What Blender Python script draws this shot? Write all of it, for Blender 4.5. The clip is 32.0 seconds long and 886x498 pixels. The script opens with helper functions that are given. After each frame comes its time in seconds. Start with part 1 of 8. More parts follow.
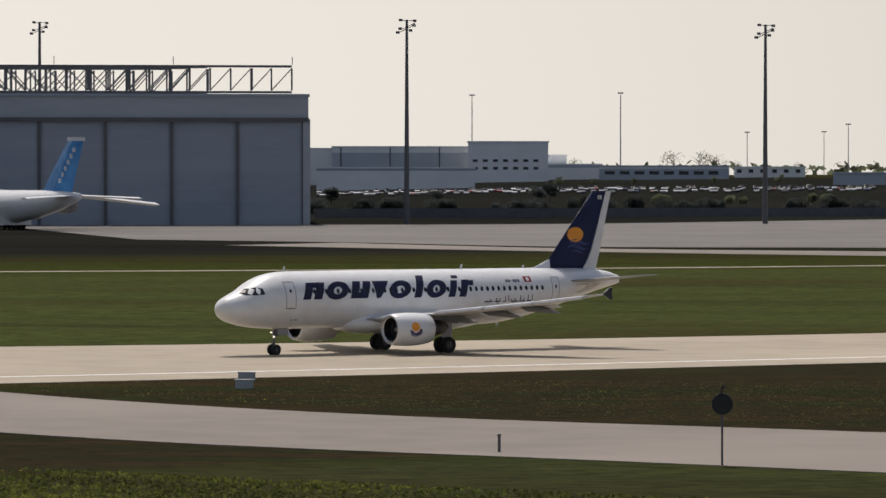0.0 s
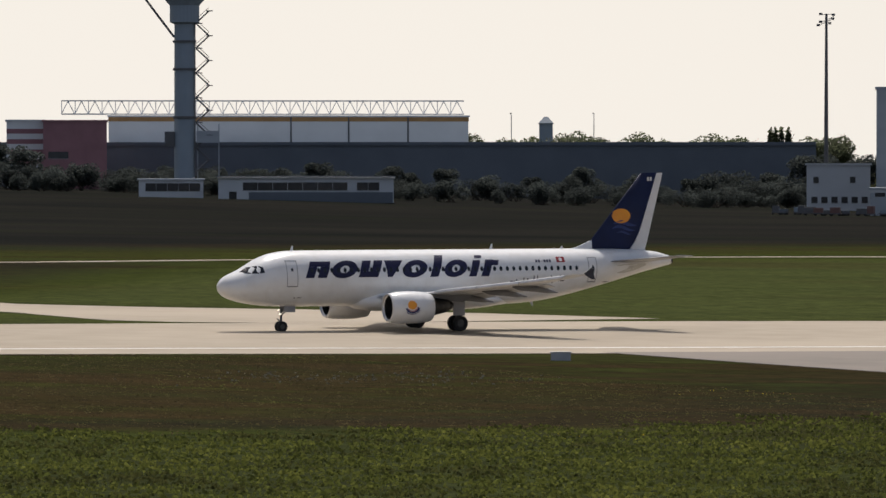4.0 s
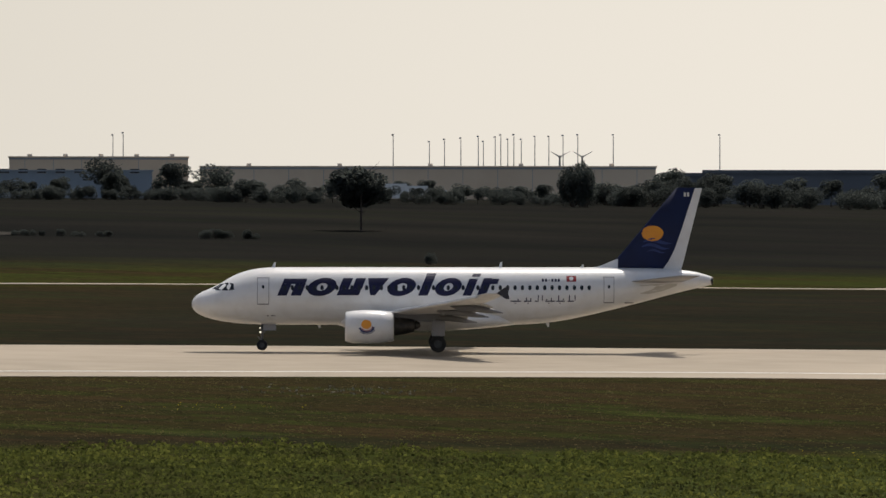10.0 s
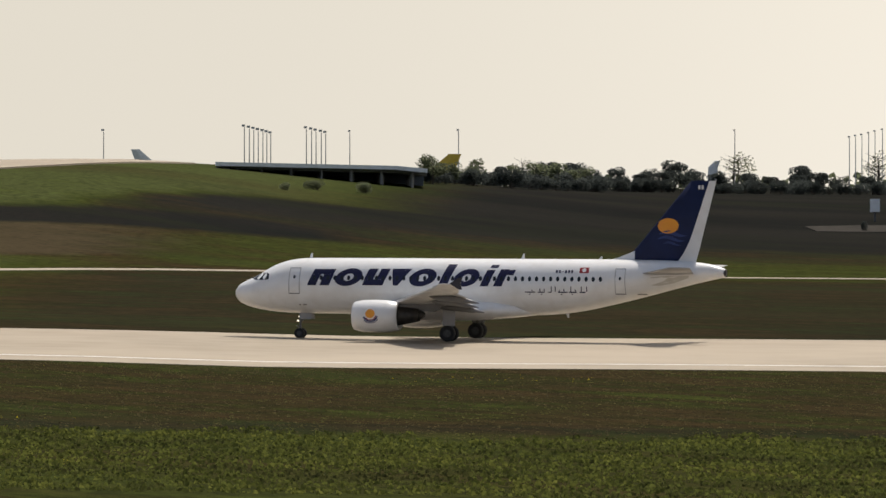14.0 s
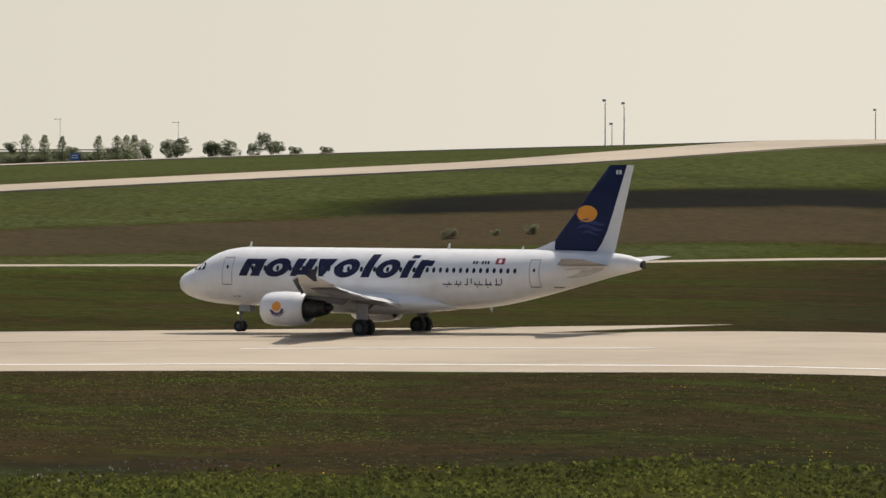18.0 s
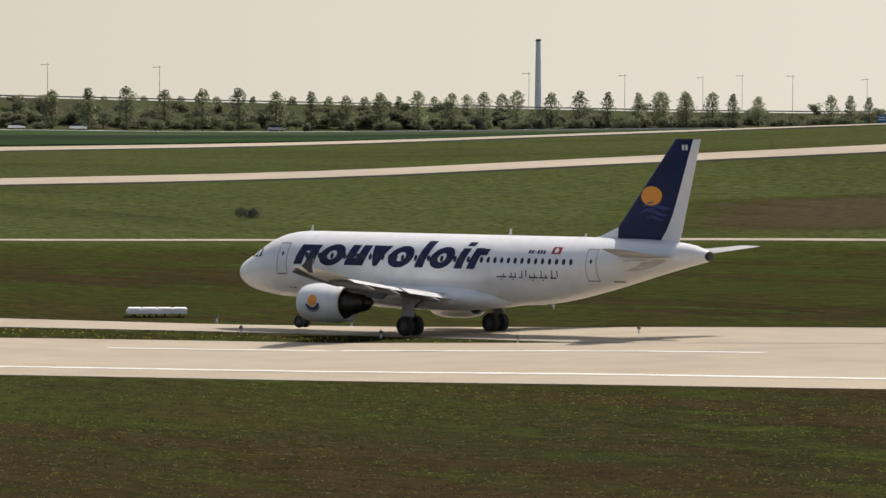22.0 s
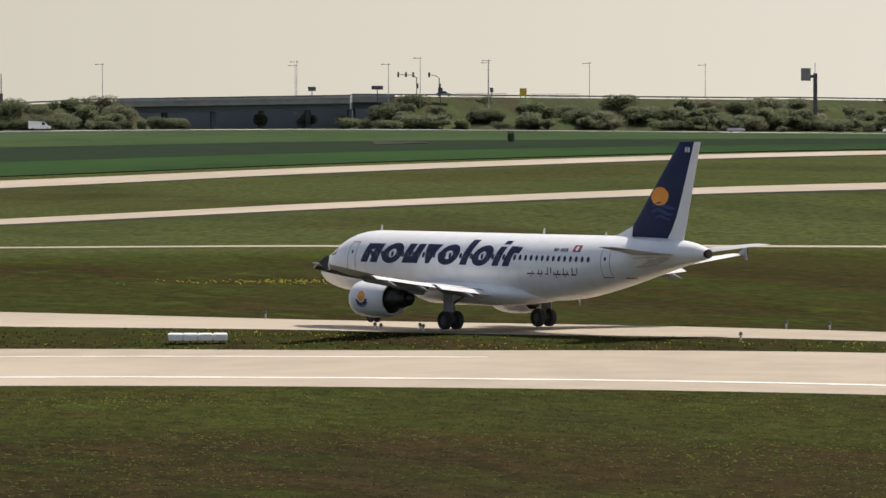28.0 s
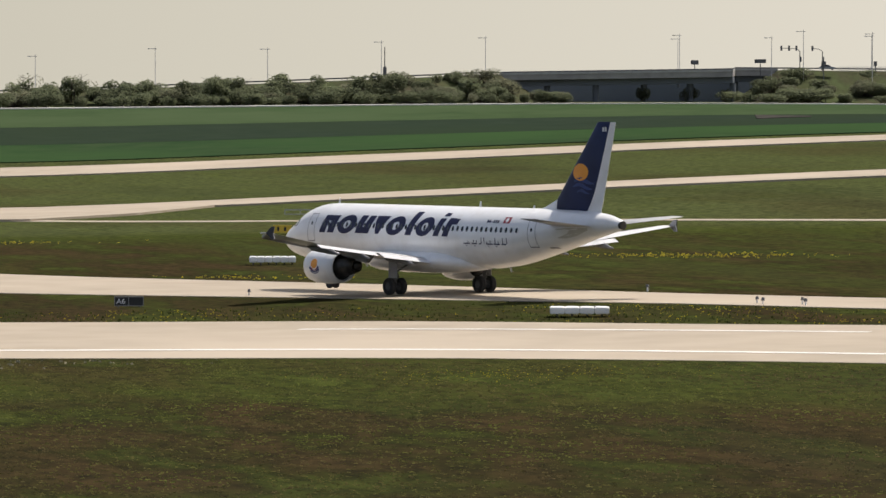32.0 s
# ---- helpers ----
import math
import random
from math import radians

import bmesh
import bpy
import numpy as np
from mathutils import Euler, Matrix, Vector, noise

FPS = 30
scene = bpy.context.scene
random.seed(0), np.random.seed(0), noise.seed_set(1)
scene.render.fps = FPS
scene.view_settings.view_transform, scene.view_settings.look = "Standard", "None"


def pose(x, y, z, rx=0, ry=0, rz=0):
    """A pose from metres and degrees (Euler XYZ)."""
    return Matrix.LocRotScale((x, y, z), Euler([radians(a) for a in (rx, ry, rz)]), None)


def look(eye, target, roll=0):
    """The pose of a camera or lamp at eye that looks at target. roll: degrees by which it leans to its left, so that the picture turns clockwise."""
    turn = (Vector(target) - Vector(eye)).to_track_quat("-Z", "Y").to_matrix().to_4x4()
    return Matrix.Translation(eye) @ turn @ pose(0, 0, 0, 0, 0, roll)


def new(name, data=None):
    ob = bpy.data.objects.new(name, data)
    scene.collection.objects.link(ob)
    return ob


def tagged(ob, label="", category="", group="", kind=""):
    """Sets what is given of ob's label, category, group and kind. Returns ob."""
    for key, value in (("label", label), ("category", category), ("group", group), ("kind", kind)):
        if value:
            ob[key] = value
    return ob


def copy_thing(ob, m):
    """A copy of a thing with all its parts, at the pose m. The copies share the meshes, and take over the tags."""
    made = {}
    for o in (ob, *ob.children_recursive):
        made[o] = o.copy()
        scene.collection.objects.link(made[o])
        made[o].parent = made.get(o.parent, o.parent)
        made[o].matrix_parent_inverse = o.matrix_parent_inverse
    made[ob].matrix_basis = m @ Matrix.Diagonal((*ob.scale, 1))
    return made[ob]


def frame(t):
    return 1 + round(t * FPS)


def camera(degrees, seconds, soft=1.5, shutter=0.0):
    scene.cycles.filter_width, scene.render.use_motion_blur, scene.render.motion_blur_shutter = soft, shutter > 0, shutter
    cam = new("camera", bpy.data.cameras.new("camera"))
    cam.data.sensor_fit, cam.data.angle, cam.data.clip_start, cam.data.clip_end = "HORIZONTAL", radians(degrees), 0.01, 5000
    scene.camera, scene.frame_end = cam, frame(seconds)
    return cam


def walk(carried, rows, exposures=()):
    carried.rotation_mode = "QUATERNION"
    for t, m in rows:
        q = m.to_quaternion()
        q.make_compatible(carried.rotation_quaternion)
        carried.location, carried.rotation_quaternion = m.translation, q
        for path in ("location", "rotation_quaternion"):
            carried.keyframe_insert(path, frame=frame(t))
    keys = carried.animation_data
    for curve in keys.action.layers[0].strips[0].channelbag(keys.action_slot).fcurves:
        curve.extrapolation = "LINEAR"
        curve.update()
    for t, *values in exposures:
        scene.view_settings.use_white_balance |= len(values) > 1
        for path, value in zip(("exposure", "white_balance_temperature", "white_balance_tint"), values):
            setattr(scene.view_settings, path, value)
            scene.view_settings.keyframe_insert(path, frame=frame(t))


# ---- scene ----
EYE_Z = 12.0
cam = camera(10.54, 32.0, soft=1.5, shutter=0.0)
# seconds, x, y, pan to the left, tilt, lean
CAMERA_ROWS = [
    (0.0, -1.43, 40.98, 0.000, -0.855, 0.039),
    (0.5, -0.87, 24.98, 1.585, -0.822, -0.045),
    (1.0, -0.42, 11.99, 3.215, -0.812, -0.045),
    (1.5, -0.14, 4.00, 4.792, -0.800, 0.042),
    (2.0, -0.00, 0.00, 6.352, -0.797, 0.023),
    (2.5, -0.00, 0.00, 7.974, -0.802, -0.004),
    (3.0, -0.00, 0.00, 9.663, -0.849, -0.018),
    (3.5, -0.00, 0.00, 11.288, -0.906, -0.021),
    (4.0, -0.00, 0.00, 12.907, -0.972, 0.006),
    (4.5, -0.00, 0.00, 14.639, -1.025, 0.045),
    (6.5, -0.00, 0.00, 21.702, -0.891, 0.038),
    (7.0, -0.00, 0.00, 23.444, -0.734, 0.030),
    (7.5, -0.00, 0.00, 24.923, -0.653, 0.031),
    (8.0, -0.00, 0.00, 26.387, -0.620, 0.028),
    (8.5, -0.00, 0.00, 27.933, -0.618, 0.027),
    (9.0, -0.00, 0.00, 29.383, -0.643, -0.051),
    (9.5, -0.00, 0.00, 30.855, -0.654, -0.002),
    (10.0, -0.00, 0.00, 32.351, -0.644, 0.031),
    (10.5, -0.00, 0.00, 33.736, -0.631, 0.023),
    (11.0, -0.00, 0.00, 35.123, -0.633, 0.032),
    (11.5, -0.00, 0.00, 36.570, -0.704, 0.020),
    (12.0, -0.00, 0.00, 38.065, -0.774, -0.025),
    (12.5, -0.00, 0.00, 39.402, -0.805, -0.074),
    (13.0, -0.00, 0.00, 40.715, -0.750, -0.024),
    (13.5, -0.00, 0.00, 42.274, -0.700, -0.041),
    (14.0, -0.00, 0.00, 43.769, -0.698, 0.032),
    (14.5, -0.00, 0.00, 44.934, -0.815, 0.031),
    (15.0, -0.00, 0.00, 46.187, -0.792, 0.042),
    (15.5, -0.00, 0.00, 47.391, -0.763, 0.003),
    (17.5, -38.16, 24.78, 51.794, -0.833, -0.002),
    (18.0, -43.61, 28.32, 52.603, -0.911, -0.008),
    (18.5, -49.06, 31.86, 53.516, -0.916, 0.005),
    (19.0, -55.35, 35.95, 54.784, -0.915, 0.011),
    (19.5, -59.96, 38.94, 56.227, -1.025, 0.000),
    (20.0, -65.42, 42.48, 57.589, -1.159, 0.003),
    (20.5, -74.22, 48.20, 58.793, -1.290, 0.043),
    (21.0, -81.35, 52.83, 59.897, -1.346, 0.135),
    (21.5, -88.06, 57.19, 61.096, -1.370, 0.210),
    (22.0, -94.77, 61.54, 62.203, -1.372, 0.199),
    (22.5, -104.00, 67.54, 63.169, -1.440, 0.134),
    (23.0, -107.10, 69.55, 64.086, -1.421, -0.018),
    (23.5, -107.10, 69.55, 64.986, -1.416, -0.041),
    (24.0, -107.10, 69.55, 65.929, -1.411, -0.082),
    (24.5, -107.10, 69.55, 66.855, -1.408, -0.052),
    (25.0, -107.10, 69.55, 67.734, -1.356, -0.038),
    (25.5, -107.10, 69.55, 68.484, -1.273, -0.038),
    (26.0, -107.10, 69.55, 69.273, -1.228, -0.063),
    (26.5, -107.10, 69.55, 70.172, -1.285, -0.095),
    (28.5, -107.10, 69.55, 73.357, -1.334, -0.042),
    (29.0, -107.10, 69.55, 73.823, -1.345, -0.061),
    (29.5, -107.10, 69.55, 74.429, -1.408, -0.109),
    (30.0, -107.10, 69.55, 75.150, -1.492, -0.076),
    (30.5, -107.10, 69.55, 75.839, -1.569, -0.025),
    (31.0, -107.10, 69.55, 76.373, -1.608, -0.009),
    (31.5, -107.10, 69.55, 76.829, -1.621, 0.040),
    (32.0, -107.10, 69.55, 77.308, -1.656, 0.023),
]
EXPOSURES = [(0.0, -0.32, 6300, 11.8), (4.0, -0.24, 6300, 11.8), (9.0, -0.36, 6420, 10.8), (13.0, -0.06, 6500, 10.0), (19.0, 0.0, 6500, 10.0), (23.0, 0.13, 6420, 11.0), (26.0, 0.21, 6400, 11.2), (32.0, 0.28, 6380, 11.4)]
walk(cam, [(t, pose(x, y, EYE_Z, 90 + tilt, 0, pan) @ pose(0, 0, 0, 0, 0, lean)) for t, x, y, pan, tilt, lean in CAMERA_ROWS], EXPOSURES)

# ---- sky and sun ----
SUN_AZ, SUN_EL = 15.0, 61.0
world = bpy.data.worlds.new("world")
scene.world = world
world.use_nodes = True
wn = world.node_tree.nodes
sky = wn.new("ShaderNodeTexSky")
sky.sky_type, sky.sun_disc = "NISHITA", False
sky.sun_elevation, sky.sun_rotation = radians(SUN_EL), radians(-SUN_AZ)
sky.air_density, sky.dust_density, sky.ozone_density = 1.0, 4.0, 0.8
# haze: bright and creamy low down, thinning towards a clearer zenith, brighter towards the sun
wl = world.node_tree.links
tc = wn.new("ShaderNodeTexCoord")
sep = wn.new("ShaderNodeSeparateXYZ")
wl.new(tc.outputs["Generated"], sep.inputs[0])
low = wn.new("ShaderNodeMapRange")
low.interpolation_type = "SMOOTHSTEP"
low.inputs["From Min"].default_value, low.inputs["From Max"].default_value = 0.0, 0.45
low.inputs["To Min"].default_value, low.inputs["To Max"].default_value = 0.96, 0.25
wl.new(sep.outputs[2], low.inputs["Value"])
toward = wn.new("ShaderNodeVectorMath")
toward.operation = "DOT_PRODUCT"
toward.inputs[1].default_value = (-math.sin(radians(16)), math.cos(radians(16)), 0.0)
wl.new(tc.outputs["Generated"], toward.inputs[0])
glow = wn.new("ShaderNodeMapRange")
glow.inputs["From Min"].default_value, glow.inputs["From Max"].default_value = 0.4, 1.0
wl.new(toward.outputs["Value"], glow.inputs["Value"])
cream = wn.new("ShaderNodeMix")
cream.data_type = "RGBA"
cream.inputs[6].default_value, cream.inputs[7].default_value = (5.3, 4.95, 4.0, 1), (9.3, 8.65, 7.5, 1)
wl.new(glow.outputs[0], cream.inputs[0])
core = wn.new("ShaderNodeMapRange")
core.interpolation_type = "SMOOTHSTEP"
core.inputs["From Min"].default_value, core.inputs["From Max"].default_value = 0.86, 1.01
wl.new(toward.outputs["Value"], core.inputs["Value"])
bright = wn.new("ShaderNodeMix")
bright.data_type, bright.blend_type = "RGBA", "ADD"
bright.inputs[7].default_value = (2.2, 2.05, 1.85, 1)
wl.new(core.outputs[0], bright.inputs[0])
wl.new(cream.outputs[2], bright.inputs[6])
away = wn.new("ShaderNodeMapRange")
away.interpolation_type = "SMOOTHSTEP"
away.inputs["From Min"].default_value, away.inputs["From Max"].default_value = 0.35, -0.5
wl.new(toward.outputs["Value"], away.inputs["Value"])
cool = wn.new("ShaderNodeMix")
cool.data_type = "RGBA"
cool.inputs[7].default_value = (4.1, 4.6, 5.4, 1)
wl.new(away.outputs[0], cool.inputs[0])
wl.new(bright.outputs[2], cool.inputs[6])
haze = wn.new("ShaderNodeMix")
haze.data_type = "RGBA"
wl.new(low.outputs[0], haze.inputs[0])
wl.new(sky.outputs[0], haze.inputs[6])
wl.new(cool.outputs[2], haze.inputs[7])
wl.new(haze.outputs[2], wn["Background"].inputs[0])
wn["Background"].inputs[1].default_value = 0.1
sun = new("sun", bpy.data.lights.new("sun", "SUN"))
sun.data.energy, sun.data.angle, sun.data.color = 4.35, radians(0.5), (1.0, 0.93, 0.83)
sun_dir = Vector((-math.sin(radians(SUN_AZ)) * math.cos(radians(SUN_EL)), math.cos(radians(SUN_AZ)) * math.cos(radians(SUN_EL)), math.sin(radians(SUN_EL))))
sun.matrix_world = look(sun_dir * 400, (0, 0, 0))


# ---- materials ----
def material(name, colour, rough=0.6, metal=0.0, second=None, scale=1.0, detail=6.0, spread=(0.35, 0.65), third=None, scale3=0.1, bump=0.0, emit=0.0, spec=0.5, coat=0.0, per_piece=0.0, stretch=None):
    """Principled surface with two scales of colour noise, relief and a shade that varies from piece to piece."""
    m = bpy.data.materials.new(name)
    m.use_nodes = True
    nt = m.node_tree
    b = nt.nodes["Principled BSDF"]
    b.inputs["Roughness"].default_value, b.inputs["Metallic"].default_value = rough, metal
    b.inputs["Specular IOR Level"].default_value = spec
    b.inputs["Coat Weight"].default_value = coat
    colour = (*colour, 1)
    b.inputs["Base Color"].default_value = colour
    geo = nt.nodes.new("ShaderNodeTexCoord")
    src = geo.outputs["Object"]
    if stretch:
        mp = nt.nodes.new("ShaderNodeMapping")
        mp.inputs["Scale"].default_value = stretch
        nt.links.new(src, mp.inputs["Vector"])
        src = mp.outputs["Vector"]
    out = None

    def layer(prev, col, sc, lo, hi):
        n = nt.nodes.new("ShaderNodeTexNoise")
        n.inputs["Scale"].default_value, n.inputs["Detail"].default_value = sc, detail
        nt.links.new(src, n.inputs["Vector"])
        r = nt.nodes.new("ShaderNodeMapRange")
        r.inputs["From Min"].default_value, r.inputs["From Max"].default_value = lo, hi
        nt.links.new(n.outputs["Fac"], r.inputs["Value"])
        x = nt.nodes.new("ShaderNodeMix")
        x.data_type = "RGBA"
        if prev is None:
            x.inputs[6].default_value = colour
        else:
            nt.links.new(prev, x.inputs[6])
        x.inputs[7].default_value = (*col, 1)
        nt.links.new(r.outputs[0], x.inputs[0])
        return x.outputs[2], n

    grain = None
    if second:
        out, grain = layer(out, second, scale, *spread)
    if third:
        out, _ = layer(out, third, scale3, 0.45, 0.7)
    if per_piece:
        info = nt.nodes.new("ShaderNodeObjectInfo")
        r = nt.nodes.new("ShaderNodeMapRange")
        r.inputs["To Min"].default_value, r.inputs["To Max"].default_value = 1 - per_piece, 1 + per_piece
        nt.links.new(info.outputs["Random"], r.inputs["Value"])
        h = nt.nodes.new("ShaderNodeHueSaturation")
        h.inputs["Color"].default_value = colour
        if out:
            nt.links.new(out, h.inputs["Color"])
        nt.links.new(r.outputs[0], h.inputs["Value"])
        out = h.outputs[0]
    if out:
        nt.links.new(out, b.inputs["Base Color"])
    if bump and grain:
        bp = nt.nodes.new("ShaderNodeBump")
        bp.inputs["Strength"].default_value, bp.inputs["Distance"].default_value = min(bump, 1.0), 0.05
        nt.links.new(grain.outputs["Fac"], bp.inputs["Height"])
        nt.links.new(bp.outputs[0], b.inputs["Normal"])
    if emit:
        b.inputs["Emission Color"].default_value, b.inputs["Emission Strength"].default_value = colour, emit
    return m


# ---- building helpers ----
def part(name, bm, mat, parent=None, label="", smooth=False):
    """Links a bmesh as one mesh object, under a thing or a part."""
    me = bpy.data.meshes.new(name)
    bm.normal_update()
    bm.to_mesh(me)
    bm.free()
    if mat:
        me.materials.append(mat)
    if smooth:
        for p in me.polygons:
            p.use_smooth = True
    ob = new(name, me)
    if parent:
        ob.parent = parent
    if label:
        ob["label"] = label
    return ob


def holder(name, m, label, category, group="", kind=""):
    ob = new(name)
    ob.matrix_basis = m
    return tagged(ob, label, category, group, kind)


def box(bm, x0, x1, y0, y1, z0, z1, m=None):
    v = [bm.verts.new((x, y, z)) for z in (z0, z1) for x, y in ((x0, y0), (x1, y0), (x1, y1), (x0, y1))]
    for f in ((3, 2, 1, 0), (4, 5, 6, 7), (0, 1, 5, 4), (1, 2, 6, 5), (2, 3, 7, 6), (3, 0, 4, 7)):
        bm.faces.new([v[i] for i in f])
    if m is not None:
        bmesh.ops.transform(bm, matrix=m, verts=v)
    return v


def boxes(*dims):
    bm = bmesh.new()
    for d in dims:
        box(bm, *d)
    return bm


def rod(bm, a, b, r0, r1=None, n=8):
    """A tapered rod between two points."""
    a, b = Vector(a), Vector(b)
    r1 = r0 if r1 is None else r1
    q = (b - a).to_track_quat("Z", "Y")
    rings = []
    for c, r in ((a, r0), (b, r1)):
        rings.append([bm.verts.new(c + q @ Vector((r * math.cos(6.2832 * i / n), r * math.sin(6.2832 * i / n), 0))) for i in range(n)])
    for i in range(n):
        bm.faces.new((rings[0][i], rings[0][(i + 1) % n], rings[1][(i + 1) % n], rings[1][i]))
    bm.faces.new(rings[0][::-1])
    bm.faces.new(rings[1])


def loft(bm, rings, cap0=True, cap1=True):
    """Closed rings of points skinned one to the next."""
    vs = [[bm.verts.new(p) for p in r] for r in rings]
    n = len(rings[0])
    for a, b in zip(vs, vs[1:]):
        for i in range(n):
            bm.faces.new((a[i], a[(i + 1) % n], b[(i + 1) % n], b[i]))
    if cap0:
        bm.faces.new(vs[0][::-1])
    if cap1:
        bm.faces.new(vs[-1])
    return vs


def smooth_step(a, b, x):
    u = min(1.0, max(0.0, (x - a) / (b - a)))
    return u * u * (3 - 2 * u)


def spline(knots, x):
    """Smooth value at x through (x, value) knots."""
    if x <= knots[0][0]:
        return knots[0][1]
    if x >= knots[-1][0]:
        return knots[-1][1]
    for i in range(len(knots) - 1):
        if x <= knots[i + 1][0]:
            break
    (x0, y0), (x1, y1) = knots[i], knots[i + 1]
    m0 = (y1 - knots[i - 1][1]) / (x1 - knots[i - 1][0]) if i > 0 else 0.0
    m1 = (knots[i + 2][1] - y0) / (knots[i + 2][0] - x0) if i + 2 < len(knots) else 0.0
    h, u = x1 - x0, (x - x0) / (x1 - x0)
    return (2 * u**3 - 3 * u**2 + 1) * y0 + (u**3 - 2 * u**2 + u) * h * m0 + (3 * u**2 - 2 * u**3) * y1 + (u**3 - u**2) * h * m1


def curve_through(points, step):
    """A smooth line through plan points, sampled about every step metres."""
    s, acc = [0.0], 0.0
    for a, b in zip(points, points[1:]):
        acc += math.hypot(b[0] - a[0], b[1] - a[1])
        s.append(acc)
    kx, ky = [(u, p[0]) for u, p in zip(s, points)], [(u, p[1]) for u, p in zip(s, points)]
    n = max(2, int(acc / step))
    return [(spline(kx, acc * i / n), spline(ky, acc * i / n)) for i in range(n + 1)]


# ---- the lie of the land: rings of height about the observation mound ----
MID = (-107.1, 69.6)
RING_R = (420, 650, 900, 1150, 1800, 2600, 4800)
RING_H = {  # bearing to the left of +y: heights at each ring
    -40: (-0.8, -0.4, 0, 0, 0, 0, 0),
    -17: (-0.8, -0.5, -0.2, 1, 10, 13, 14),
    -5: (-0.2, -0.1, 0, 0.8, 10, 13, 14),
    5: (0.2, 0.3, 0.5, 1.0, 3, 6, 8),
    12: (0.45, 1, 2.5, 4.5, 6, 8, 10),
    20: (0.6, 1.8, 4.5, 6.7, 8, 10, 12),
    30: (0.8, 3.5, 7, 9.5, 11, 13, 14),
    38: (0.9, 5, 9.5, 10.8, 12, 13, 14),
    42: (1.2, 9, 13.5, 13, 13, 13, 14),
    46: (1.3, 14, 18.3, 17.5, 15, 14, 14),
    50: (1.0, 13.8, 17.3, 16.5, 15, 14, 14),
    55: (0.6, 11.2, 15.1, 14.5, 14, 14, 14),
    60: (0.2, 8.35, 12.15, 13.2, 14, 14, 14),
    64: (-0.15, 6.1, 9.85, 12.2, 14, 14, 14),
    69.5: (-0.2, 4.5, 8, 12.8, 14, 14, 14),
    74: (-0.4, 2.5, 5.6, 13.4, 14, 14, 14),
    77.5: (-0.6, 0.6, 3.2, 13.1, 14, 14, 14),
    83: (-1, -1.9, 0, 12, 13, 14, 14),
    92: (-1, -2, -0.5, 11, 13, 14, 14),
    130: (-0.8, 0, 1, 4, 6, 8, 8),
}
RING_AZ = sorted(RING_H)
RING_KNOTS = [[(a, RING_H[a][j]) for a in RING_AZ] for j in range(len(RING_R))]


def height(x, y):
    dx, dy = x - MID[0], y - MID[1]
    r, az = math.hypot(dx, dy), math.degrees(math.atan2(-dx, dy))
    return spline([(RING_R[j], spline(RING_KNOTS[j], az)) for j in range(len(RING_R))], r)


def polar(az, r, centre=MID):
    return (centre[0] - r * math.sin(radians(az)), centre[1] + r * math.cos(radians(az)))


def ribbon(name, left, right, mat, lift, label="", category="", cols=3, kind="structure", thick=0.12, skirt=True):
    """A paved or planted strip between two plan lines, laid on the ground."""
    bm = bmesh.new()
    n = min(len(left), len(right))
    rows = []
    for i in range(n):
        a, b = left[i * (len(left) - 1) // (n - 1)], right[i * (len(right) - 1) // (n - 1)]
        rows.append([bm.verts.new((x, y, height(x, y) + lift)) for x, y in ((a[0] + (b[0] - a[0]) * k / cols, a[1] + (b[1] - a[1]) * k / cols) for k in range(cols + 1))])
    for a, b in zip(rows, rows[1:]):
        for k in range(cols):
            bm.faces.new((a[k], a[k + 1], b[k + 1], b[k]))
    bmesh.ops.recalc_face_normals(bm, faces=bm.faces[:])
    if sum(f.normal.z for f in bm.faces) < 0:
        bmesh.ops.reverse_faces(bm, faces=bm.faces[:])
    edge = [e for e in bm.edges if e.is_boundary] if skirt else []
    ext = bmesh.ops.extrude_edge_only(bm, edges=edge) if skirt else {"geom": []}
    bmesh.ops.translate(bm, verts=[v for v in ext["geom"] if isinstance(v, bmesh.types.BMVert)], vec=(0, 0, -thick - lift))
    ob = part(name, bm, mat)
    return tagged(ob, label, category, kind=kind)


def grid_ground():
    bm = bmesh.new()
    azs = [-180 + i * 6 for i in range(24)] + [-36 + i * 0.75 for i in range(185)] + [103 + i * 6 for i in range(13)]
    rs = [0.5, 20, 40, 60, 80] + [90 + 4 * i for i in range(110)] + [530 + 10 * i for i in range(80)] + [1340 + 60 * i for i in range(30)] + [3200, 3800, 4700]
    kn = {a: [(RING_R[j], spline(RING_KNOTS[j], a)) for j in range(len(RING_R))] for a in azs}
    rows = []
    for r in rs:
        row = []
        for a in azs:
            x, y = polar(a, r)
            row.append(bm.verts.new((x, y, spline(kn[a], r))))
        rows.append(row)
    n = len(azs)
    for a, b in zip(rows, rows[1:]):
        for i in range(n):
            bm.faces.new((a[i], a[(i + 1) % n], b[(i + 1) % n], b[i]))
    bm.faces.new(rows[0])
    bmesh.ops.recalc_face_normals(bm, faces=bm.faces[:])
    if sum(f.normal.z for f in bm.faces) < 0:
        bmesh.ops.reverse_faces(bm, faces=bm.faces[:])
    return bm


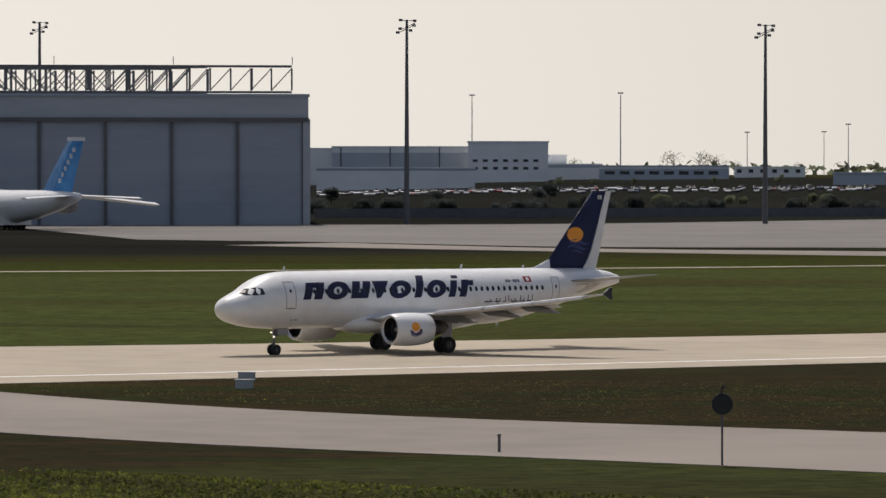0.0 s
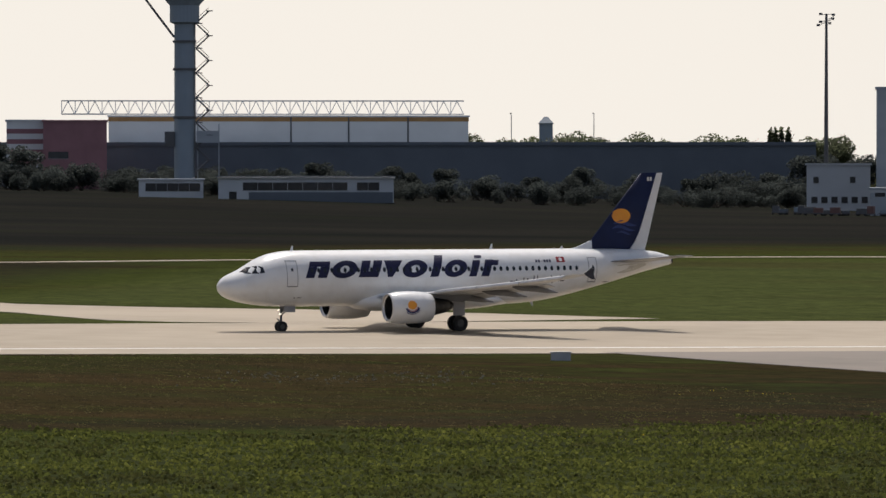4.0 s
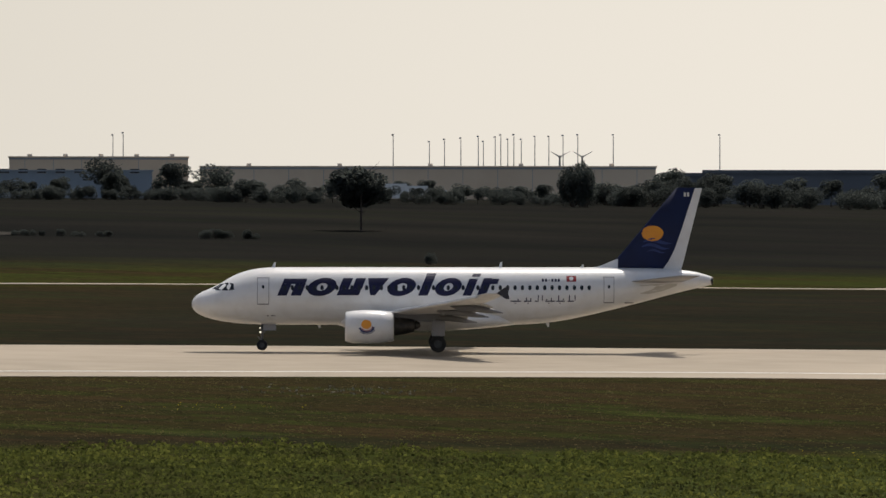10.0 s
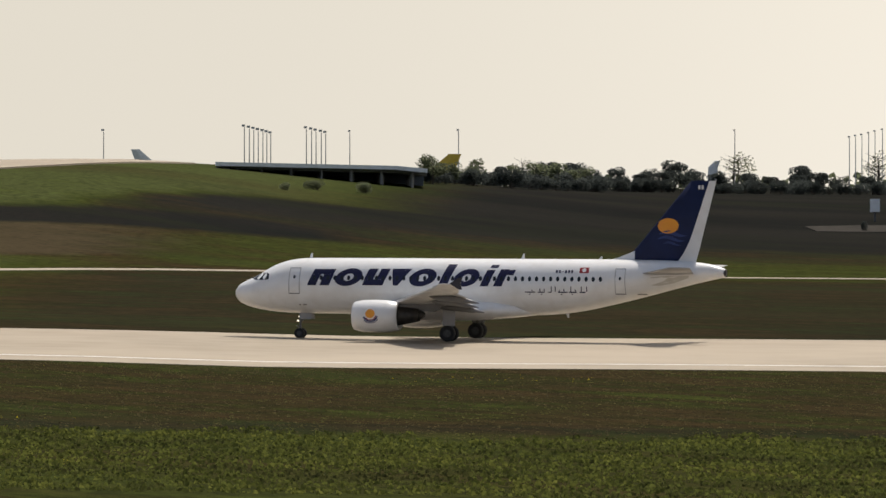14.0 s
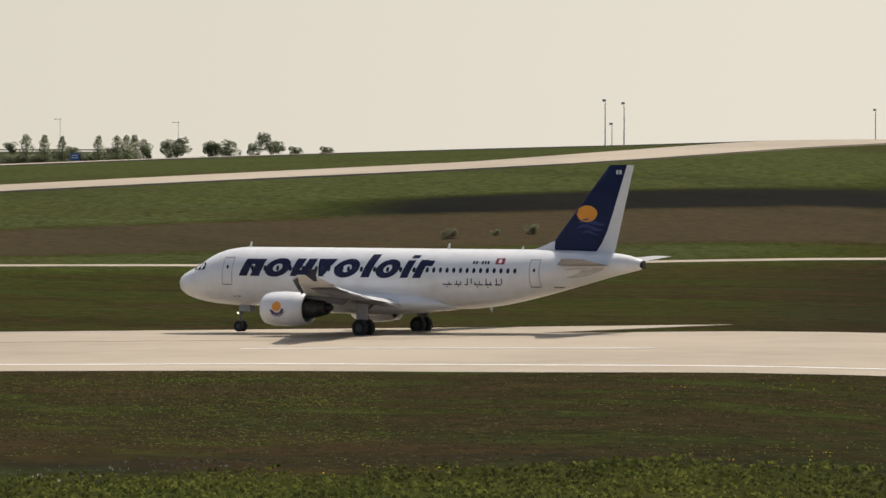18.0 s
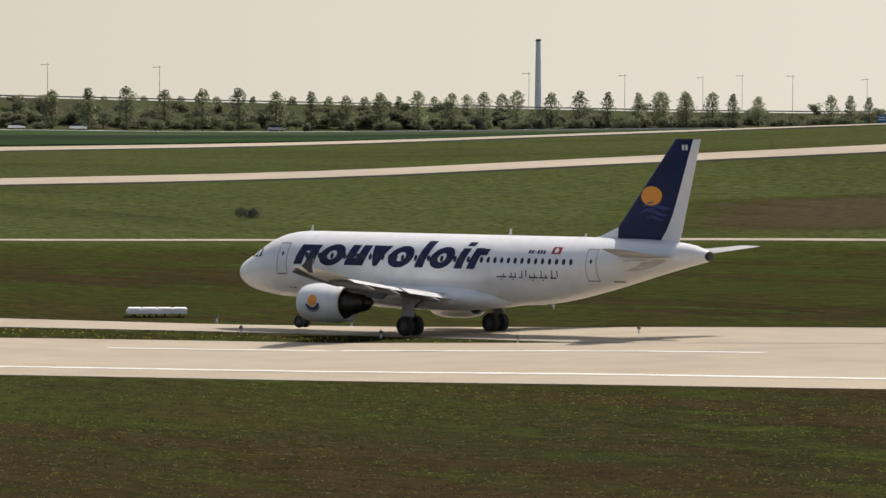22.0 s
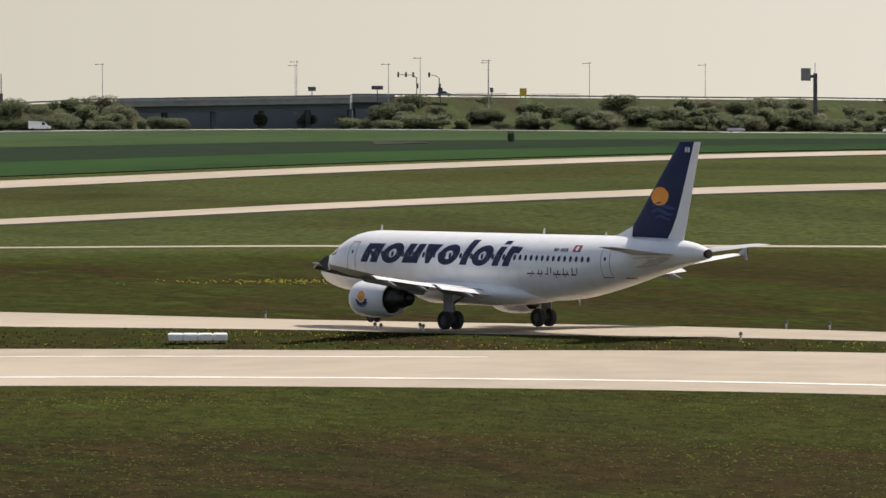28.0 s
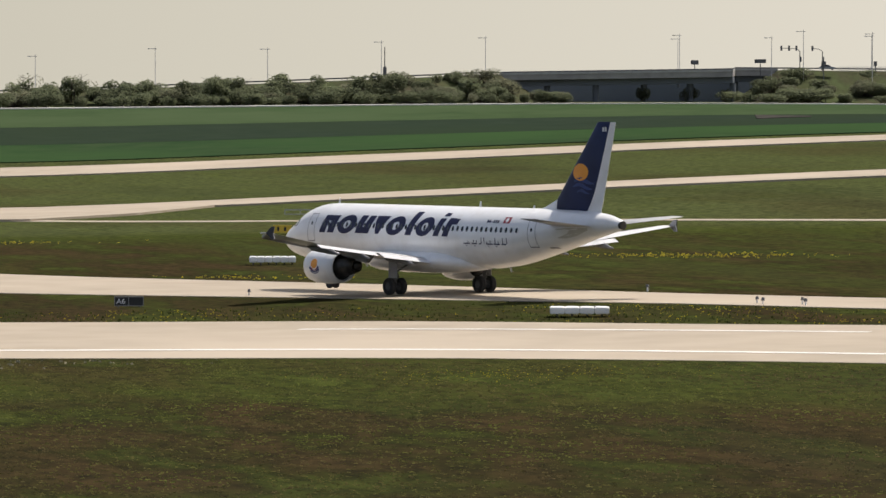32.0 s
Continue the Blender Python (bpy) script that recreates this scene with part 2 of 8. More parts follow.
# runway edges in plan, from the stretch ahead of the touchdown end to the far bend
NEAR = [(330, 560), (150, 449), (30, 375), (-71, 311), (-97, 296), (-148, 265), (-195, 228), (-218, 209), (-240, 195), (-268, 186), (-286, 177), (-306, 166), (-322, 150), (-337, 133), (-350, 114), (-358, 98), (-370, 60), (-384, 10)]
FAR = [(330, 625), (150, 512), (35, 437), (-70, 377), (-143, 330), (-207, 295), (-237, 273), (-264, 254), (-290, 240), (-312, 222), (-326, 203.5), (-334, 194.4), (-341, 187.6), (-350, 180.3), (-361, 167.5), (-374, 147), (-389, 127), (-401, 101), (-414, 50)]


def off_line(x, y, line):
    """Distance from a plan point to a line of plan points."""
    best = 1e12
    for (ax, ay), (bx, by) in zip(line, line[1:]):
        dx, dy = bx - ax, by - ay
        u = max(0.0, min(1.0, ((x - ax) * dx + (y - ay) * dy) / (dx * dx + dy * dy)))
        best = min(best, (x - ax - u * dx) ** 2 + (y - ay - u * dy) ** 2)
    return math.sqrt(best)


def band(a, b, c, d, x):
    return smooth_step(a, b, x) * (1 - smooth_step(c, d, x))


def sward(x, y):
    """What grows at a plan point: how lush the grass is, and how much dark tone it takes for painted cloud shadow and
    ploughed ground.
    """
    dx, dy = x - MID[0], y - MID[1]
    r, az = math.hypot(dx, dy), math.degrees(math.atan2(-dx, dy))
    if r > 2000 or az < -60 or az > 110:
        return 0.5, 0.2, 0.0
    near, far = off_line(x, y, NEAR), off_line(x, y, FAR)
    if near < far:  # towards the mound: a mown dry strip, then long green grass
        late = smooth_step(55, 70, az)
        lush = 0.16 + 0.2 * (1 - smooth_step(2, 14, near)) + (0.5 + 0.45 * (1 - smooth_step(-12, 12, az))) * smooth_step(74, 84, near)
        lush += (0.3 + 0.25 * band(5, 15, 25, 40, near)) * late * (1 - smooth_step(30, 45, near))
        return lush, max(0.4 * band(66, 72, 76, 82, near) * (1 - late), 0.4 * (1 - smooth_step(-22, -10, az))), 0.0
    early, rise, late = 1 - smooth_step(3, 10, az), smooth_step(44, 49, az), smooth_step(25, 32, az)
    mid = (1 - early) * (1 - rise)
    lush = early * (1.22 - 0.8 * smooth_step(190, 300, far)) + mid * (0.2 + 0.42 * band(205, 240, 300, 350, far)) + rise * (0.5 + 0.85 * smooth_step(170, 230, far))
    # cloud shadow over the far fields, put into the ground colour
    shade_soil = early * 0.95 * smooth_step(270, 380, far) + mid * (0.62 - 0.22 * late + (0.38 + 0.22 * late) * smooth_step(310, 370, far) - 0.48 * band(205, 230, 270, 305, far))
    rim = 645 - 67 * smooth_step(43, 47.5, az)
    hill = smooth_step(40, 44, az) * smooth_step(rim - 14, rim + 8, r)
    lush, shade_soil = lush * (1 - hill) + 1.3 * hill, shade_soil * (1 - hill)
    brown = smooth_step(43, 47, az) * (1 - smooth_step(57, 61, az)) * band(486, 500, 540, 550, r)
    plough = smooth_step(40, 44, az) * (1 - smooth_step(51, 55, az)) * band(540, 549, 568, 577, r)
    return lush * (1 - brown) * (1 - plough), max(shade_soil * (1 - brown), 1.1 * plough), brown * (1 - plough)


def grass_material(name, base, dry, dark, bright, sown=False):
    """Meadow: streaks of dry grass and lusher patches at several sizes, over the kinds of sward."""
    m = bpy.data.materials.new(name)
    m.use_nodes = True
    nt = m.node_tree
    b = nt.nodes["Principled BSDF"]
    b.inputs["Roughness"].default_value, b.inputs["Specular IOR Level"].default_value = 1.0, 0.0
    tc = nt.nodes.new("ShaderNodeTexCoord")

    def noise(scale, along, detail, seed, rough=0.6):
        mp = nt.nodes.new("ShaderNodeMapping")
        mp.inputs["Rotation"].default_value = (0, 0, radians(-32.6))
        mp.inputs["Scale"].default_value = (along, 1, 1)
        mp.inputs["Location"].default_value = (seed * 17.3, seed * 5.1, 0)
        nt.links.new(tc.outputs["Object"], mp.inputs["Vector"])
        n = nt.nodes.new("ShaderNodeTexNoise")
        n.inputs["Scale"].default_value, n.inputs["Detail"].default_value, n.inputs["Roughness"].default_value = scale, detail, rough
        nt.links.new(mp.outputs[0], n.inputs["Vector"])
        return n.outputs["Fac"]

    def remap(v, lo, hi, a=0.0, c=1.0):
        r = nt.nodes.new("ShaderNodeMapRange")
        for nm, x in (("From Min", lo), ("From Max", hi), ("To Min", a), ("To Max", c)):
            r.inputs[nm].default_value = x
        nt.links.new(v, r.inputs["Value"])
        return r.outputs[0]

    def add(u, v):
        n = nt.nodes.new("ShaderNodeMath")
        nt.links.new(u, n.inputs[0])
        nt.links.new(v, n.inputs[1])
        return n.outputs[0]

    def blend(prev, col, fac):
        x = nt.nodes.new("ShaderNodeMix")
        x.data_type = "RGBA"
        for s, c in ((6, prev), (7, col)):
            if isinstance(c, tuple):
                x.inputs[s].default_value = (*c, 1)
            else:
                nt.links.new(c, x.inputs[s])
        nt.links.new(fac, x.inputs[0])
        return x.outputs[2]

    streak, patch, tuft, wide = noise(0.05, 0.14, 6, 1), noise(0.2, 0.3, 8, 2), noise(1.1, 0.45, 9, 3, 0.8), noise(0.018, 0.3, 4, 4)
    col = blend(dry, base, remap(patch, 0.4, 0.6))
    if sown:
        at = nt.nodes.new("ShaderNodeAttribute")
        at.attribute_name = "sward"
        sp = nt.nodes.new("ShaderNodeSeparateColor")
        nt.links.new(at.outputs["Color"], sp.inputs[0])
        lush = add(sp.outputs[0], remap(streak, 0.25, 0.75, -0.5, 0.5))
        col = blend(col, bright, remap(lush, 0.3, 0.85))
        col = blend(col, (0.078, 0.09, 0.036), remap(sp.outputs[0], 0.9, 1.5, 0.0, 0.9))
    else:
        col = blend(col, bright, remap(streak, 0.45, 0.65))
    col = blend(col, tuple(v * 1.5 for v in bright), remap(patch, 0.52, 0.74, 0.0, 0.75))
    col = blend(col, dark, remap(tuft, 0.44, 0.64, 0.0, 0.5))
    col = blend(col, dry, remap(wide, 0.52, 0.66, 0.0, 0.5))
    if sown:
        # dark blue-grey stands in for cloud shadow and haze; ploughed strip shares it
        shade_earth = blend((0.0105, 0.0115, 0.012), (0.0195, 0.019, 0.0175), remap(noise(0.016, 0.45, 5, 6), 0.36, 0.66))
        col = blend(col, shade_earth, remap(add(sp.outputs[1], remap(patch, 0.2, 0.8, -0.25, 0.25)), 0.15, 0.85, 0.0, 0.92))
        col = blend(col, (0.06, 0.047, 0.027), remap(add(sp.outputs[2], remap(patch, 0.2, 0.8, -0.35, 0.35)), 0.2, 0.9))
        col = blend(col, (0.0085, 0.009, 0.009), remap(tuft, 0.44, 0.66, 0.0, 0.5))
        col = blend(col, (0.02, 0.023, 0.013), remap(streak, 0.5, 0.72, 0.0, 0.45))
    nt.links.new(col, b.inputs["Base Color"])
    bp = nt.nodes.new("ShaderNodeBump")
    bp.inputs["Strength"].default_value, bp.inputs["Distance"].default_value = 0.5, 0.15
    nt.links.new(tuft, bp.inputs["Height"])
    nt.links.new(bp.outputs[0], b.inputs["Normal"])
    return m


GRASS = grass_material("grass", (0.023, 0.025, 0.009), (0.043, 0.031, 0.015), (0.009, 0.009, 0.004), (0.044, 0.054, 0.013), True)
CONCRETE = material("runway_concrete", (0.338, 0.286, 0.218), 0.8, second=(0.288, 0.244, 0.185), scale=0.25, detail=8, third=(0.374, 0.315, 0.242), scale3=0.03, bump=0.1, spec=0.2)
PAINT = material("marking_paint", (0.7, 0.68, 0.64), 0.7, second=(0.58, 0.56, 0.52), scale=0.8, spec=0.2)
FIELD = material("wheat_field", (0.032, 0.05, 0.024), 1.0, second=(0.018, 0.038, 0.017), scale=0.15, spread=(0.3, 0.7), third=(0.03, 0.058, 0.022), scale3=0.012, spec=0.0)
FIELDDARK = material("dark_crop", (0.025, 0.036, 0.024), 1.0, second=(0.02, 0.03, 0.02), scale=0.15, spread=(0.3, 0.7), third=(0.023, 0.034, 0.02), scale3=0.02, spec=0.0)
FIELDPALE = material("pale_crop", (0.043, 0.066, 0.03), 1.0, second=(0.034, 0.055, 0.025), scale=0.15, spread=(0.3, 0.7), third=(0.05, 0.072, 0.035), scale3=0.02, spec=0.0)

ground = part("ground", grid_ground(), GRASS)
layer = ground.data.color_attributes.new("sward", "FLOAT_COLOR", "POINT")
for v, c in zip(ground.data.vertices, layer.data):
    lush, shade_soil, heath = sward(v.co.x, v.co.y)
    c.color = (lush, shade_soil, heath, 1.0)
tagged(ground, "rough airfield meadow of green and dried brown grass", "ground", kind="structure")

near_c, far_c = (curve_through(p, 6) for p in (NEAR, FAR))
ribbon("runway", near_c, far_c, CONCRETE, 0.03, "pale worn concrete runway crossing the meadow", "runway", cols=30)


def shifted(line, d):
    out = []
    for i, p in enumerate(line):
        a, b = line[max(i - 1, 0)], line[min(i + 1, len(line) - 1)]
        dx, dy = b[0] - a[0], b[1] - a[1]
        k = math.hypot(dx, dy)
        out.append((p[0] + dy / k * d, p[1] - dx / k * d))
    return out


ribbon("runway_edge_line", shifted(near_c, 7.4), shifted(near_c, 8.5), PAINT, 0.048, "white painted runway edge line", "marking", cols=1, skirt=False)

# the aircraft's exit taxiway that peels off behind the runway
P_NEAR = [(-300, 222), (-320, 206), (-333.5, 195.6), (-341, 194.3), (-350, 192), (-358, 188.6), (-367, 182), (-380, 171), (-392, 160.5), (-404, 152), (-418, 138.5), (-429, 129), (-446, 113), (-465, 95)]
P_FAR = [(-300, 250), (-343, 214), (-366, 195), (-393, 177.5), (-417, 159), (-441, 145), (-484, 119), (-520, 100)]
pn, pf = curve_through(P_NEAR, 6), curve_through(P_FAR, 6)
ribbon("exit_taxiway", pn, pf, CONCRETE, 0.045, "pale concrete exit taxiway beside a grass strip", "taxiway", cols=4)

# thin service road far behind
THIN = [(200, 800), (120, 758), (61, 718), (10, 688), (-50, 658), (-111, 630), (-160, 588), (-183, 560), (-216, 538), (-267, 514), (-313, 497), (-340, 481), (-391, 450), (-415, 426), (-445, 388), (-470, 354), (-508, 322), (-545, 283), (-565, 250), (-588, 222), (-603, 206), (-645, 172), (-700, 147), (-780, 110)]
tc_ = curve_through(THIN, 10)
ribbon("service_road", shifted(tc_, -1.9), shifted(tc_, 1.9), CONCRETE, 0.05, "narrow pale service road across the grass", "road", cols=1)

# centre line dashes, by the way along the near edge
way = [0.0]
for a, b in zip(near_c, near_c[1:]):
    way.append(way[-1] + math.dist(a, b))
for w0, w1 in ((699, 725), (742, 771), (795, 826), (849, 880)):
    k0, k1 = (min(range(len(way)), key=lambda k: abs(way[k] - w)) for w in (w0, w1))
    seg = near_c[k0:k1 + 1]
    ribbon("centre_line_dash", shifted(seg, 29.7), shifted(seg, 30.6), PAINT, 0.048, "white painted centre line dash", "marking", cols=1, skirt=False)

# side exit in front of the runway and the branch that leaves behind it
CONCRETE_OLD = material("taxiway_concrete", (0.185, 0.16, 0.137), 0.8, second=(0.155, 0.135, 0.115), scale=0.25, detail=8, third=(0.21, 0.18, 0.155), scale3=0.03, bump=0.1, spec=0.2)
APRON = material("apron_concrete", (0.14, 0.13, 0.12), 0.85, second=(0.115, 0.107, 0.098), scale=0.1, third=(0.16, 0.148, 0.136), scale3=0.02, spec=0.2)
ribbon("side_taxiway", curve_through([(-62, 318.5), (-32.5, 291), (-14, 272.5), (6, 258), (40, 232), (110, 180)], 6), curve_through([(-31, 338), (-27, 325), (-5, 300), (21, 282), (60, 252), (130, 200)], 6), CONCRETE_OLD, 0.035, "pale concrete side taxiway meeting the runway", "taxiway", cols=4)
ribbon("branch_taxiway", curve_through([(-70, 384), (-94, 392), (-119, 394), (-130, 398), (-141, 413), (-165, 438), (-215, 500), (-249, 538), (-270, 514)], 6), curve_through([(-92, 361), (-107, 359), (-116, 368), (-125, 378), (-141, 387), (-152, 393), (-190, 447), (-218, 485), (-243, 512), (-268, 513)], 6), CONCRETE, 0.035, "pale concrete taxiway curving away behind the runway", "taxiway", cols=4)
ribbon("apron", curve_through([(420, 760), (200, 830), (85, 880), (20, 885), (-20, 930), (-60, 960)], 10), curve_through([(480, 1300), (250, 1300), (100, 1240), (20, 1200), (-60, 1195), (-110, 1200)], 10), APRON, 0.05, "broad pale concrete apron before the hangar", "apron", cols=6)
ribbon("apron_lane", curve_through([(420, 640), (200, 720), (66, 800), (10, 840), (-40, 890)], 10), curve_through([(440, 690), (210, 770), (75, 840), (20, 868), (-20, 925)], 10), CONCRETE_OLD, 0.045, "pale concrete taxi lane at the apron edge", "taxiway", cols=3)

# two parallel taxiways on the rising ground
for az0, az1, r0, w, nm in ((46, 95, 900, 38, "upper_taxiway"), (51, 95, 650, 30, "lower_taxiway")):
    lead = [polar(46.2, 870), polar(47, 790), polar(48.4, 705)] if r0 == 650 else []
    c = curve_through(lead + [polar(az0 + (az1 - az0) * i / 12, r0) for i in range(13)], 12)
    ribbon(nm, shifted(c, -w / 2), shifted(c, w / 2), CONCRETE, 0.25, "distant pale concrete taxiway on rising ground", "taxiway", cols=4, thick=0.6)

# green crop beyond the upper taxiway
def crop_edge(r0, r1):
    return [polar(58 + i * 0.8, r0 + r1 * smooth_step(58, 65, 58 + i * 0.8)) for i in range(50)]


for r0, r1, r2, r3, mat, lab in ((925, 14, 930, 62, FIELD, "green field of young crop"), (930.4, 62, 936, 112, FIELDDARK, "dark green field of dense crop"), (936.4, 112, 945, 195, FIELDPALE, "pale green strip of young crop")):
    ribbon("crop_field", crop_edge(r0, r1), crop_edge(r2, r3), mat, 0.2, lab, "field", cols=8, thick=0.5)


# ---- the airliner ----
WHITE = material("aircraft_white", (0.72, 0.725, 0.73), 0.28, second=(0.69, 0.69, 0.69), scale=0.5, third=(0.65, 0.645, 0.635), scale3=1.3, coat=0.3)
NAVY = material("navy_paint", (0.008, 0.009, 0.04), 0.45, second=(0.011, 0.012, 0.05), scale=0.7, spec=0.25)
FIN_BLUE = material("fin_blue", (0.006, 0.009, 0.036), 0.45, second=(0.008, 0.016, 0.065), scale=0.35, spec=0.25)
ORANGE = material("orange_paint", (0.75, 0.3, 0.02), 0.35, second=(0.7, 0.25, 0.02), scale=1.2)
WAVE = material("wave_blue", (0.009, 0.03, 0.15), 0.45, second=(0.007, 0.02, 0.1), scale=1.0)
GREY = material("aircraft_grey", (0.31, 0.31, 0.32), 0.4, second=(0.26, 0.26, 0.27), scale=0.6)
METAL = material("bare_metal", (0.5, 0.5, 0.51), 0.3, 0.9, second=(0.4, 0.4, 0.41), scale=1.5)
DARKMETAL = material("exhaust_metal", (0.06, 0.055, 0.05), 0.45, 0.7, second=(0.03, 0.03, 0.03), scale=2.0)
BLACK = material("black_rubber", (0.012, 0.012, 0.013), 0.8, second=(0.02, 0.02, 0.02), scale=3.0)
GLASSDARK = material("window_dark", (0.012, 0.014, 0.018), 0.08, second=(0.02, 0.022, 0.028), scale=0.6)
FANDARK = material("fan_dark", (0.03, 0.03, 0.033), 0.4, 0.6, second=(0.05, 0.05, 0.05), scale=3)
FENCE = material("fence_dark", (0.012, 0.012, 0.02), 0.5, second=(0.02, 0.02, 0.03), scale=2.0)
RIM = material("wheel_rim", (0.09, 0.09, 0.09), 0.5, 0.5, second=(0.06, 0.06, 0.06), scale=3.0)
GEARGREY = material("gear_grey", (0.14, 0.14, 0.14), 0.5, second=(0.09, 0.09, 0.09), scale=3.0)
RED = material("flag_red", (0.27, 0.01, 0.014), 0.4, second=(0.22, 0.008, 0.012), scale=2)
WINGTOP = material("wing_grey", (0.58, 0.58, 0.59), 0.38, second=(0.52, 0.52, 0.53), scale=0.6, third=(0.46, 0.46, 0.46), scale3=1.4)
# dark grey carries the shade under the wing; small marks use it too
SHADEMARKGREY = material("shade_mark_grey", (0.15, 0.15, 0.155), 0.5, second=(0.12, 0.12, 0.122), scale=0.8)
PATCH = material("tail_patch_grey", (0.5, 0.49, 0.46), 0.45, second=(0.44, 0.43, 0.4), scale=0.9)
BRIGHT_MARK = material("white_mark", (0.6, 0.6, 0.6), 0.5, second=(0.52, 0.52, 0.52), scale=4.0)
LAMP = material("lamp_glow", (1.0, 0.9, 0.7), 0.4, emit=1.5)

MAIN_S = 17.71  # nose to main wheels
BODY = [(0, 3.42, 3.24, 0.1), (0.1, 3.68, 2.98, 0.4), (0.35, 3.98, 2.72, 0.74), (0.75, 4.22, 2.5, 1.02), (1.25, 4.44, 2.33, 1.28), (1.75, 4.67, 2.2, 1.47), (2.3, 4.98, 2.1, 1.62), (2.8, 5.28, 2.03, 1.73), (3.3, 5.52, 1.97, 1.81), (4, 5.76, 1.92, 1.89), (5, 5.94, 1.88, 1.95), (6, 6.0, 1.86, 1.975), (23, 6.0, 1.86, 1.975), (25, 6.0, 1.94, 1.97), (27, 6.0, 2.2, 1.92), (29, 6.0, 2.62, 1.8), (31, 5.98, 3.1, 1.58), (33, 5.95, 3.62, 1.28), (35, 5.85, 4.15, 0.9), (36.5, 5.65, 4.5, 0.55), (37.3, 5.42, 4.68, 0.36), (37.55, 5.32, 4.76, 0.28)]
TOP, BOT, WID = ([(b[0], b[k]) for b in BODY] for k in (1, 2, 3))


def section(s):
    t, b, w = spline(TOP, s), spline(BOT, s), spline(WID, s)
    return (t + b) / 2, (t - b) / 2, w


def skin(s, z, side=1, off=0.0):
    """A point on the fuselage side at station s and height z, lifted off by a few millimetres."""
    zc, rz, w = section(s)
    k = max(-0.999, min(0.999, (z - zc) / rz))
    c = math.sqrt(1 - k * k)
    n = Vector((0, c / w, k / rz)).normalized()
    return Vector((MAIN_S - s, side * (w * c + off * n.y), z + off * n.z))


def decal(bm, outline, side=1, off=0.012, strip=False):
    """A thin plate shaped by an outline of (station, height) that hugs the fuselage."""
    pts = [skin(s, z, side, off) for s, z in outline]
    mid = [sum(p[k] for p in outline) / len(outline) for k in (0, 1)]
    low = [bm.verts.new(skin(s, z, side, 0.001)) for s, z in outline]
    if strip:  # outline from quad(): rows of points up both flanks
        h = len(outline) // 2
        rows = []
        for i in range(h):
            (s0, z0), (s1, _) = outline[i], outline[2 * h - 1 - i]
            rows.append([bm.verts.new(skin(s0 + (s1 - s0) * k / 3, z0, side, off)) for k in range(4)])
        for p, q in zip(rows, rows[1:]):
            for k in range(3):
                bm.faces.new((p[k], p[k + 1], q[k + 1], q[k]))
        ring = [r[0] for r in rows] + rows[-1][1:3] + [r[3] for r in reversed(rows)] + rows[0][2:0:-1]
        for v in low:
            bm.verts.remove(v)
        under = [bm.verts.new((v.co.x, v.co.y - side * (off - 0.001), v.co.z)) for v in ring]
        for i in range(len(ring)):
            bm.faces.new((under[i], under[(i + 1) % len(ring)], ring[(i + 1) % len(ring)], ring[i]))
        return
    v = [bm.verts.new(p) for p in pts]
    c = bm.verts.new(skin(mid[0], mid[1], side, off))
    n = len(v)
    for i in range(n):
        bm.faces.new((v[i], v[(i + 1) % n], c) if side < 0 else (v[(i + 1) % n], v[i], c))
        bm.faces.new((low[i], low[(i + 1) % n], v[(i + 1) % n], v[i]))


def quad(s0, s1, z0, z1, slant=0.0, nz=4):
    """Outline of a slanted block; slant moves the top aft."""
    k = [z0 + (z1 - z0) * i / nz for i in range(nz + 1)]
    sl = lambda z: slant * (z - z0) / (z1 - z0) if z1 != z0 else 0
    return [(s0 + sl(z), z) for z in k] + [(s1 + sl(z), z) for z in reversed(k)]


def oval(s, z, rs, rz, n=16, slant=0.0):
    return [(s + rs * math.cos(6.2832 * i / n) + slant * math.sin(6.2832 * i / n), z + rz * math.sin(6.2832 * i / n)) for i in range(n)]


def aerofoil(n=9, thick=0.12):
    up = [(1 - math.cos(math.pi * i / n)) / 2 for i in range(n + 1)]
    f = lambda u: thick * (1.48 * math.sqrt(u) - 0.63 * u - 1.76 * u * u + 1.42 * u**3 - 0.51 * u**4)
    return [(u, f(u) * 0.55 + 0.0) for u in up] + [(u, -f(u) * 0.45) for u in reversed(up[1:-1])]


def wing_rings(stations, thick=0.12, side=1, vertical=False):
    """Rings for (span, LE station, TE station, height)."""
    rings = []
    for y, le, te, z, th in stations:
        c = te - le
        if vertical:
            rings.append([Vector((MAIN_S - le - u * c, side * w * c * th / thick, z)) for u, w in aerofoil(9, thick)])
        else:
            rings.append([Vector((MAIN_S - le - u * c, side * y, z + w * c * th / thick)) for u, w in aerofoil(9, thick)])
    return rings


def wheel_mesh(r, w, n=24):
    bm = bmesh.new()
    prof = [(0.0, -w * 0.3), (r * 0.5, -w * 0.32), (r * 0.56, -w * 0.46), (r * 0.86, -w * 0.5), (r, -w * 0.3), (r, w * 0.3), (r * 0.86, w * 0.5), (r * 0.56, w * 0.46), (r * 0.5, w * 0.32), (0.0, w * 0.3)]
    rings = [[Vector((p * math.cos(6.2832 * i / n), y, p * math.sin(6.2832 * i / n))) for i in range(n)] for p, y in prof[1:-1]]
    loft(bm, rings)
    return bm


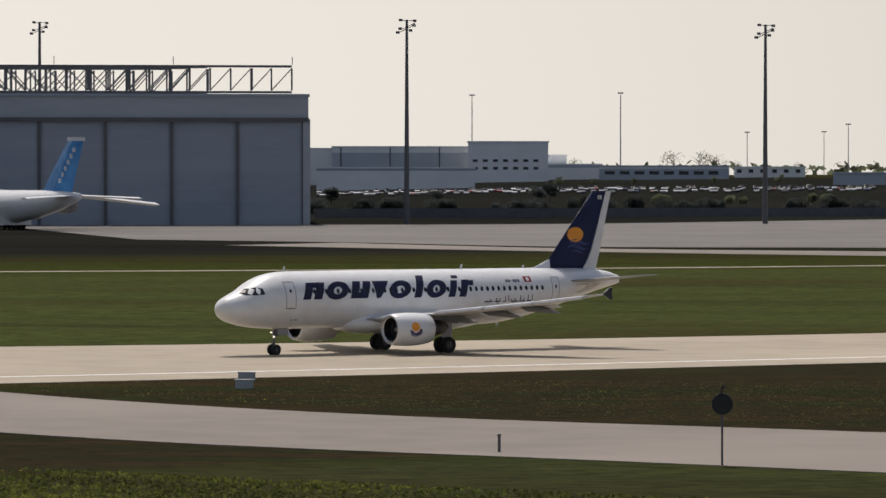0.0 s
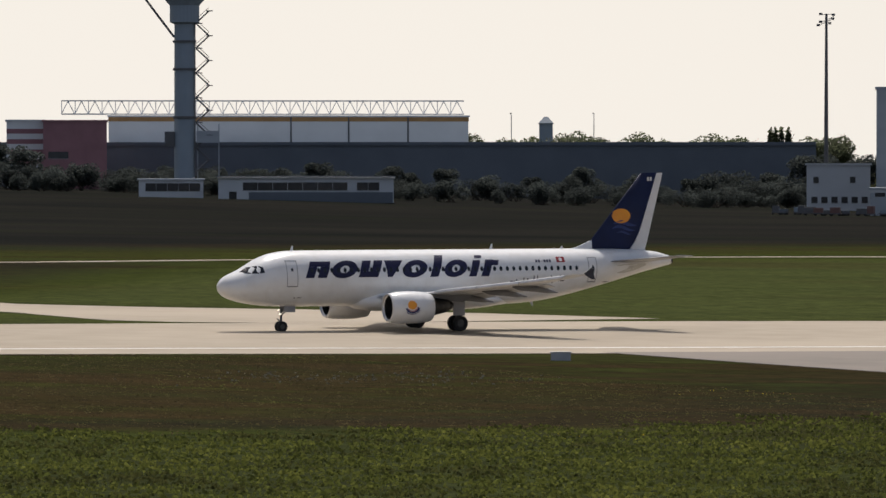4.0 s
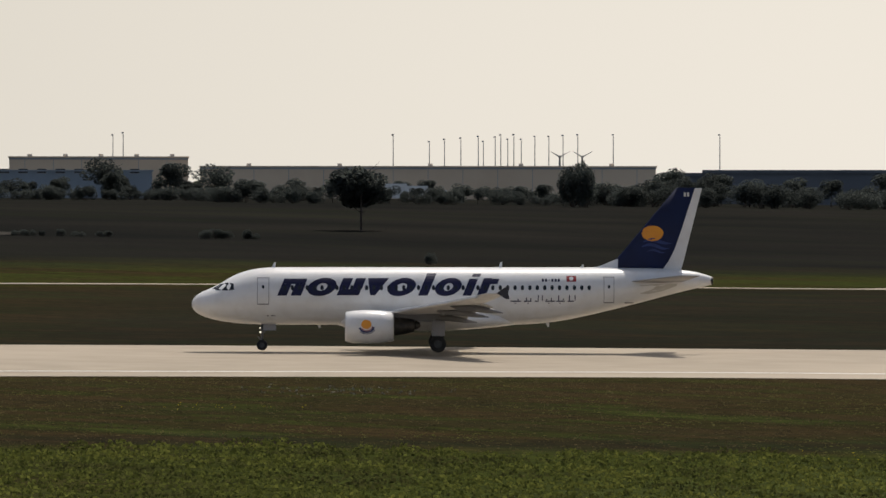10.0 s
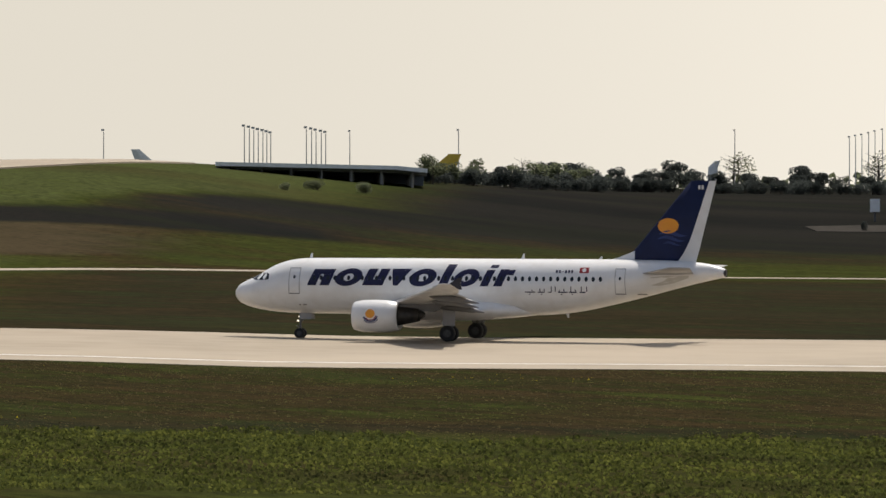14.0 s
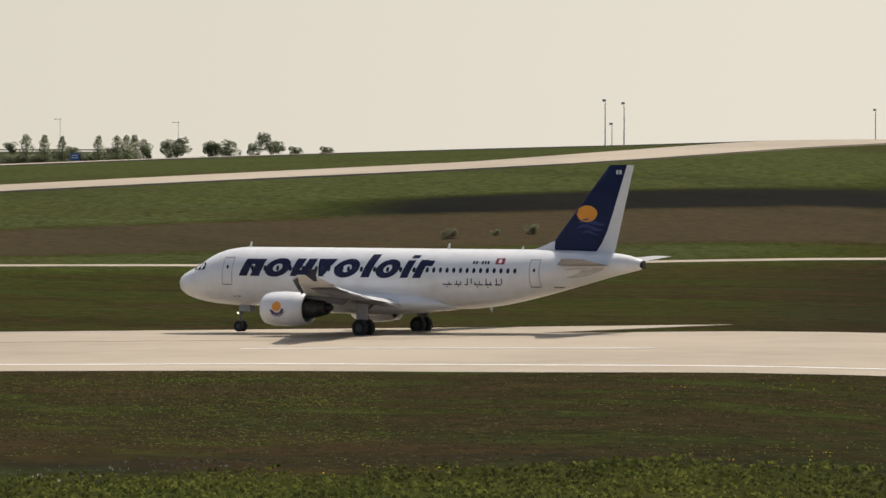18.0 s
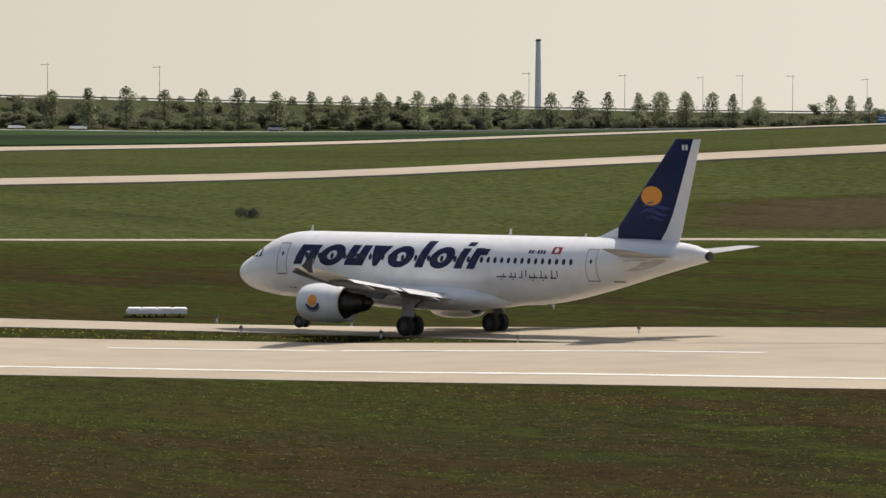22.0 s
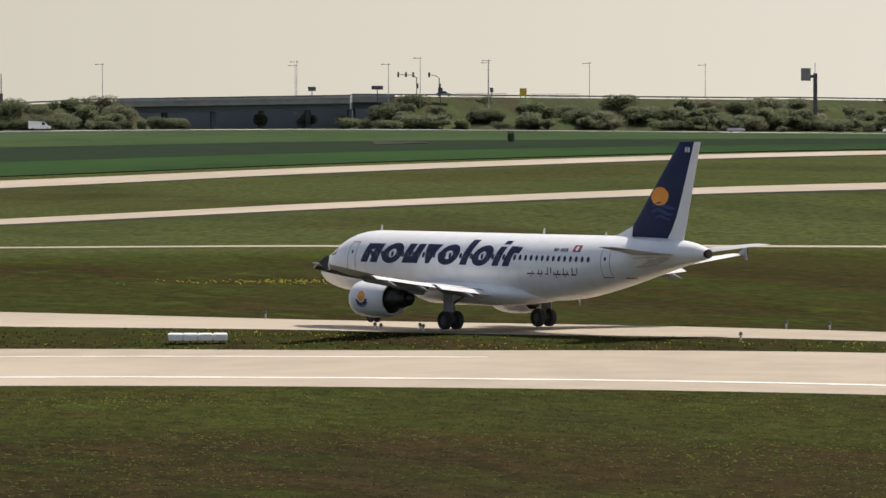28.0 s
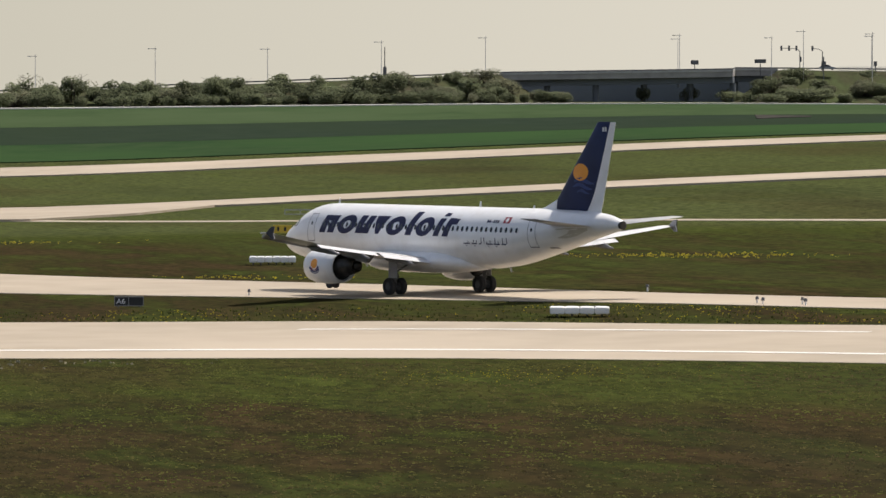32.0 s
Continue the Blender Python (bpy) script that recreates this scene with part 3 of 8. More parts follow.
def build_airliner():
    top = holder("airliner", pose(0, 0, 0), "white twin-engine airliner with navy fin and orange sun emblem, taxiing", "airplane")
    bm = bmesh.new()
    stations = sorted({b[0] for b in BODY} | {i * 0.5 for i in range(12)} | {6 + i for i in range(31)})
    n = 44
    rings = []
    for s in stations:
        zc, rz, w = section(s)
        rings.append([Vector((MAIN_S - s, w * math.cos(6.2832 * i / n), zc + rz * math.sin(6.2832 * i / n))) for i in range(n)])
    loft(bm, rings)
    bmesh.ops.recalc_face_normals(bm, faces=bm.faces[:])
    body = part("fuselage", bm, WHITE, top, smooth=True)
    # wing box fairing
    bm = bmesh.new()
    rings = []
    for s, w, z0, z1 in ((10.4, 0.5, 1.9, 2.3), (11.2, 1.5, 1.62, 2.7), (12.5, 2.15, 1.45, 3.0), (15, 2.35, 1.4, 3.1), (18.5, 2.35, 1.42, 3.1), (20.5, 2.2, 1.55, 3.0), (22.0, 1.7, 1.7, 2.75), (23.3, 0.6, 1.85, 2.3)):
        rings.append([Vector((MAIN_S - s, w * math.copysign(abs(math.cos(a)) ** 0.7, math.cos(a)), (z0 + z1) / 2 + (z1 - z0) / 2 * math.sin(a))) for a in (6.2832 * i / 24 for i in range(24))])
    loft(bm, rings)
    bmesh.ops.recalc_face_normals(bm, faces=bm.faces[:])
    part("belly_fairing", bm, WHITE, top, smooth=True)
    for side in (1, -1):
        st = [(1.6, 11.9, 19.0, 2.45, 0.14), (6.4, 14.6, 19.15, 2.93, 0.12), (12, 17.85, 20.75, 3.62, 0.11), (17.0, 20.75, 22.25, 4.46, 0.10)]
        bm = bmesh.new()
        loft(bm, wing_rings(st, 0.12, side))
        bmesh.ops.recalc_face_normals(bm, faces=bm.faces[:])
        wing = part("wing", bm, WINGTOP, top, "grey swept wing with lowered flaps", smooth=True)
        # slats along the leading edge
        for y0, y1 in ((2.6, 5.0), (6.6, 9.8), (9.9, 13.1), (13.2, 16.4)):
            bm = bmesh.new()
            f = lambda y: 11.9 + (y - 1.6) * (20.75 - 11.9) / 15.4
            h = lambda y: 2.45 + (y - 1.6) * 0.113 + 0.12 * smooth_step(11, 17, y)
            loft(bm, [[Vector((MAIN_S - f(y) + dx, side * y, h(y) + dz)) for dx, dz in ((0.28, -0.16), (0.32, -0.06), (0.2, 0.08), (-0.25, 0.17), (-0.2, 0.13), (0.05, 0.0))] for y in (y0, y1)])
            bmesh.ops.recalc_face_normals(bm, faces=bm.faces[:])
            part("slat", bm, METAL, wing, "bare metal leading edge slat")
        # flaps let down behind the trailing edge
        for y0, y1, c in ((2.1, 6.2, 1.0), (6.6, 12.6, 0.75)):
            bm = bmesh.new()
            tr = lambda y: (18.75 + (y - 1.6) * 0.02) if y < 6.4 else 18.95 + (y - 6.4) * 0.29
            h = lambda y: 2.36 + (y - 1.6) * 0.115
            loft(bm, [[Vector((MAIN_S - tr(y) - a * c, side * y, h(y) + b * c)) for a, b in ((0, 0.05), (0.3, 0.03), (1.0, -0.26), (0.95, -0.28), (0.3, -0.08), (0, -0.05))] for y in (y0, y1)])
            bmesh.ops.recalc_face_normals(bm, faces=bm.faces[:])
            part("flap", bm, WINGTOP, wing)
        for y in (4.2, 8.4, 11.6):
            bm = bmesh.new()
            le = 11.9 + (y - 1.6) * 0.575
            te = 19.0 if y < 6.4 else 19.15 + (y - 6.4) * 0.292
            z = 2.45 + (y - 1.6) * 0.115
            loft(bm, [[Vector((MAIN_S - s, side * y + 0.17 * k * math.cos(a), z - 0.26 - d + 0.24 * k * math.sin(a))) for a in (6.2832 * i / 10 for i in range(10))] for s, k, d in ((te - 2.2, 0.15, -0.1), (te - 1.6, 0.8, 0), (te - 0.4, 1, 0.05), (te + 0.6, 0.8, 0.2), (te + 1.5, 0.12, 0.36))])
            bmesh.ops.recalc_face_normals(bm, faces=bm.faces[:])
            part("flap_fairing", bm, SHADEMARKGREY, wing, smooth=True)
        bm = bmesh.new()
        pts = [(21.55, 4.48), (22.15, 4.9), (22.45, 4.92), (22.35, 4.48), (22.45, 4.08), (22.2, 4.08)]
        fence = None
        for nm, y0, y1, mat, lab in (("wingtip_fence", 16.97, 17.02, GREY, "pale inner face of the wingtip fence"), ("fence_plate", 17.023, 17.08, FENCE, "dark outer face of the wingtip fence")):
            bm = bmesh.new()
            a = [bm.verts.new((MAIN_S - s, side * y0, z)) for s, z in pts]
            b = [bm.verts.new((MAIN_S - s, side * y1, z)) for s, z in pts]
            bm.faces.new(a)
            bm.faces.new(b[::-1])
            for i in range(6):
                bm.faces.new((a[i], a[(i + 1) % 6], b[(i + 1) % 6], b[i]))
            bmesh.ops.recalc_face_normals(bm, faces=bm.faces[:])
            fence = part(nm, bm, mat, fence or wing, lab)
        # tailplane
        bm = bmesh.new()
        loft(bm, wing_rings([(0.5, 31.1, 35.3, 4.92, 0.1), (6.22, 34.75, 36.3, 5.5, 0.09)], 0.12, side))
        bmesh.ops.recalc_face_normals(bm, faces=bm.faces[:])
        part("tailplane", bm, GREY, top, smooth=True)
        # engine
        y, zc = side * 5.75, 1.86
        ring = lambda s, r, dz=0.0, m=28: [Vector((MAIN_S - s, y + r * math.cos(6.2832 * i / m), zc + dz + r * math.sin(6.2832 * i / m))) for i in range(m)]
        bm = bmesh.new()
        loft(bm, [ring(11.25, 0.86), ring(11.12, 0.94), ring(11.1, 1.0), ring(11.22, 1.07), ring(11.7, 1.16), ring(12.6, 1.2), ring(13.6, 1.17), ring(14.5, 1.04), ring(14.55, 0.98), ring(14.2, 0.9)], False, False)
        bmesh.ops.recalc_face_normals(bm, faces=bm.faces[:])
        eng = part("engine_nacelle", bm, WHITE, top, smooth=True)
        bm = bmesh.new()
        loft(bm, [ring(11.25, 0.86), ring(11.7, 0.84), ring(12.0, 0.84)], False, True)
        part("intake_duct", bm, FANDARK, eng, smooth=True)
        bm = bmesh.new()
        loft(bm, [ring(11.1, 0.99), ring(11.09, 0.955), ring(11.13, 0.92), ring(11.3, 0.862), ring(11.45, 0.868), ring(11.45, 0.875)], False, False)
        part("intake_lip", bm, METAL, eng, "polished metal intake lip", smooth=True)
        bm = bmesh.new()
        loft(bm, [ring(11.55, 0.02, m=12), ring(11.75, 0.16, m=12), ring(12.0, 0.26, m=12)])
        part("spinner", bm, GREY, eng, smooth=True)
        bm = bmesh.new()
        for i in range(20):
            a = 6.2832 * i / 20
            u, v = Vector((0, math.cos(a), math.sin(a))), Vector((0, -math.sin(a), math.cos(a)))
            c = Vector((MAIN_S - 11.92, y, zc))
            q = [c + u * 0.24 - v * 0.04, c + u * 0.24 + v * 0.05, c + u * 0.82 + v * 0.13 + Vector((-0.07, 0, 0)), c + u * 0.82 - v * 0.03 + Vector((0.06, 0, 0))]
            bm.faces.new([bm.verts.new(p) for p in q])
        part("fan", bm, FANDARK, eng)
        bm = bmesh.new()
        loft(bm, [ring(14.2, 0.9), ring(14.25, 0.72, 0.02), ring(15.2, 0.6, 0.06), ring(16.0, 0.46, 0.1), ring(16.02, 0.4, 0.1), ring(15.6, 0.36, 0.1)], True, True)
        part("exhaust_core", bm, DARKMETAL, eng, "dark heat-stained exhaust core", smooth=True)
        bm = bmesh.new()
        loft(bm, [ring(15.5, 0.34, 0.1, 16), ring(16.2, 0.3, 0.12, 16), ring(16.42, 0.16, 0.13, 16), ring(16.46, 0.03, 0.13, 16)])
        part("exhaust_cone", bm, DARKMETAL, eng, smooth=True)
        bm = bmesh.new()
        loft(bm, [[Vector((MAIN_S - s, y + w, z)) for s, w, z in ((11.9, -0.03, 2.95), (11.9, 0.03, 2.95), (18.0, 0.1, 2.75), (18.0, -0.1, 2.75))], [Vector((MAIN_S - s, y + w, z)) for s, w, z in ((12.6, -0.2, 2.6), (12.6, 0.2, 2.6), (17.2, 0.16, 2.2), (17.2, -0.16, 2.2))]])
        bmesh.ops.recalc_face_normals(bm, faces=bm.faces[:])
        part("pylon", bm, SHADEMARKGREY, top, "grey engine pylon with under-wing shade put into its colour")
        # emblem on the nacelle: sun disc over two waves
        swoosh = lambda r0, r1, a0, a1: [(12.62 + r * math.cos(radians(q)), 2.0 + 0.92 * r * math.sin(radians(q))) for r, span in ((r0, range(0, 11)), (r1, range(10, -1, -1))) for q in (a0 + (a1 - a0) * i / 10 for i in span)]
        for nm, mat, out in (("emblem_sun", ORANGE, [(12.6 + 0.36 * math.cos(6.2832 * i / 18), 2.06 + 0.33 * math.sin(6.2832 * i / 18)) for i in range(18)]), ("emblem_wave", WAVE, swoosh(0.47, 0.6, 200, 345)), ("emblem_wave", RED, swoosh(0.4, 0.455, 215, 350)), ("emblem_wave", WAVE, swoosh(0.64, 0.7, 225, 330))):
            vs = [(MAIN_S - s, y + side * (math.sqrt(1.2**2 - (z - zc) ** 2) + 0.012), z) for s, z in out]
            bm = bmesh.new()
            a = [bm.verts.new(p) for p in vs]
            if nm == "emblem_sun":
                c = bm.verts.new((MAIN_S - 12.6, y + side * (math.sqrt(1.2**2 - (2.06 - zc) ** 2) + 0.014), 2.06))
                for i in range(len(a)):
                    bm.faces.new((a[i], a[(i + 1) % len(a)], c))
            else:
                for i in range(10):
                    bm.faces.new((a[i], a[i + 1], a[20 - i], a[21 - i]))
            ext = bmesh.ops.extrude_face_region(bm, geom=bm.faces[:])
            bmesh.ops.translate(bm, verts=[v for v in ext["geom"] if isinstance(v, bmesh.types.BMVert)], vec=(0, -side * 0.03, 0))
            bmesh.ops.recalc_face_normals(bm, faces=bm.faces[:])
            part(nm, bm, mat, eng)
    # fin, its dorsal fillet and the white rudder edge that widens towards its foot
    fin_st = [(0, 29.75, 34.2, 5.7, 0.09), (0, 30.3, 34.4, 6.2, 0.1), (0, 31.25, 34.98, 7.3, 0.1), (0, 32.25, 35.36, 8.5, 0.1), (0, 34.98, 36.38, 11.76, 0.1)]
    bm = bmesh.new()
    loft(bm, wing_rings(fin_st, 0.12, 1, True))
    bmesh.ops.recalc_face_normals(bm, faces=bm.faces[:])
    fin = part("fin", bm, FIN_BLUE, top, "navy blue fin", smooth=True)
    bm = bmesh.new()
    loft(bm, [[Vector((MAIN_S - s, w, z)) for w, z in ((-k, 5.8), (k, 5.8), (k * 0.3, h), (-k * 0.3, h))] for s, k, h in ((28.6, 0.04, 5.93), (29.4, 0.14, 6.08), (30.1, 0.2, 6.36), (30.75, 0.16, 6.62))])
    bmesh.ops.recalc_face_normals(bm, faces=bm.faces[:])
    part("fin_fillet", bm, WHITE, fin, "white fillet ahead of the fin")
    bm = bmesh.new()
    loft(bm, [[Vector((MAIN_S - a, w, z)) for a, w in ((le, h), (te, 0.015), (te, -0.015), (le, -h))] for z, le, te, h in ((5.8, 33.95, 35.3, 0.13), (6.5, 34.45, 35.52, 0.13), (7.3, 34.85, 35.72, 0.12), (8.5, 35.27, 36.02, 0.1), (11.74, 36.32, 36.84, 0.05))])
    bmesh.ops.recalc_face_normals(bm, faces=bm.faces[:])
    part("rudder", bm, WHITE, fin, "white rudder edge")

    def fin_plate(nm, mat, out, side, off):
        """A thin painted shape that lies on the fin's side."""
        def at(s, z, lift):
            le, te = (spline([(f[3], f[k]) for f in fin_st], z) for k in (1, 2))
            u, c = max(0.01, min(1.0, (s - le) / (te - le))), te - le
            t = 0.12 * (1.48 * math.sqrt(u) - 0.63 * u - 1.76 * u * u + 1.42 * u**3 - 0.51 * u**4) * (0.55 if side > 0 else 0.45)
            return Vector((MAIN_S - s, side * (t * c * 0.1 / 0.12 + lift), z))
        bm = bmesh.new()
        a, b = ([bm.verts.new(at(s, z, lift)) for s, z in out] for lift in (off, 0.0))
        n = len(out) // 2  # outlines run out along one edge and back along the other
        for i in range(n - 1):
            bm.faces.new((a[i], a[i + 1], a[-2 - i], a[-1 - i]))
        for i in range(len(a)):
            bm.faces.new((a[i], a[(i + 1) % len(a)], b[(i + 1) % len(a)], b[i]))
        bmesh.ops.recalc_face_normals(bm, faces=bm.faces[:])
        part(nm, bm, mat, fin)

    def strip(s0, s1, z0, thick, amp, turns):
        us = [i / 12 for i in range(13)]
        f = lambda u, k: (s0 + (s1 - s0) * u, z0 + amp * math.sin(turns * u) + k * thick * math.sin(math.pi * min(1, 0.08 + u * 0.92)))
        return [f(u, 1) for u in us] + [f(u, -1) for u in reversed(us)]

    for side in (1, -1):
        ang = [math.pi - math.pi * i / 12 for i in range(13)]
        fin_plate("sun_emblem", ORANGE, [(33.25 + (0.8 - 0.07 * (i % 3 == 1) * (a > 1.6)) * math.cos(a), 8.46 + 0.56 * math.sin(a)) for i, a in enumerate(ang)] + [(33.25 + 0.78 * math.cos(a), 8.46 - 0.56 * math.sin(a)) for a in reversed(ang)], side, 0.02)
        for s0, s1, z0, th, amp in ((32.6, 34.7, 7.86, 0.15, 0.13), (32.5, 34.5, 7.5, 0.13, 0.15), (32.9, 34.2, 7.16, 0.09, 0.1)):
            fin_plate("wave_emblem", WAVE, strip(s0, s1, z0, th, amp, 5.5), side, 0.018)
        for k in range(2):
            fin_plate("lettering_bar", BRIGHT_MARK, [(35.5 + 0.24 * k, 11.42), (35.66 + 0.24 * k, 11.42), (35.66 + 0.24 * k, 11.12), (35.5 + 0.24 * k, 11.12)], side, 0.02)
    # flight deck panes
    for side in (1, -1):
        for pane in ([(1.5, 4.46), (1.78, 4.36), (2.12, 4.35), (2.32, 4.84), (2.06, 4.79)], [(2.2, 4.35), (2.66, 4.35), (2.7, 4.9), (2.4, 4.87)], [(2.74, 4.36), (3.1, 4.42), (3.06, 4.82), (2.78, 4.9)]):
            bm = bmesh.new()
            decal(bm, pane, side, 0.015)
            bmesh.ops.recalc_face_normals(bm, faces=bm.faces[:])
            part("cockpit_window", bm, GLASSDARK, body)
    # cabin windows share one mesh
    base = None
    for side in (1, -1):
        for i in range(42):
            s = 6.75 + 0.533 * i
            if base is None or i in (0,) or side < 0 and i == 0:
                bm = bmesh.new()
                decal(bm, oval(6.75, 4.56, 0.125, 0.185, 12), side, 0.02)
                bmesh.ops.recalc_face_normals(bm, faces=bm.faces[:])
                base = part("cabin_window", bm, GLASSDARK, body)
                continue
            if s > 24.8:
                bm = bmesh.new()
                decal(bm, oval(s, 4.56, 0.125, 0.185, 12), side, 0.02)
                bmesh.ops.recalc_face_normals(bm, faces=bm.faces[:])
                part("cabin_window", bm, GLASSDARK, body)
                continue
            w = base.copy()
            scene.collection.objects.link(w)
            w.location.x = -0.533 * i
        # doors: a raised outline round the leaf
        for s0, s1, z0, z1 in ((4.75, 5.62, 3.35, 5.3), (29.65, 30.42, 3.45, 5.35)):
            for k, (a, b, c, d) in enumerate(((s0, s0 + 0.05, z0, z1), (s1 - 0.05, s1, z0, z1), (s0 + 0.05, s1 - 0.05, z0, z0 + 0.07), (s0 + 0.05, s1 - 0.05, z1 - 0.05, z1))):
                bm = bmesh.new()
                decal(bm, quad(a, b, c, d, 0, 6), side, 0.012, True)
                bmesh.ops.recalc_face_normals(bm, faces=bm.faces[:])
                part("door_outline", bm, SHADEMARKGREY if k == 2 else GREY, body)
            bm = bmesh.new()
            decal(bm, oval((s0 + s1) / 2, 4.62, 0.09, 0.13, 10), side, 0.012)
            bmesh.ops.recalc_face_normals(bm, faces=bm.faces[:])
            part("door_window", bm, GLASSDARK, body)
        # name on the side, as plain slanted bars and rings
        lean = 0.42 * side
        def slab(s0, s1, z0, z1, cut=0.0):
            o = lean * (z0 - 4.0)
            bm = bmesh.new()
            decal(bm, quad(s0 + o + (0 if side > 0 else 0.5), s1 + o + (0 if side > 0 else 0.5), z0, z1, lean * (z1 - z0) + cut, 8), side, 0.012, True)
            bmesh.ops.recalc_face_normals(bm, faces=bm.faces[:])
            part("name_block", bm, NAVY, body)

        def ring_block(s0, s1, z0, z1, k):
            c0, c1, rs, rz = (s0 + s1) / 2 + abs(lean) * (z1 - z0) / 2, (z0 + z1) / 2, (s1 - s0) / 2, (z1 - z0) / 2
            bm = bmesh.new()
            rings = [[skin(s, z, side, 0.001) for s, z in oval(c0, c1, rs, rz, 28, lean * rz)]]
            for u in (1.0, 0.8, 0.6, 0.42):
                rings.append([skin(s, z, side, 0.012) for s, z in oval(c0, c1, rs * (u if u > 0.5 else k), rz * u, 28, lean * rz * u)])
            loft(bm, rings, False, False)
            bmesh.ops.recalc_face_normals(bm, faces=bm.faces[:])
            part("name_block", bm, NAVY, body)

        for s0, s1, z0, z1 in ((6.2, 6.88, 4.0, 4.82), (7.16, 7.9, 4.0, 4.82), (6.2, 7.86, 4.824, 5.2), (10.42, 11.12, 4.46, 5.24), (11.36, 12.06, 4.46, 5.24), (10.46, 12.04, 4.02, 4.456), (16.3, 16.98, 4.0, 5.58), (19.5, 20.12, 4.0, 5.2), (19.62, 20.2, 5.34, 5.56), (20.52, 21.16, 4.0, 5.24), (21.164, 21.66, 4.82, 5.2)):
            slab(s0, s1, z0, z1)
        bm = bmesh.new()
        rows = [[(12.86 + (12.72 - 12.86) * i / 8, 4.02 + 1.22 * i / 8), (13.22 + 1.0 * i / 8, 4.02 + 1.22 * i / 8)] for i in range(9)]
        decal(bm, [r[0] for r in rows] + [r[1] for r in reversed(rows)], side, 0.012, True)
        bmesh.ops.recalc_face_normals(bm, faces=bm.faces[:])
        part("name_block", bm, NAVY, body)
        for s0, s1, k in ((8.12, 10.16, 0.36), (13.86, 15.86, 0.38), (17.28, 19.14, 0.34)):
            ring_block(s0, s1, 3.96, 5.26, k)
        # registration, second script and small notes as plain bars
        marks = [(25.2 + i * 0.23, 25.35 + i * 0.23, 5.0, 5.2, NAVY) for i in (0, 1, 3, 4, 5)] + [(25.66, 25.8, 5.08, 5.12, NAVY)]
        marks += [(22.95 + a, 22.95 + b, 3.56, 3.64, NAVY) for a, b in ((0, 0.75), (0.95, 1.5), (1.75, 2.0), (2.5, 3.2), (3.3, 3.9), (4.1, 4.55))]
        marks += [(22.95 + a, 23.02 + a, 3.65, z, NAVY) for a, z in ((0.5, 3.78), (1.1, 3.86), (1.42, 3.84), (1.95, 4.02), (2.25, 4.02), (2.55, 3.76), (2.9, 3.84), (3.42, 4.02), (3.75, 3.8), (4.2, 4.04), (4.6, 4.04))]
        marks += [(22.95 + a, 23.04 + a, 3.42, 3.49, NAVY) for a in (0.3, 1.2, 2.7, 3.5)]
        marks += [(31.2, 31.85, 3.42, 3.5, SHADEMARKGREY), (5.45, 5.58, 2.5, 2.58, SHADEMARKGREY), (5.75, 6.05, 2.52, 2.58, SHADEMARKGREY), (20.4, 20.6, 2.3, 2.36, GREY)]
        for s0, s1, z0, z1, mat in marks:
            bm = bmesh.new()
            decal(bm, quad(s0, s1, z0, z1, 0, 1), side)
            bmesh.ops.recalc_face_normals(bm, faces=bm.faces[:])
            part("lettering_bar", bm, mat, body)
        for nm, mat, out in (("flag", RED, quad(26.98, 27.68, 5.0, 5.4, 0, 3)), ("flag_disc", WHITE, oval(27.33, 5.2, 0.15, 0.14, 12))):
            bm = bmesh.new()
            decal(bm, out, side, 0.012 if nm == "flag" else 0.02)
            bmesh.ops.recalc_face_normals(bm, faces=bm.faces[:])
            part(nm, bm, mat, body)
        # grey panel on the tail side below the tailplane
        bm = bmesh.new()
        decal(bm, [(32.3, 4.12), (32.25, 4.72), (33.4, 4.82), (35.0, 4.84), (34.95, 4.68), (33.9, 4.3), (33.0, 4.12)], side, 0.01)
        bmesh.ops.recalc_face_normals(bm, faces=bm.faces[:])
        part("trim_panel", bm, PATCH, body, "grey patch under the tailplane")
    # aerials
    for s, z, h in ((5.75, 5.96, 0.4), (22.1, 5.98, 0.4), (28.0, 5.98, 0.22), (9.0, 1.88, -0.26), (25.5, 2.0, -0.3)):
        bm = bmesh.new()
        loft(bm, [[Vector((MAIN_S - s - dx, dy, z + dz)) for dx, dy in ((0.3 * (1 - k), 0), (0.3 * (1 - k) + 0.12 * k, 0.02), (0.3 * (1 - k) + 0.28 * k, 0), (0.3 * (1 - k) + 0.12 * k, -0.02))] for dz, k in ((-0.05 if h > 0 else 0.05, 1.0), (h, 0.4))])
        bmesh.ops.recalc_face_normals(bm, faces=bm.faces[:])
        part("aerial", bm, WHITE, body)
    bm = bmesh.new()
    loft(bm, [[Vector((MAIN_S - s, 0.3 * k * math.cos(a), 5.04 + 0.28 * k * math.sin(a))) for a in (6.2832 * i / 14 for i in range(14))] for s, k in ((37.3, 1.12), (37.6, 1.0), (37.62, 0.75), (37.615, 0.06))])
    part("tail_exhaust", bm, DARKMETAL, body)
    # undercarriage
    spinning = []
    for s, y, r, w, gap, zt in ((5.07, 0, 0.39, 0.24, 0.26, 2.2), (MAIN_S, 3.8, 0.585, 0.42, 0.46, 2.5), (MAIN_S, -3.8, 0.585, 0.42, 0.46, 2.5)):
        x = MAIN_S - s
        bm = bmesh.new()
        rod(bm, (x, y, r), (x, y, zt), 0.09 if y == 0 else 0.13, n=12)
        rod(bm, (x, y - gap, r), (x, y + gap, r), 0.06, n=10)
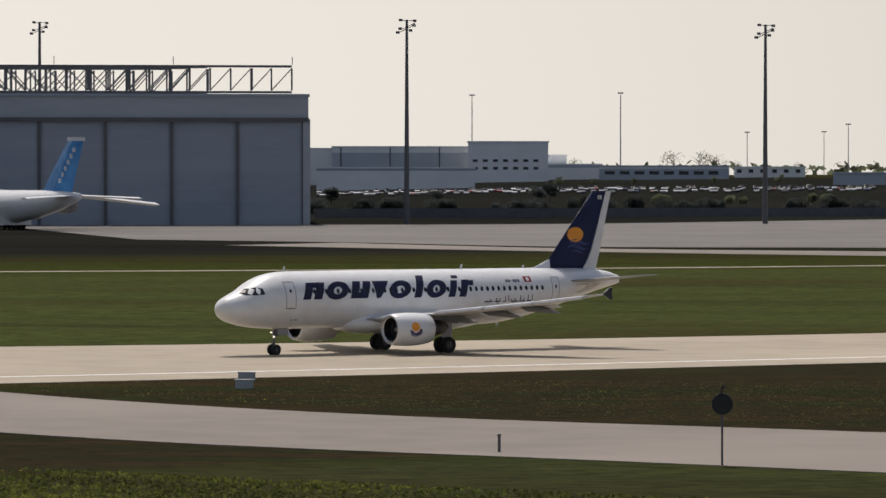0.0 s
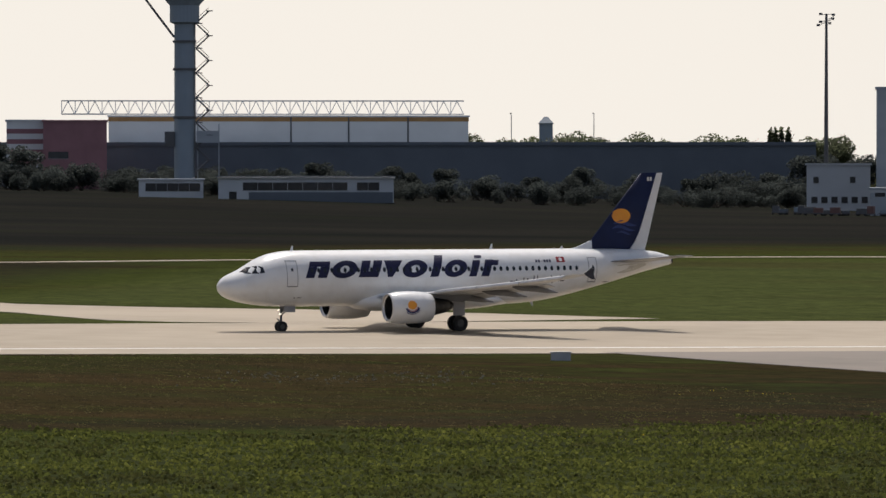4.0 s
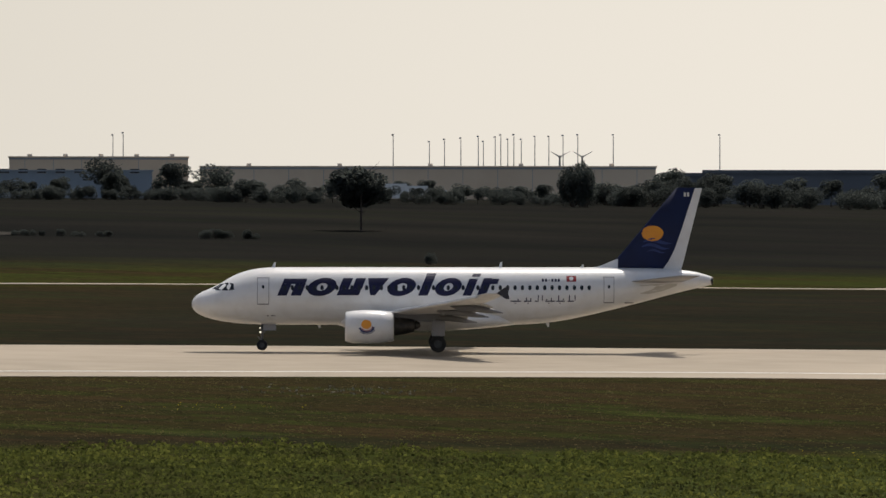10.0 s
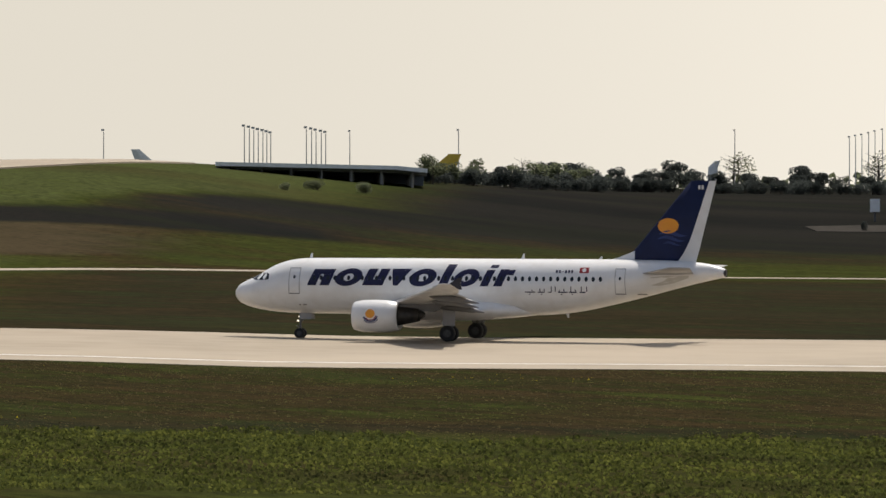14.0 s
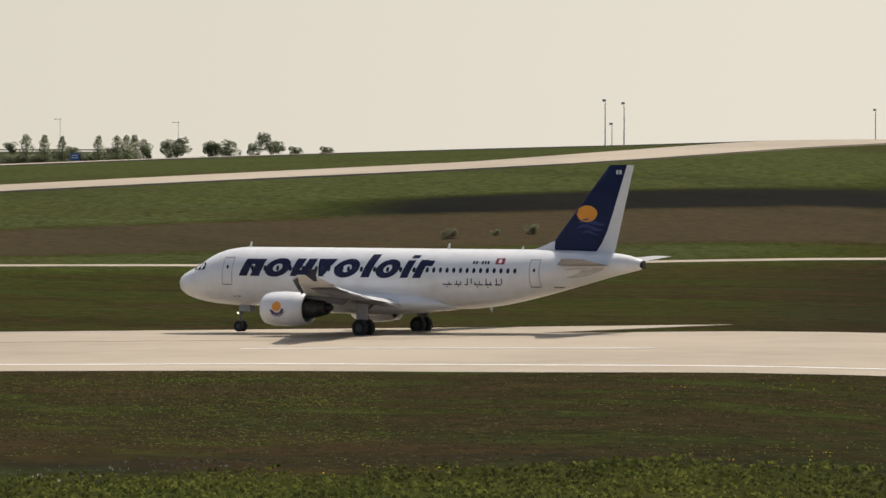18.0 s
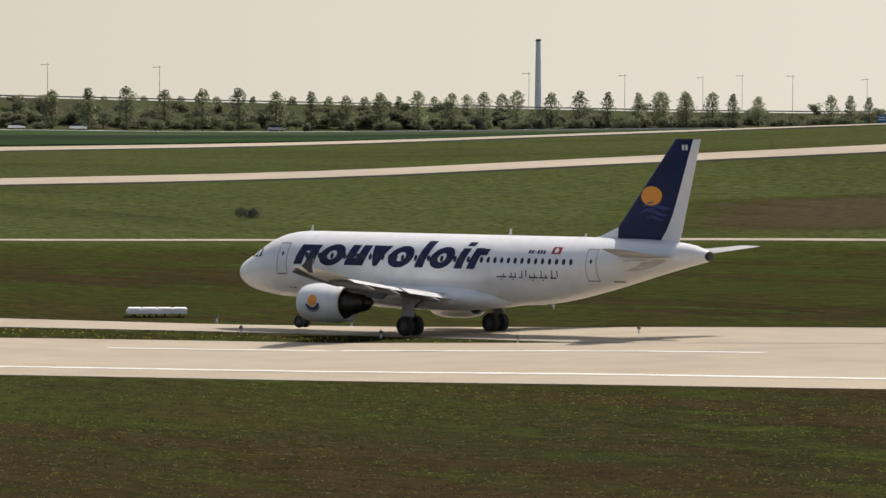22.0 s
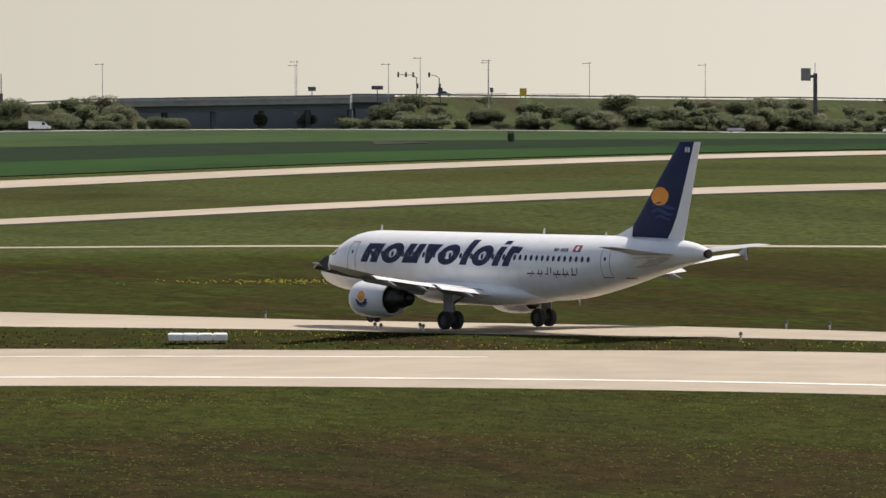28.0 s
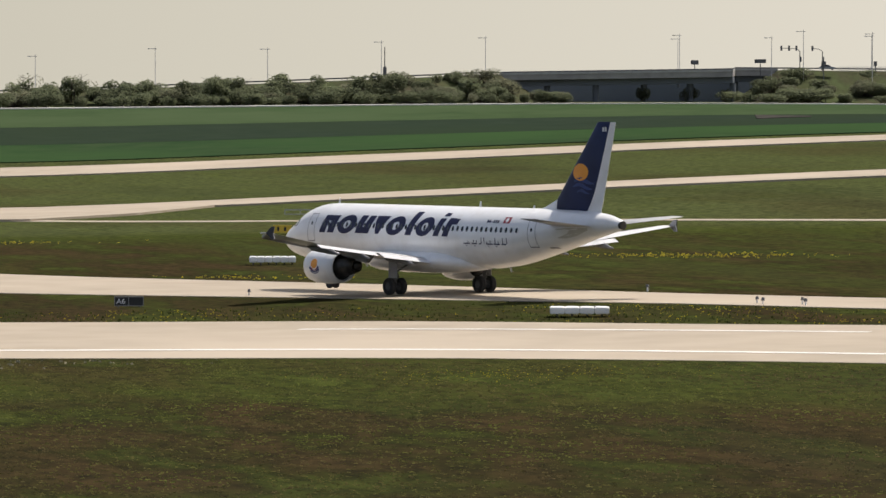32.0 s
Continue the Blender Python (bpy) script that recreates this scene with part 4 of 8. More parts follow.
        if y:
            rod(bm, (x, y, 1.5), (x, y * 0.55, 2.4), 0.07)
            rod(bm, (x - 0.05, y, 0.9), (x - 0.42, y, 1.3), 0.05)
            rod(bm, (x - 0.42, y, 1.3), (x - 0.05, y, 1.75), 0.05)
        else:
            rod(bm, (x, 0, 1.2), (x - 1.1, 0, 2.1), 0.05)
            rod(bm, (x + 0.05, 0, 0.7), (x + 0.3, 0, 1.0), 0.04)
        leg = part("landing_gear_leg", bm, GEARGREY, top, smooth=False)
        bm = bmesh.new()
        if y:
            k = math.copysign(1, y)
            box(bm, x - 0.5, x + 0.45, y + k * 0.18, y + k * 0.22, 1.15, 2.75)
        else:
            box(bm, x - 1.0, x - 0.1, 0.32, 0.35, 1.45, 2.0)
            box(bm, x - 1.0, x - 0.1, -0.35, -0.32, 1.45, 2.0)
        part("gear_door", bm, GREY, leg)
        for k in (-1, 1):
            tyre = part("wheel", wheel_mesh(r, w), BLACK, top, smooth=False)
            tyre.location = (x, y + k * gap, r)
            bm = bmesh.new()
            loft(bm, [[Vector((q * math.cos(6.2832 * i / 16), yy, q * math.sin(6.2832 * i / 16))) for i in range(16)] for q, yy in ((r * 0.46, -w * 0.36), (r * 0.5, -w * 0.3), (r * 0.5, w * 0.3), (r * 0.46, w * 0.36))])
            for i in range(5):
                a = 6.2832 * i / 5
                box(bm, r * 0.3 * math.cos(a) - 0.03, r * 0.3 * math.cos(a) + 0.03, -w * 0.38, w * 0.38, r * 0.3 * math.sin(a) - 0.03, r * 0.3 * math.sin(a) + 0.03)
            part("rim", bm, RIM, tyre)
            spinning.append((tyre, x, y + k * gap, r))
        if y == 0:
            for z, r2 in ((1.32, 0.075), (1.62, 0.055)):
                bm = bmesh.new()
                loft(bm, [[Vector((x + dx, (0.17 if z < 1.6 else -0.15) + q * math.cos(6.2832 * i / 12), z + q * math.sin(6.2832 * i / 12))) for i in range(12)] for dx, q in ((0.06, r2 * 0.5), (0.17, r2), (0.18, r2 * 0.9))])
                part("taxi_light", bm, LAMP, leg, "glowing taxi light")
    return top, spinning


AIRLINER, SPINNING = build_airliner()


# ---- vegetation ----
def leaf_material(name, a, b):
    m = material(name, a, 0.8, second=b, scale=0.8, spread=(0.35, 0.6), spec=0.06, per_piece=0.25)
    nt = m.node_tree
    p = nt.nodes["Principled BSDF"]
    tr = nt.nodes.new("ShaderNodeBsdfTranslucent")
    mx = nt.nodes.new("ShaderNodeMixShader")
    mx.inputs[0].default_value = 0.62
    nt.links.new(p.inputs["Base Color"].links[0].from_socket, tr.inputs["Color"])
    nt.links.new(p.outputs[0], mx.inputs[1])
    nt.links.new(tr.outputs[0], mx.inputs[2])
    nt.links.new(mx.outputs[0], nt.nodes["Material Output"].inputs[0])
    return m


# dark leaves carry the belts' shade in their colour, greyed for haze
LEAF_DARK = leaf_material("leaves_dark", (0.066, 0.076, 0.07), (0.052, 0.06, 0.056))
# these leaf colours are lifted to stand in for haze
LEAF_GREEN = leaf_material("leaves_green", (0.165, 0.185, 0.105), (0.125, 0.14, 0.085))
LEAF_YOUNG = leaf_material("leaves_young", (0.27, 0.285, 0.17), (0.2, 0.215, 0.13))
LEAF_BROWN = leaf_material("leaves_brown", (0.19, 0.195, 0.125), (0.145, 0.15, 0.098))
FLOWER = leaf_material("yellow_flower", (0.55, 0.44, 0.03), (0.42, 0.36, 0.05))
BARK = material("bark", (0.07, 0.055, 0.04), 0.9, second=(0.04, 0.03, 0.025), scale=4, bump=0.4)


def leaves(bm, rnd, blobs, n, size):
    """Small leaf sprays scattered through overlapping masses, denser towards their skin."""
    for _ in range(n):
        cx, cy, cz, rx, ry, rz = rnd.choice(blobs)
        while True:
            d = Vector((rnd.uniform(-1, 1), rnd.uniform(-1, 1), rnd.uniform(-1, 1)))
            if 0.2 < d.length < 1:
                break
        d = d.normalized() * (0.55 + 0.5 * rnd.random() ** 0.6)
        c = Vector((cx + d.x * rx, cy + d.y * ry, cz + d.z * rz))
        q = Euler((rnd.uniform(-0.9, 0.9), rnd.uniform(-0.9, 0.9), rnd.uniform(0, 6.28))).to_matrix()
        s = size * rnd.uniform(0.55, 1.3)
        v = [bm.verts.new(c + q @ Vector(p)) for p in ((-s, -s * 0.6, 0), (s * 0.2, -s, s * 0.3), (s, s * 0.3, 0), (-s * 0.3, s, -s * 0.25))]
        bm.faces.new(v)


def make_tree(name, seed, h, w, mat, label, trunk=0.25, n=330, bare=False, shape="round", leaf=0.036):
    """A tapered trunk with limbs and a crown of many leaf sprays; h metres high."""
    rnd = random.Random(seed)
    top = holder(name, pose(0, 0, -500), label, "tree", name + "s")
    bm = bmesh.new()
    rod(bm, (0, 0, -0.3), (0.02 * h, 0, h * 0.5), 0.022 * h, 0.012 * h, 7)
    rod(bm, (0.02 * h, 0, h * 0.5), (0, 0.01 * h, h * 0.86), 0.012 * h, 0.004 * h, 6)
    for i in range(9 if not bare else 22):
        a, z = rnd.uniform(0, 6.28), h * rnd.uniform(trunk, 0.75)
        r = w * rnd.uniform(0.25, 0.48)
        rod(bm, (0.01 * h, 0, z), (r * math.cos(a), r * math.sin(a), z + h * rnd.uniform(0.08, 0.24)), 0.007 * h, 0.002 * h, 5)
    part("trunk", bm, BARK, top)
    bm = bmesh.new()
    blobs = []
    if shape == "cone":
        for i in range(9):
            u = i / 8
            z, r = h * (trunk + (1 - trunk) * (0.06 + 0.86 * u)), w * 0.5 * (1.05 - 0.85 * u) * rnd.uniform(0.8, 1.1)
            blobs.append((rnd.uniform(-0.1, 0.1) * r, rnd.uniform(-0.1, 0.1) * r, z, r, r, h * 0.1))
    elif shape == "ovate":
        for i in range(14):
            u = i / 13
            z, r = h * (trunk + (1 - trunk) * (0.05 + 0.9 * u)), w * 0.5 * (math.sin(math.pi * (0.26 + 0.64 * u)) ** 0.8) * rnd.uniform(0.72, 1.05)
            a, k = rnd.uniform(0, 6.28), 0.22 * r
            blobs.append((k * math.cos(a), k * math.sin(a), z, r, r, h * 0.075))
    else:
        zc, rz = h * (1 + trunk) / 2, h * (1 - trunk) / 2
        for i in range(9):
            a, u = rnd.uniform(0, 6.28), rnd.uniform(-0.75, 0.75)
            k = math.sqrt(1 - u * u) * w * 0.3
            r = rnd.uniform(0.2, 0.34)
            blobs.append((k * math.cos(a), k * math.sin(a), zc + u * rz * 0.75, w * r, w * r, rz * r * 1.25))
    leaves(bm, rnd, blobs, n if not bare else n // 2, h * leaf if not bare else h * 0.022)
    part("crown", bm, mat, top)
    return top


def make_bush(name, seed, h, w, mat, label, n=260):
    rnd = random.Random(seed)
    top = holder(name, pose(0, 0, -500), label, "bush", name + "s")
    bm = bmesh.new()
    for i in range(7):
        a = rnd.uniform(0, 6.28)
        rod(bm, (rnd.uniform(-0.2, 0.2) * w, 0, -0.2), (w * 0.36 * math.cos(a), w * 0.3 * math.sin(a), h * rnd.uniform(0.4, 0.75)), 0.02 * h, 0.008 * h, 5)
    part("woody_base", bm, BARK, top)
    bm = bmesh.new()
    blobs = [(rnd.uniform(-0.36, 0.36) * w, rnd.uniform(-0.2, 0.2) * w, h * rnd.uniform(0.3, 0.62), w * rnd.uniform(0.14, 0.28), w * rnd.uniform(0.12, 0.22), h * rnd.uniform(0.22, 0.36)) for _ in range(9)]
    leaves(bm, rnd, blobs, int(n * 9), h * 0.026)
    part("foliage", bm, mat, top)
    return top


DARK_TREES = [make_tree("dark_tree", 11 + i, 10, (8.5, 7.5, 9.5)[i], LEAF_DARK, "leafy tree in a belt, shade put into its dark leaf colour", 0.18, 2400, leaf=0.024) for i in range(3)]
ROAD_TREES = [make_tree("road_tree", 31 + i, 10, (5.8, 5.0, 6.4)[i], LEAF_YOUNG, "young green roadside tree with a pointed crown", 0.14, 1250, shape="ovate", leaf=0.02) for i in range(3)]
GREEN_TREES = [make_tree("green_tree", 51 + i, 10, (8, 6.5, 9)[i], LEAF_GREEN, "leafy green tree beside the road", 0.12, 1500, leaf=0.024) for i in range(3)]
BARE_TREES = [make_tree("sparse_tree", 71 + i, 10, (9, 8)[i], LEAF_BROWN, "sparse brown tree just coming into leaf", 0.2, 420, bare=True) for i in range(2)]
POPLARS = [make_tree("poplar", 81, 10, 1.9, LEAF_GREEN, "slender upright green poplar tree", 0.1, 260, shape="cone")]
DARK_BUSHES = [make_bush("dark_bush", 91 + i, 10, (16, 20, 13)[i], LEAF_DARK, "dense bush in a hedge, shade put into its dark leaf colour", 420) for i in range(3)]
GREEN_BUSHES = [make_bush("green_bush", 101 + i, 10, (15, 19, 12)[i], LEAF_GREEN, "bushy green shrub on the road bank", 380) for i in range(3)]
BROWN_BUSHES = [make_bush("brown_bush", 111 + i, 10, (16, 13)[i], LEAF_BROWN, "brownish shrub on the road bank", 340) for i in range(2)]
USED = set()


def plant(kind, x, y, h, seed, sink=0.1, wide=1.0, z=None):
    """Sets a plant of height h on the ground; the first of a model is the model itself."""
    rnd = random.Random(seed)
    src = kind[rnd.randrange(len(kind))]
    k = h / 10
    m = pose(x, y, (height(x, y) if z is None else z) - sink, 0, 0, rnd.uniform(0, 360))
    if src.name not in USED:
        USED.add(src.name)
        src.matrix_basis = m
        src.scale = (k * wide, k * wide, k)
        return src
    ob = copy_thing(src, m)
    ob.scale = (k * wide, k * wide, k)
    return ob


def belt(kind, pts, step, h0, h1, seed, depth=12):
    """Plants along a plan line."""
    rnd = random.Random(seed)
    c = curve_through(pts, step) if len(pts) > 1 else pts
    for x, y in c:
        plant(kind, x + rnd.uniform(-depth, depth) * 0.6, y + rnd.uniform(-depth, depth) * 0.6, rnd.uniform(h0, h1), rnd.random())


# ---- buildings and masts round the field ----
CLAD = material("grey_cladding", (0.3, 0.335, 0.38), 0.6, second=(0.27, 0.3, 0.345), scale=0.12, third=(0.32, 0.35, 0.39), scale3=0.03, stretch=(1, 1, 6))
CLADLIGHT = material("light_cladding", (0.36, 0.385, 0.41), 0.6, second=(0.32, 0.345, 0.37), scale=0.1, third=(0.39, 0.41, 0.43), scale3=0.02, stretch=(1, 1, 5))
CLADWHITE = material("white_cladding", (0.58, 0.59, 0.6), 0.6, second=(0.5, 0.51, 0.52), scale=0.1, third=(0.62, 0.62, 0.62), scale3=0.02)
CLADTAN = material("tan_cladding", (0.78, 0.62, 0.44), 0.65, second=(0.72, 0.56, 0.39), scale=0.08, third=(0.8, 0.64, 0.46), scale3=0.02)
CLADDARK = material("dark_cladding", (0.125, 0.142, 0.165), 0.7, second=(0.108, 0.124, 0.145), scale=0.1, third=(0.14, 0.158, 0.18), scale3=0.02)
CLADBLUE = material("blue_grey_cladding", (0.27, 0.32, 0.365), 0.6, second=(0.24, 0.285, 0.325), scale=0.1)
CLADRED = material("red_cladding", (0.36, 0.17, 0.18), 0.6, second=(0.3, 0.14, 0.15), scale=0.2)
STEEL = material("dark_steel", (0.11, 0.11, 0.115), 0.6, 0.0, second=(0.09, 0.09, 0.09), scale=0.5)
GALV = material("galvanised_steel", (0.45, 0.45, 0.45), 0.5, 0.2, second=(0.38, 0.38, 0.38), scale=1.0)
PALE = material("pale_steel", (0.4, 0.4, 0.38), 0.5, 0.2, second=(0.32, 0.32, 0.31), scale=1.0)
ORANGEBAND = material("orange_band", (0.5, 0.28, 0.1), 0.6, second=(0.4, 0.22, 0.08), scale=0.3)
YELLOW = material("yellow_paint", (0.75, 0.5, 0.05), 0.5, second=(0.65, 0.42, 0.04), scale=1.0)
SIGNBLUE = material("sign_blue", (0.03, 0.14, 0.4), 0.5, second=(0.025, 0.11, 0.33), scale=1.0)
BRIGHT = material("white_paint", (0.8, 0.8, 0.78), 0.45, second=(0.7, 0.7, 0.68), scale=1.0)
CONCRETE_GREY = material("grey_concrete", (0.3, 0.29, 0.27), 0.85, second=(0.24, 0.23, 0.22), scale=0.4, third=(0.34, 0.33, 0.31), scale3=0.08)


def facing(x, y, eye=(0, 0)):
    """The turn that sets a front (its -y side) towards the eye."""
    return math.degrees(math.atan2(x - eye[0], -(y - eye[1]))) + 180


def facade_hall(name, x, y, w, h, d, mat, label, seams=(), roof_mat=None, windows=(), doors=(), category="building", eye=(0, 0), band=None, sink=0.5):
    """A hall whose front stands at (x, y): walls, overhanging roof edge, seams, windows and doors as parts."""
    top = holder(name, pose(x, y, height(x, y) - sink, 0, 0, facing(x, y, eye)), label, category)
    h += sink
    for nm, dims in (("front_wall", (-w / 2, w / 2, 0, 0.4, 0, h)), ("rear_wall", (-w / 2, w / 2, d - 0.4, d, 0, h)), ("side_wall", (-w / 2, -w / 2 + 0.4, 0.4, d - 0.4, 0, h)), ("side_wall", (w / 2 - 0.4, w / 2, 0.4, d - 0.4, 0, h))):
        part(nm, boxes(dims), mat, top)
    part("roof", boxes((-w / 2 - 0.4, w / 2 + 0.4, -0.4, d + 0.4, h, h + 0.5)), roof_mat or mat, top)
    if band:
        part("roof_band", boxes((-w / 2 - 0.1, w / 2 + 0.1, -0.12, -0.005, h - band[0], h - 0.05)), band[1], top)
    for s in seams:
        part("panel_seam", boxes((s - 0.25, s + 0.25, -0.16, 0.0, 0, h)), STEEL, top)
    for x0, x1, z0, z1 in windows:
        win = part("window", boxes((x0, x1, -0.06, 0.02, z0 + sink, z1 + sink)), GLASSDARK, top)
        part("window_frame", boxes((x0 - 0.12, x1 + 0.12, -0.1, -0.005, z0 + sink - 0.16, z0 + sink - 0.02)), PALE, win)
    for x0, x1, z1 in doors:
        part("door", boxes((x0, x1, -0.08, 0.0, 0, z1 + sink)), STEEL, top)
    return top


# hangar with the roof truss, its front 1190 m off
def build_hangar():
    hx, hy = -97.2, 1186.0
    top = holder("hangar", pose(hx, hy, height(hx, hy), 0, 0, facing(hx, hy)), "large grey hangar with tall sliding doors and an open roof truss", "hangar")
    w, h, dep = 127.5, 30.8, 70
    L, R = -w / 2, w / 2
    d0 = L + 47.46
    # the wall's lighter colour stands in for light falling on a receding side
    part("plain_wall", boxes((L, d0 - 1.5, 0.0, 0.6, 0, h)), CLADLIGHT, top, "plain grey wall, coloured lighter for the light it catches")
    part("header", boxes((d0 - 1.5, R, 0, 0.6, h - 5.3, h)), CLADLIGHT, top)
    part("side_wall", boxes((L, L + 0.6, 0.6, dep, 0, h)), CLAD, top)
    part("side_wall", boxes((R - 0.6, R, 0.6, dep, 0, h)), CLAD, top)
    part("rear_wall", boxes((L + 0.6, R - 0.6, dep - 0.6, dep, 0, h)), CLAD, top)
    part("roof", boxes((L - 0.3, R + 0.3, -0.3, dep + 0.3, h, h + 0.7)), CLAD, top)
    part("door_rail", boxes((d0 - 14, R, -0.9, -0.02, h - 6.0, h - 5.0)), STEEL, top)
    n = 5
    dw = (R - 1.2 - d0) / n
    for i in range(n):
        x0 = d0 + i * dw
        part("sliding_door", boxes((x0 + 0.4, x0 + dw - 0.4, 0.15 + 0.25 * (i % 2), 0.5 + 0.25 * (i % 2), 0, h - 5.3)), CLAD, top)
    for i in range(n + 1):
        part("door_post", boxes((d0 + i * dw - 0.4, d0 + i * dw + 0.4, -0.3, 0.7, 0, h - 5.3)), STEEL, top)
    part("corner_column", boxes((R - 1.3, R + 0.4, -0.5, 0.0, 0, h - 5.3)), CLADLIGHT, top)
    part("buttress", boxes((d0 - 4.5, d0 - 0.6, -0.5, 0.0, 0, h - 0.5)), CLAD, top)
    # roof truss: chords, posts and diagonals in two planes
    t0, t1, zt = L + 9.66, R - 3.78, h + 0.7
    m = 24
    for yy, xa0, xa1 in ((4.2, t0 + 26, t1), (14.2, t0 + 16, t1 - 20), (24.2, t0 + 8, t1 - 24), (34.2, t0, t1 - 28)):
        for nm, z in (("upper_chord", zt + 6.2), ("lower_chord", zt)):
            part(nm, boxes((xa0, xa1, yy - 0.2, yy + 0.5, z + 0.2, z + 0.75)), STEEL, top)
        k = round((xa1 - xa0) / 4.9)
        for i in range(k + 1):
            x, dx = xa0 + (xa1 - xa0) * i / k, (xa1 - xa0) / k
            part("truss_post", boxes((x - 0.2, x + (0.2 if i % 4 else 0.45), yy, yy + 0.4, zt + 0.9, zt + 6.2)), STEEL, top)
            if i < k:
                bm = bmesh.new()
                up = i < k / 2
                rod(bm, (x + (dx if up else 0), yy + 0.2, zt + 0.9), (x + (0 if up else dx), yy + 0.2, zt + 6.2), 0.14, n=5)
                part("truss_brace", bm, STEEL, top)
    for i in (0, 6, 12, 18, m):
        x = t0 + (t1 - t0) * i / m
        part("roof_mast", boxes((x, x + 0.18, 4.2, 4.4, zt + 7.1, zt + 9.0)), STEEL, top)
    return top


build_hangar()


def apron_mast(x, y, h, label="tall floodlight mast on the apron", mat=STEEL):
    top = holder("floodlight_mast", pose(x, y, height(x, y), 0, 0, facing(x, y)), label, "mast", "floodlight masts")
    bm = bmesh.new()
    rod(bm, (0, 0, -0.3), (0, 0, h), 0.012 * h + 0.1, 0.005 * h + 0.06, 10)
    part("pole", bm, mat, top)
    bm = bmesh.new()
    rod(bm, (-1.4, 0, h - 0.2), (1.4, 0, h - 0.2), 0.09)
    rod(bm, (-2.0, 0, h - 3.2), (1.6, 0, h - 1.4), 0.09)
    rod(bm, (2.0, 0, h - 0.8), (-1.4, 0, h - 2.4), 0.09)
    part("lamp_frame", bm, mat, top)
    for dx, dz in ((-1.5, -0.1), (1.9, -0.3), (-2.2, -3.1), (-1.6, -2.2), (1.7, -1.4), (0.9, -2.6)):
        part("floodlight", boxes((dx - 0.45, dx + 0.45, -0.4, 0.2, h + dz - 0.3, h + dz + 0.3)), mat, top)
    return top


for x, y, h in ((-188.7, 1286.2, 52.46), (-10.2, 1200.9, 49.40), (76.2, 1198.4, 48.04), (-109.3, 1325.5, 52.0)):
    apron_mast(x, y, h)


def light_pole(x, y, h, arm=1, label="slim galvanised lighting pole", mat=GALV, group="lighting poles"):
    top = holder("light_pole", pose(x, y, height(x, y), 0, 0, facing(x, y)), label, "pole", group)
    bm = bmesh.new()
    rod(bm, (0, 0, -0.3), (0, 0, h), 0.007 * h + 0.08, 0.004 * h + 0.06, 6)
    part("pole", bm, mat, top)
    part("lamp_head", boxes((-0.7 if arm else -1.2, 0.2 if arm else 1.2, -0.35, 0.35, h + 0.2, h + 0.8)), mat, top)
    return top


POLES = [10.6, 2040.9, 35.29, 72.4, 2039.6, 35.29, 143.9, 2336.4, 20.29, 180.4, 2333.8, 20.29, 175.1, 2133.5, 22.24]
for i in range(0, len(POLES), 3):
    light_pole(POLES[i], POLES[i + 1], POLES[i + 2], 0)

# annex beside the hangar
facade_hall("annex", -178.3, 1237.2, 16.47, 11.76, 22, CLADWHITE, "white two-storey annex beside the hangar", windows=[(x, x + 1.4, 7.2, 8.8) for x in (-6.5, 3.0)] + [(-7 + 2.6 * i, -5.4 + 2.6 * i, 2.0, 3.6) for i in range(6)])
facade_hall("workshop", -141.9, 1151.3, 32.21, 6.28, 18, CLADLIGHT, "long low grey workshop before the hangar", windows=[(-15 + 3.6 * i, -12.6 + 3.6 * i, 4.6, 5.6) for i in range(9)], doors=[(-3, 1, 3.2), (7, 11, 3.2)], band=(0.7, CLADWHITE))


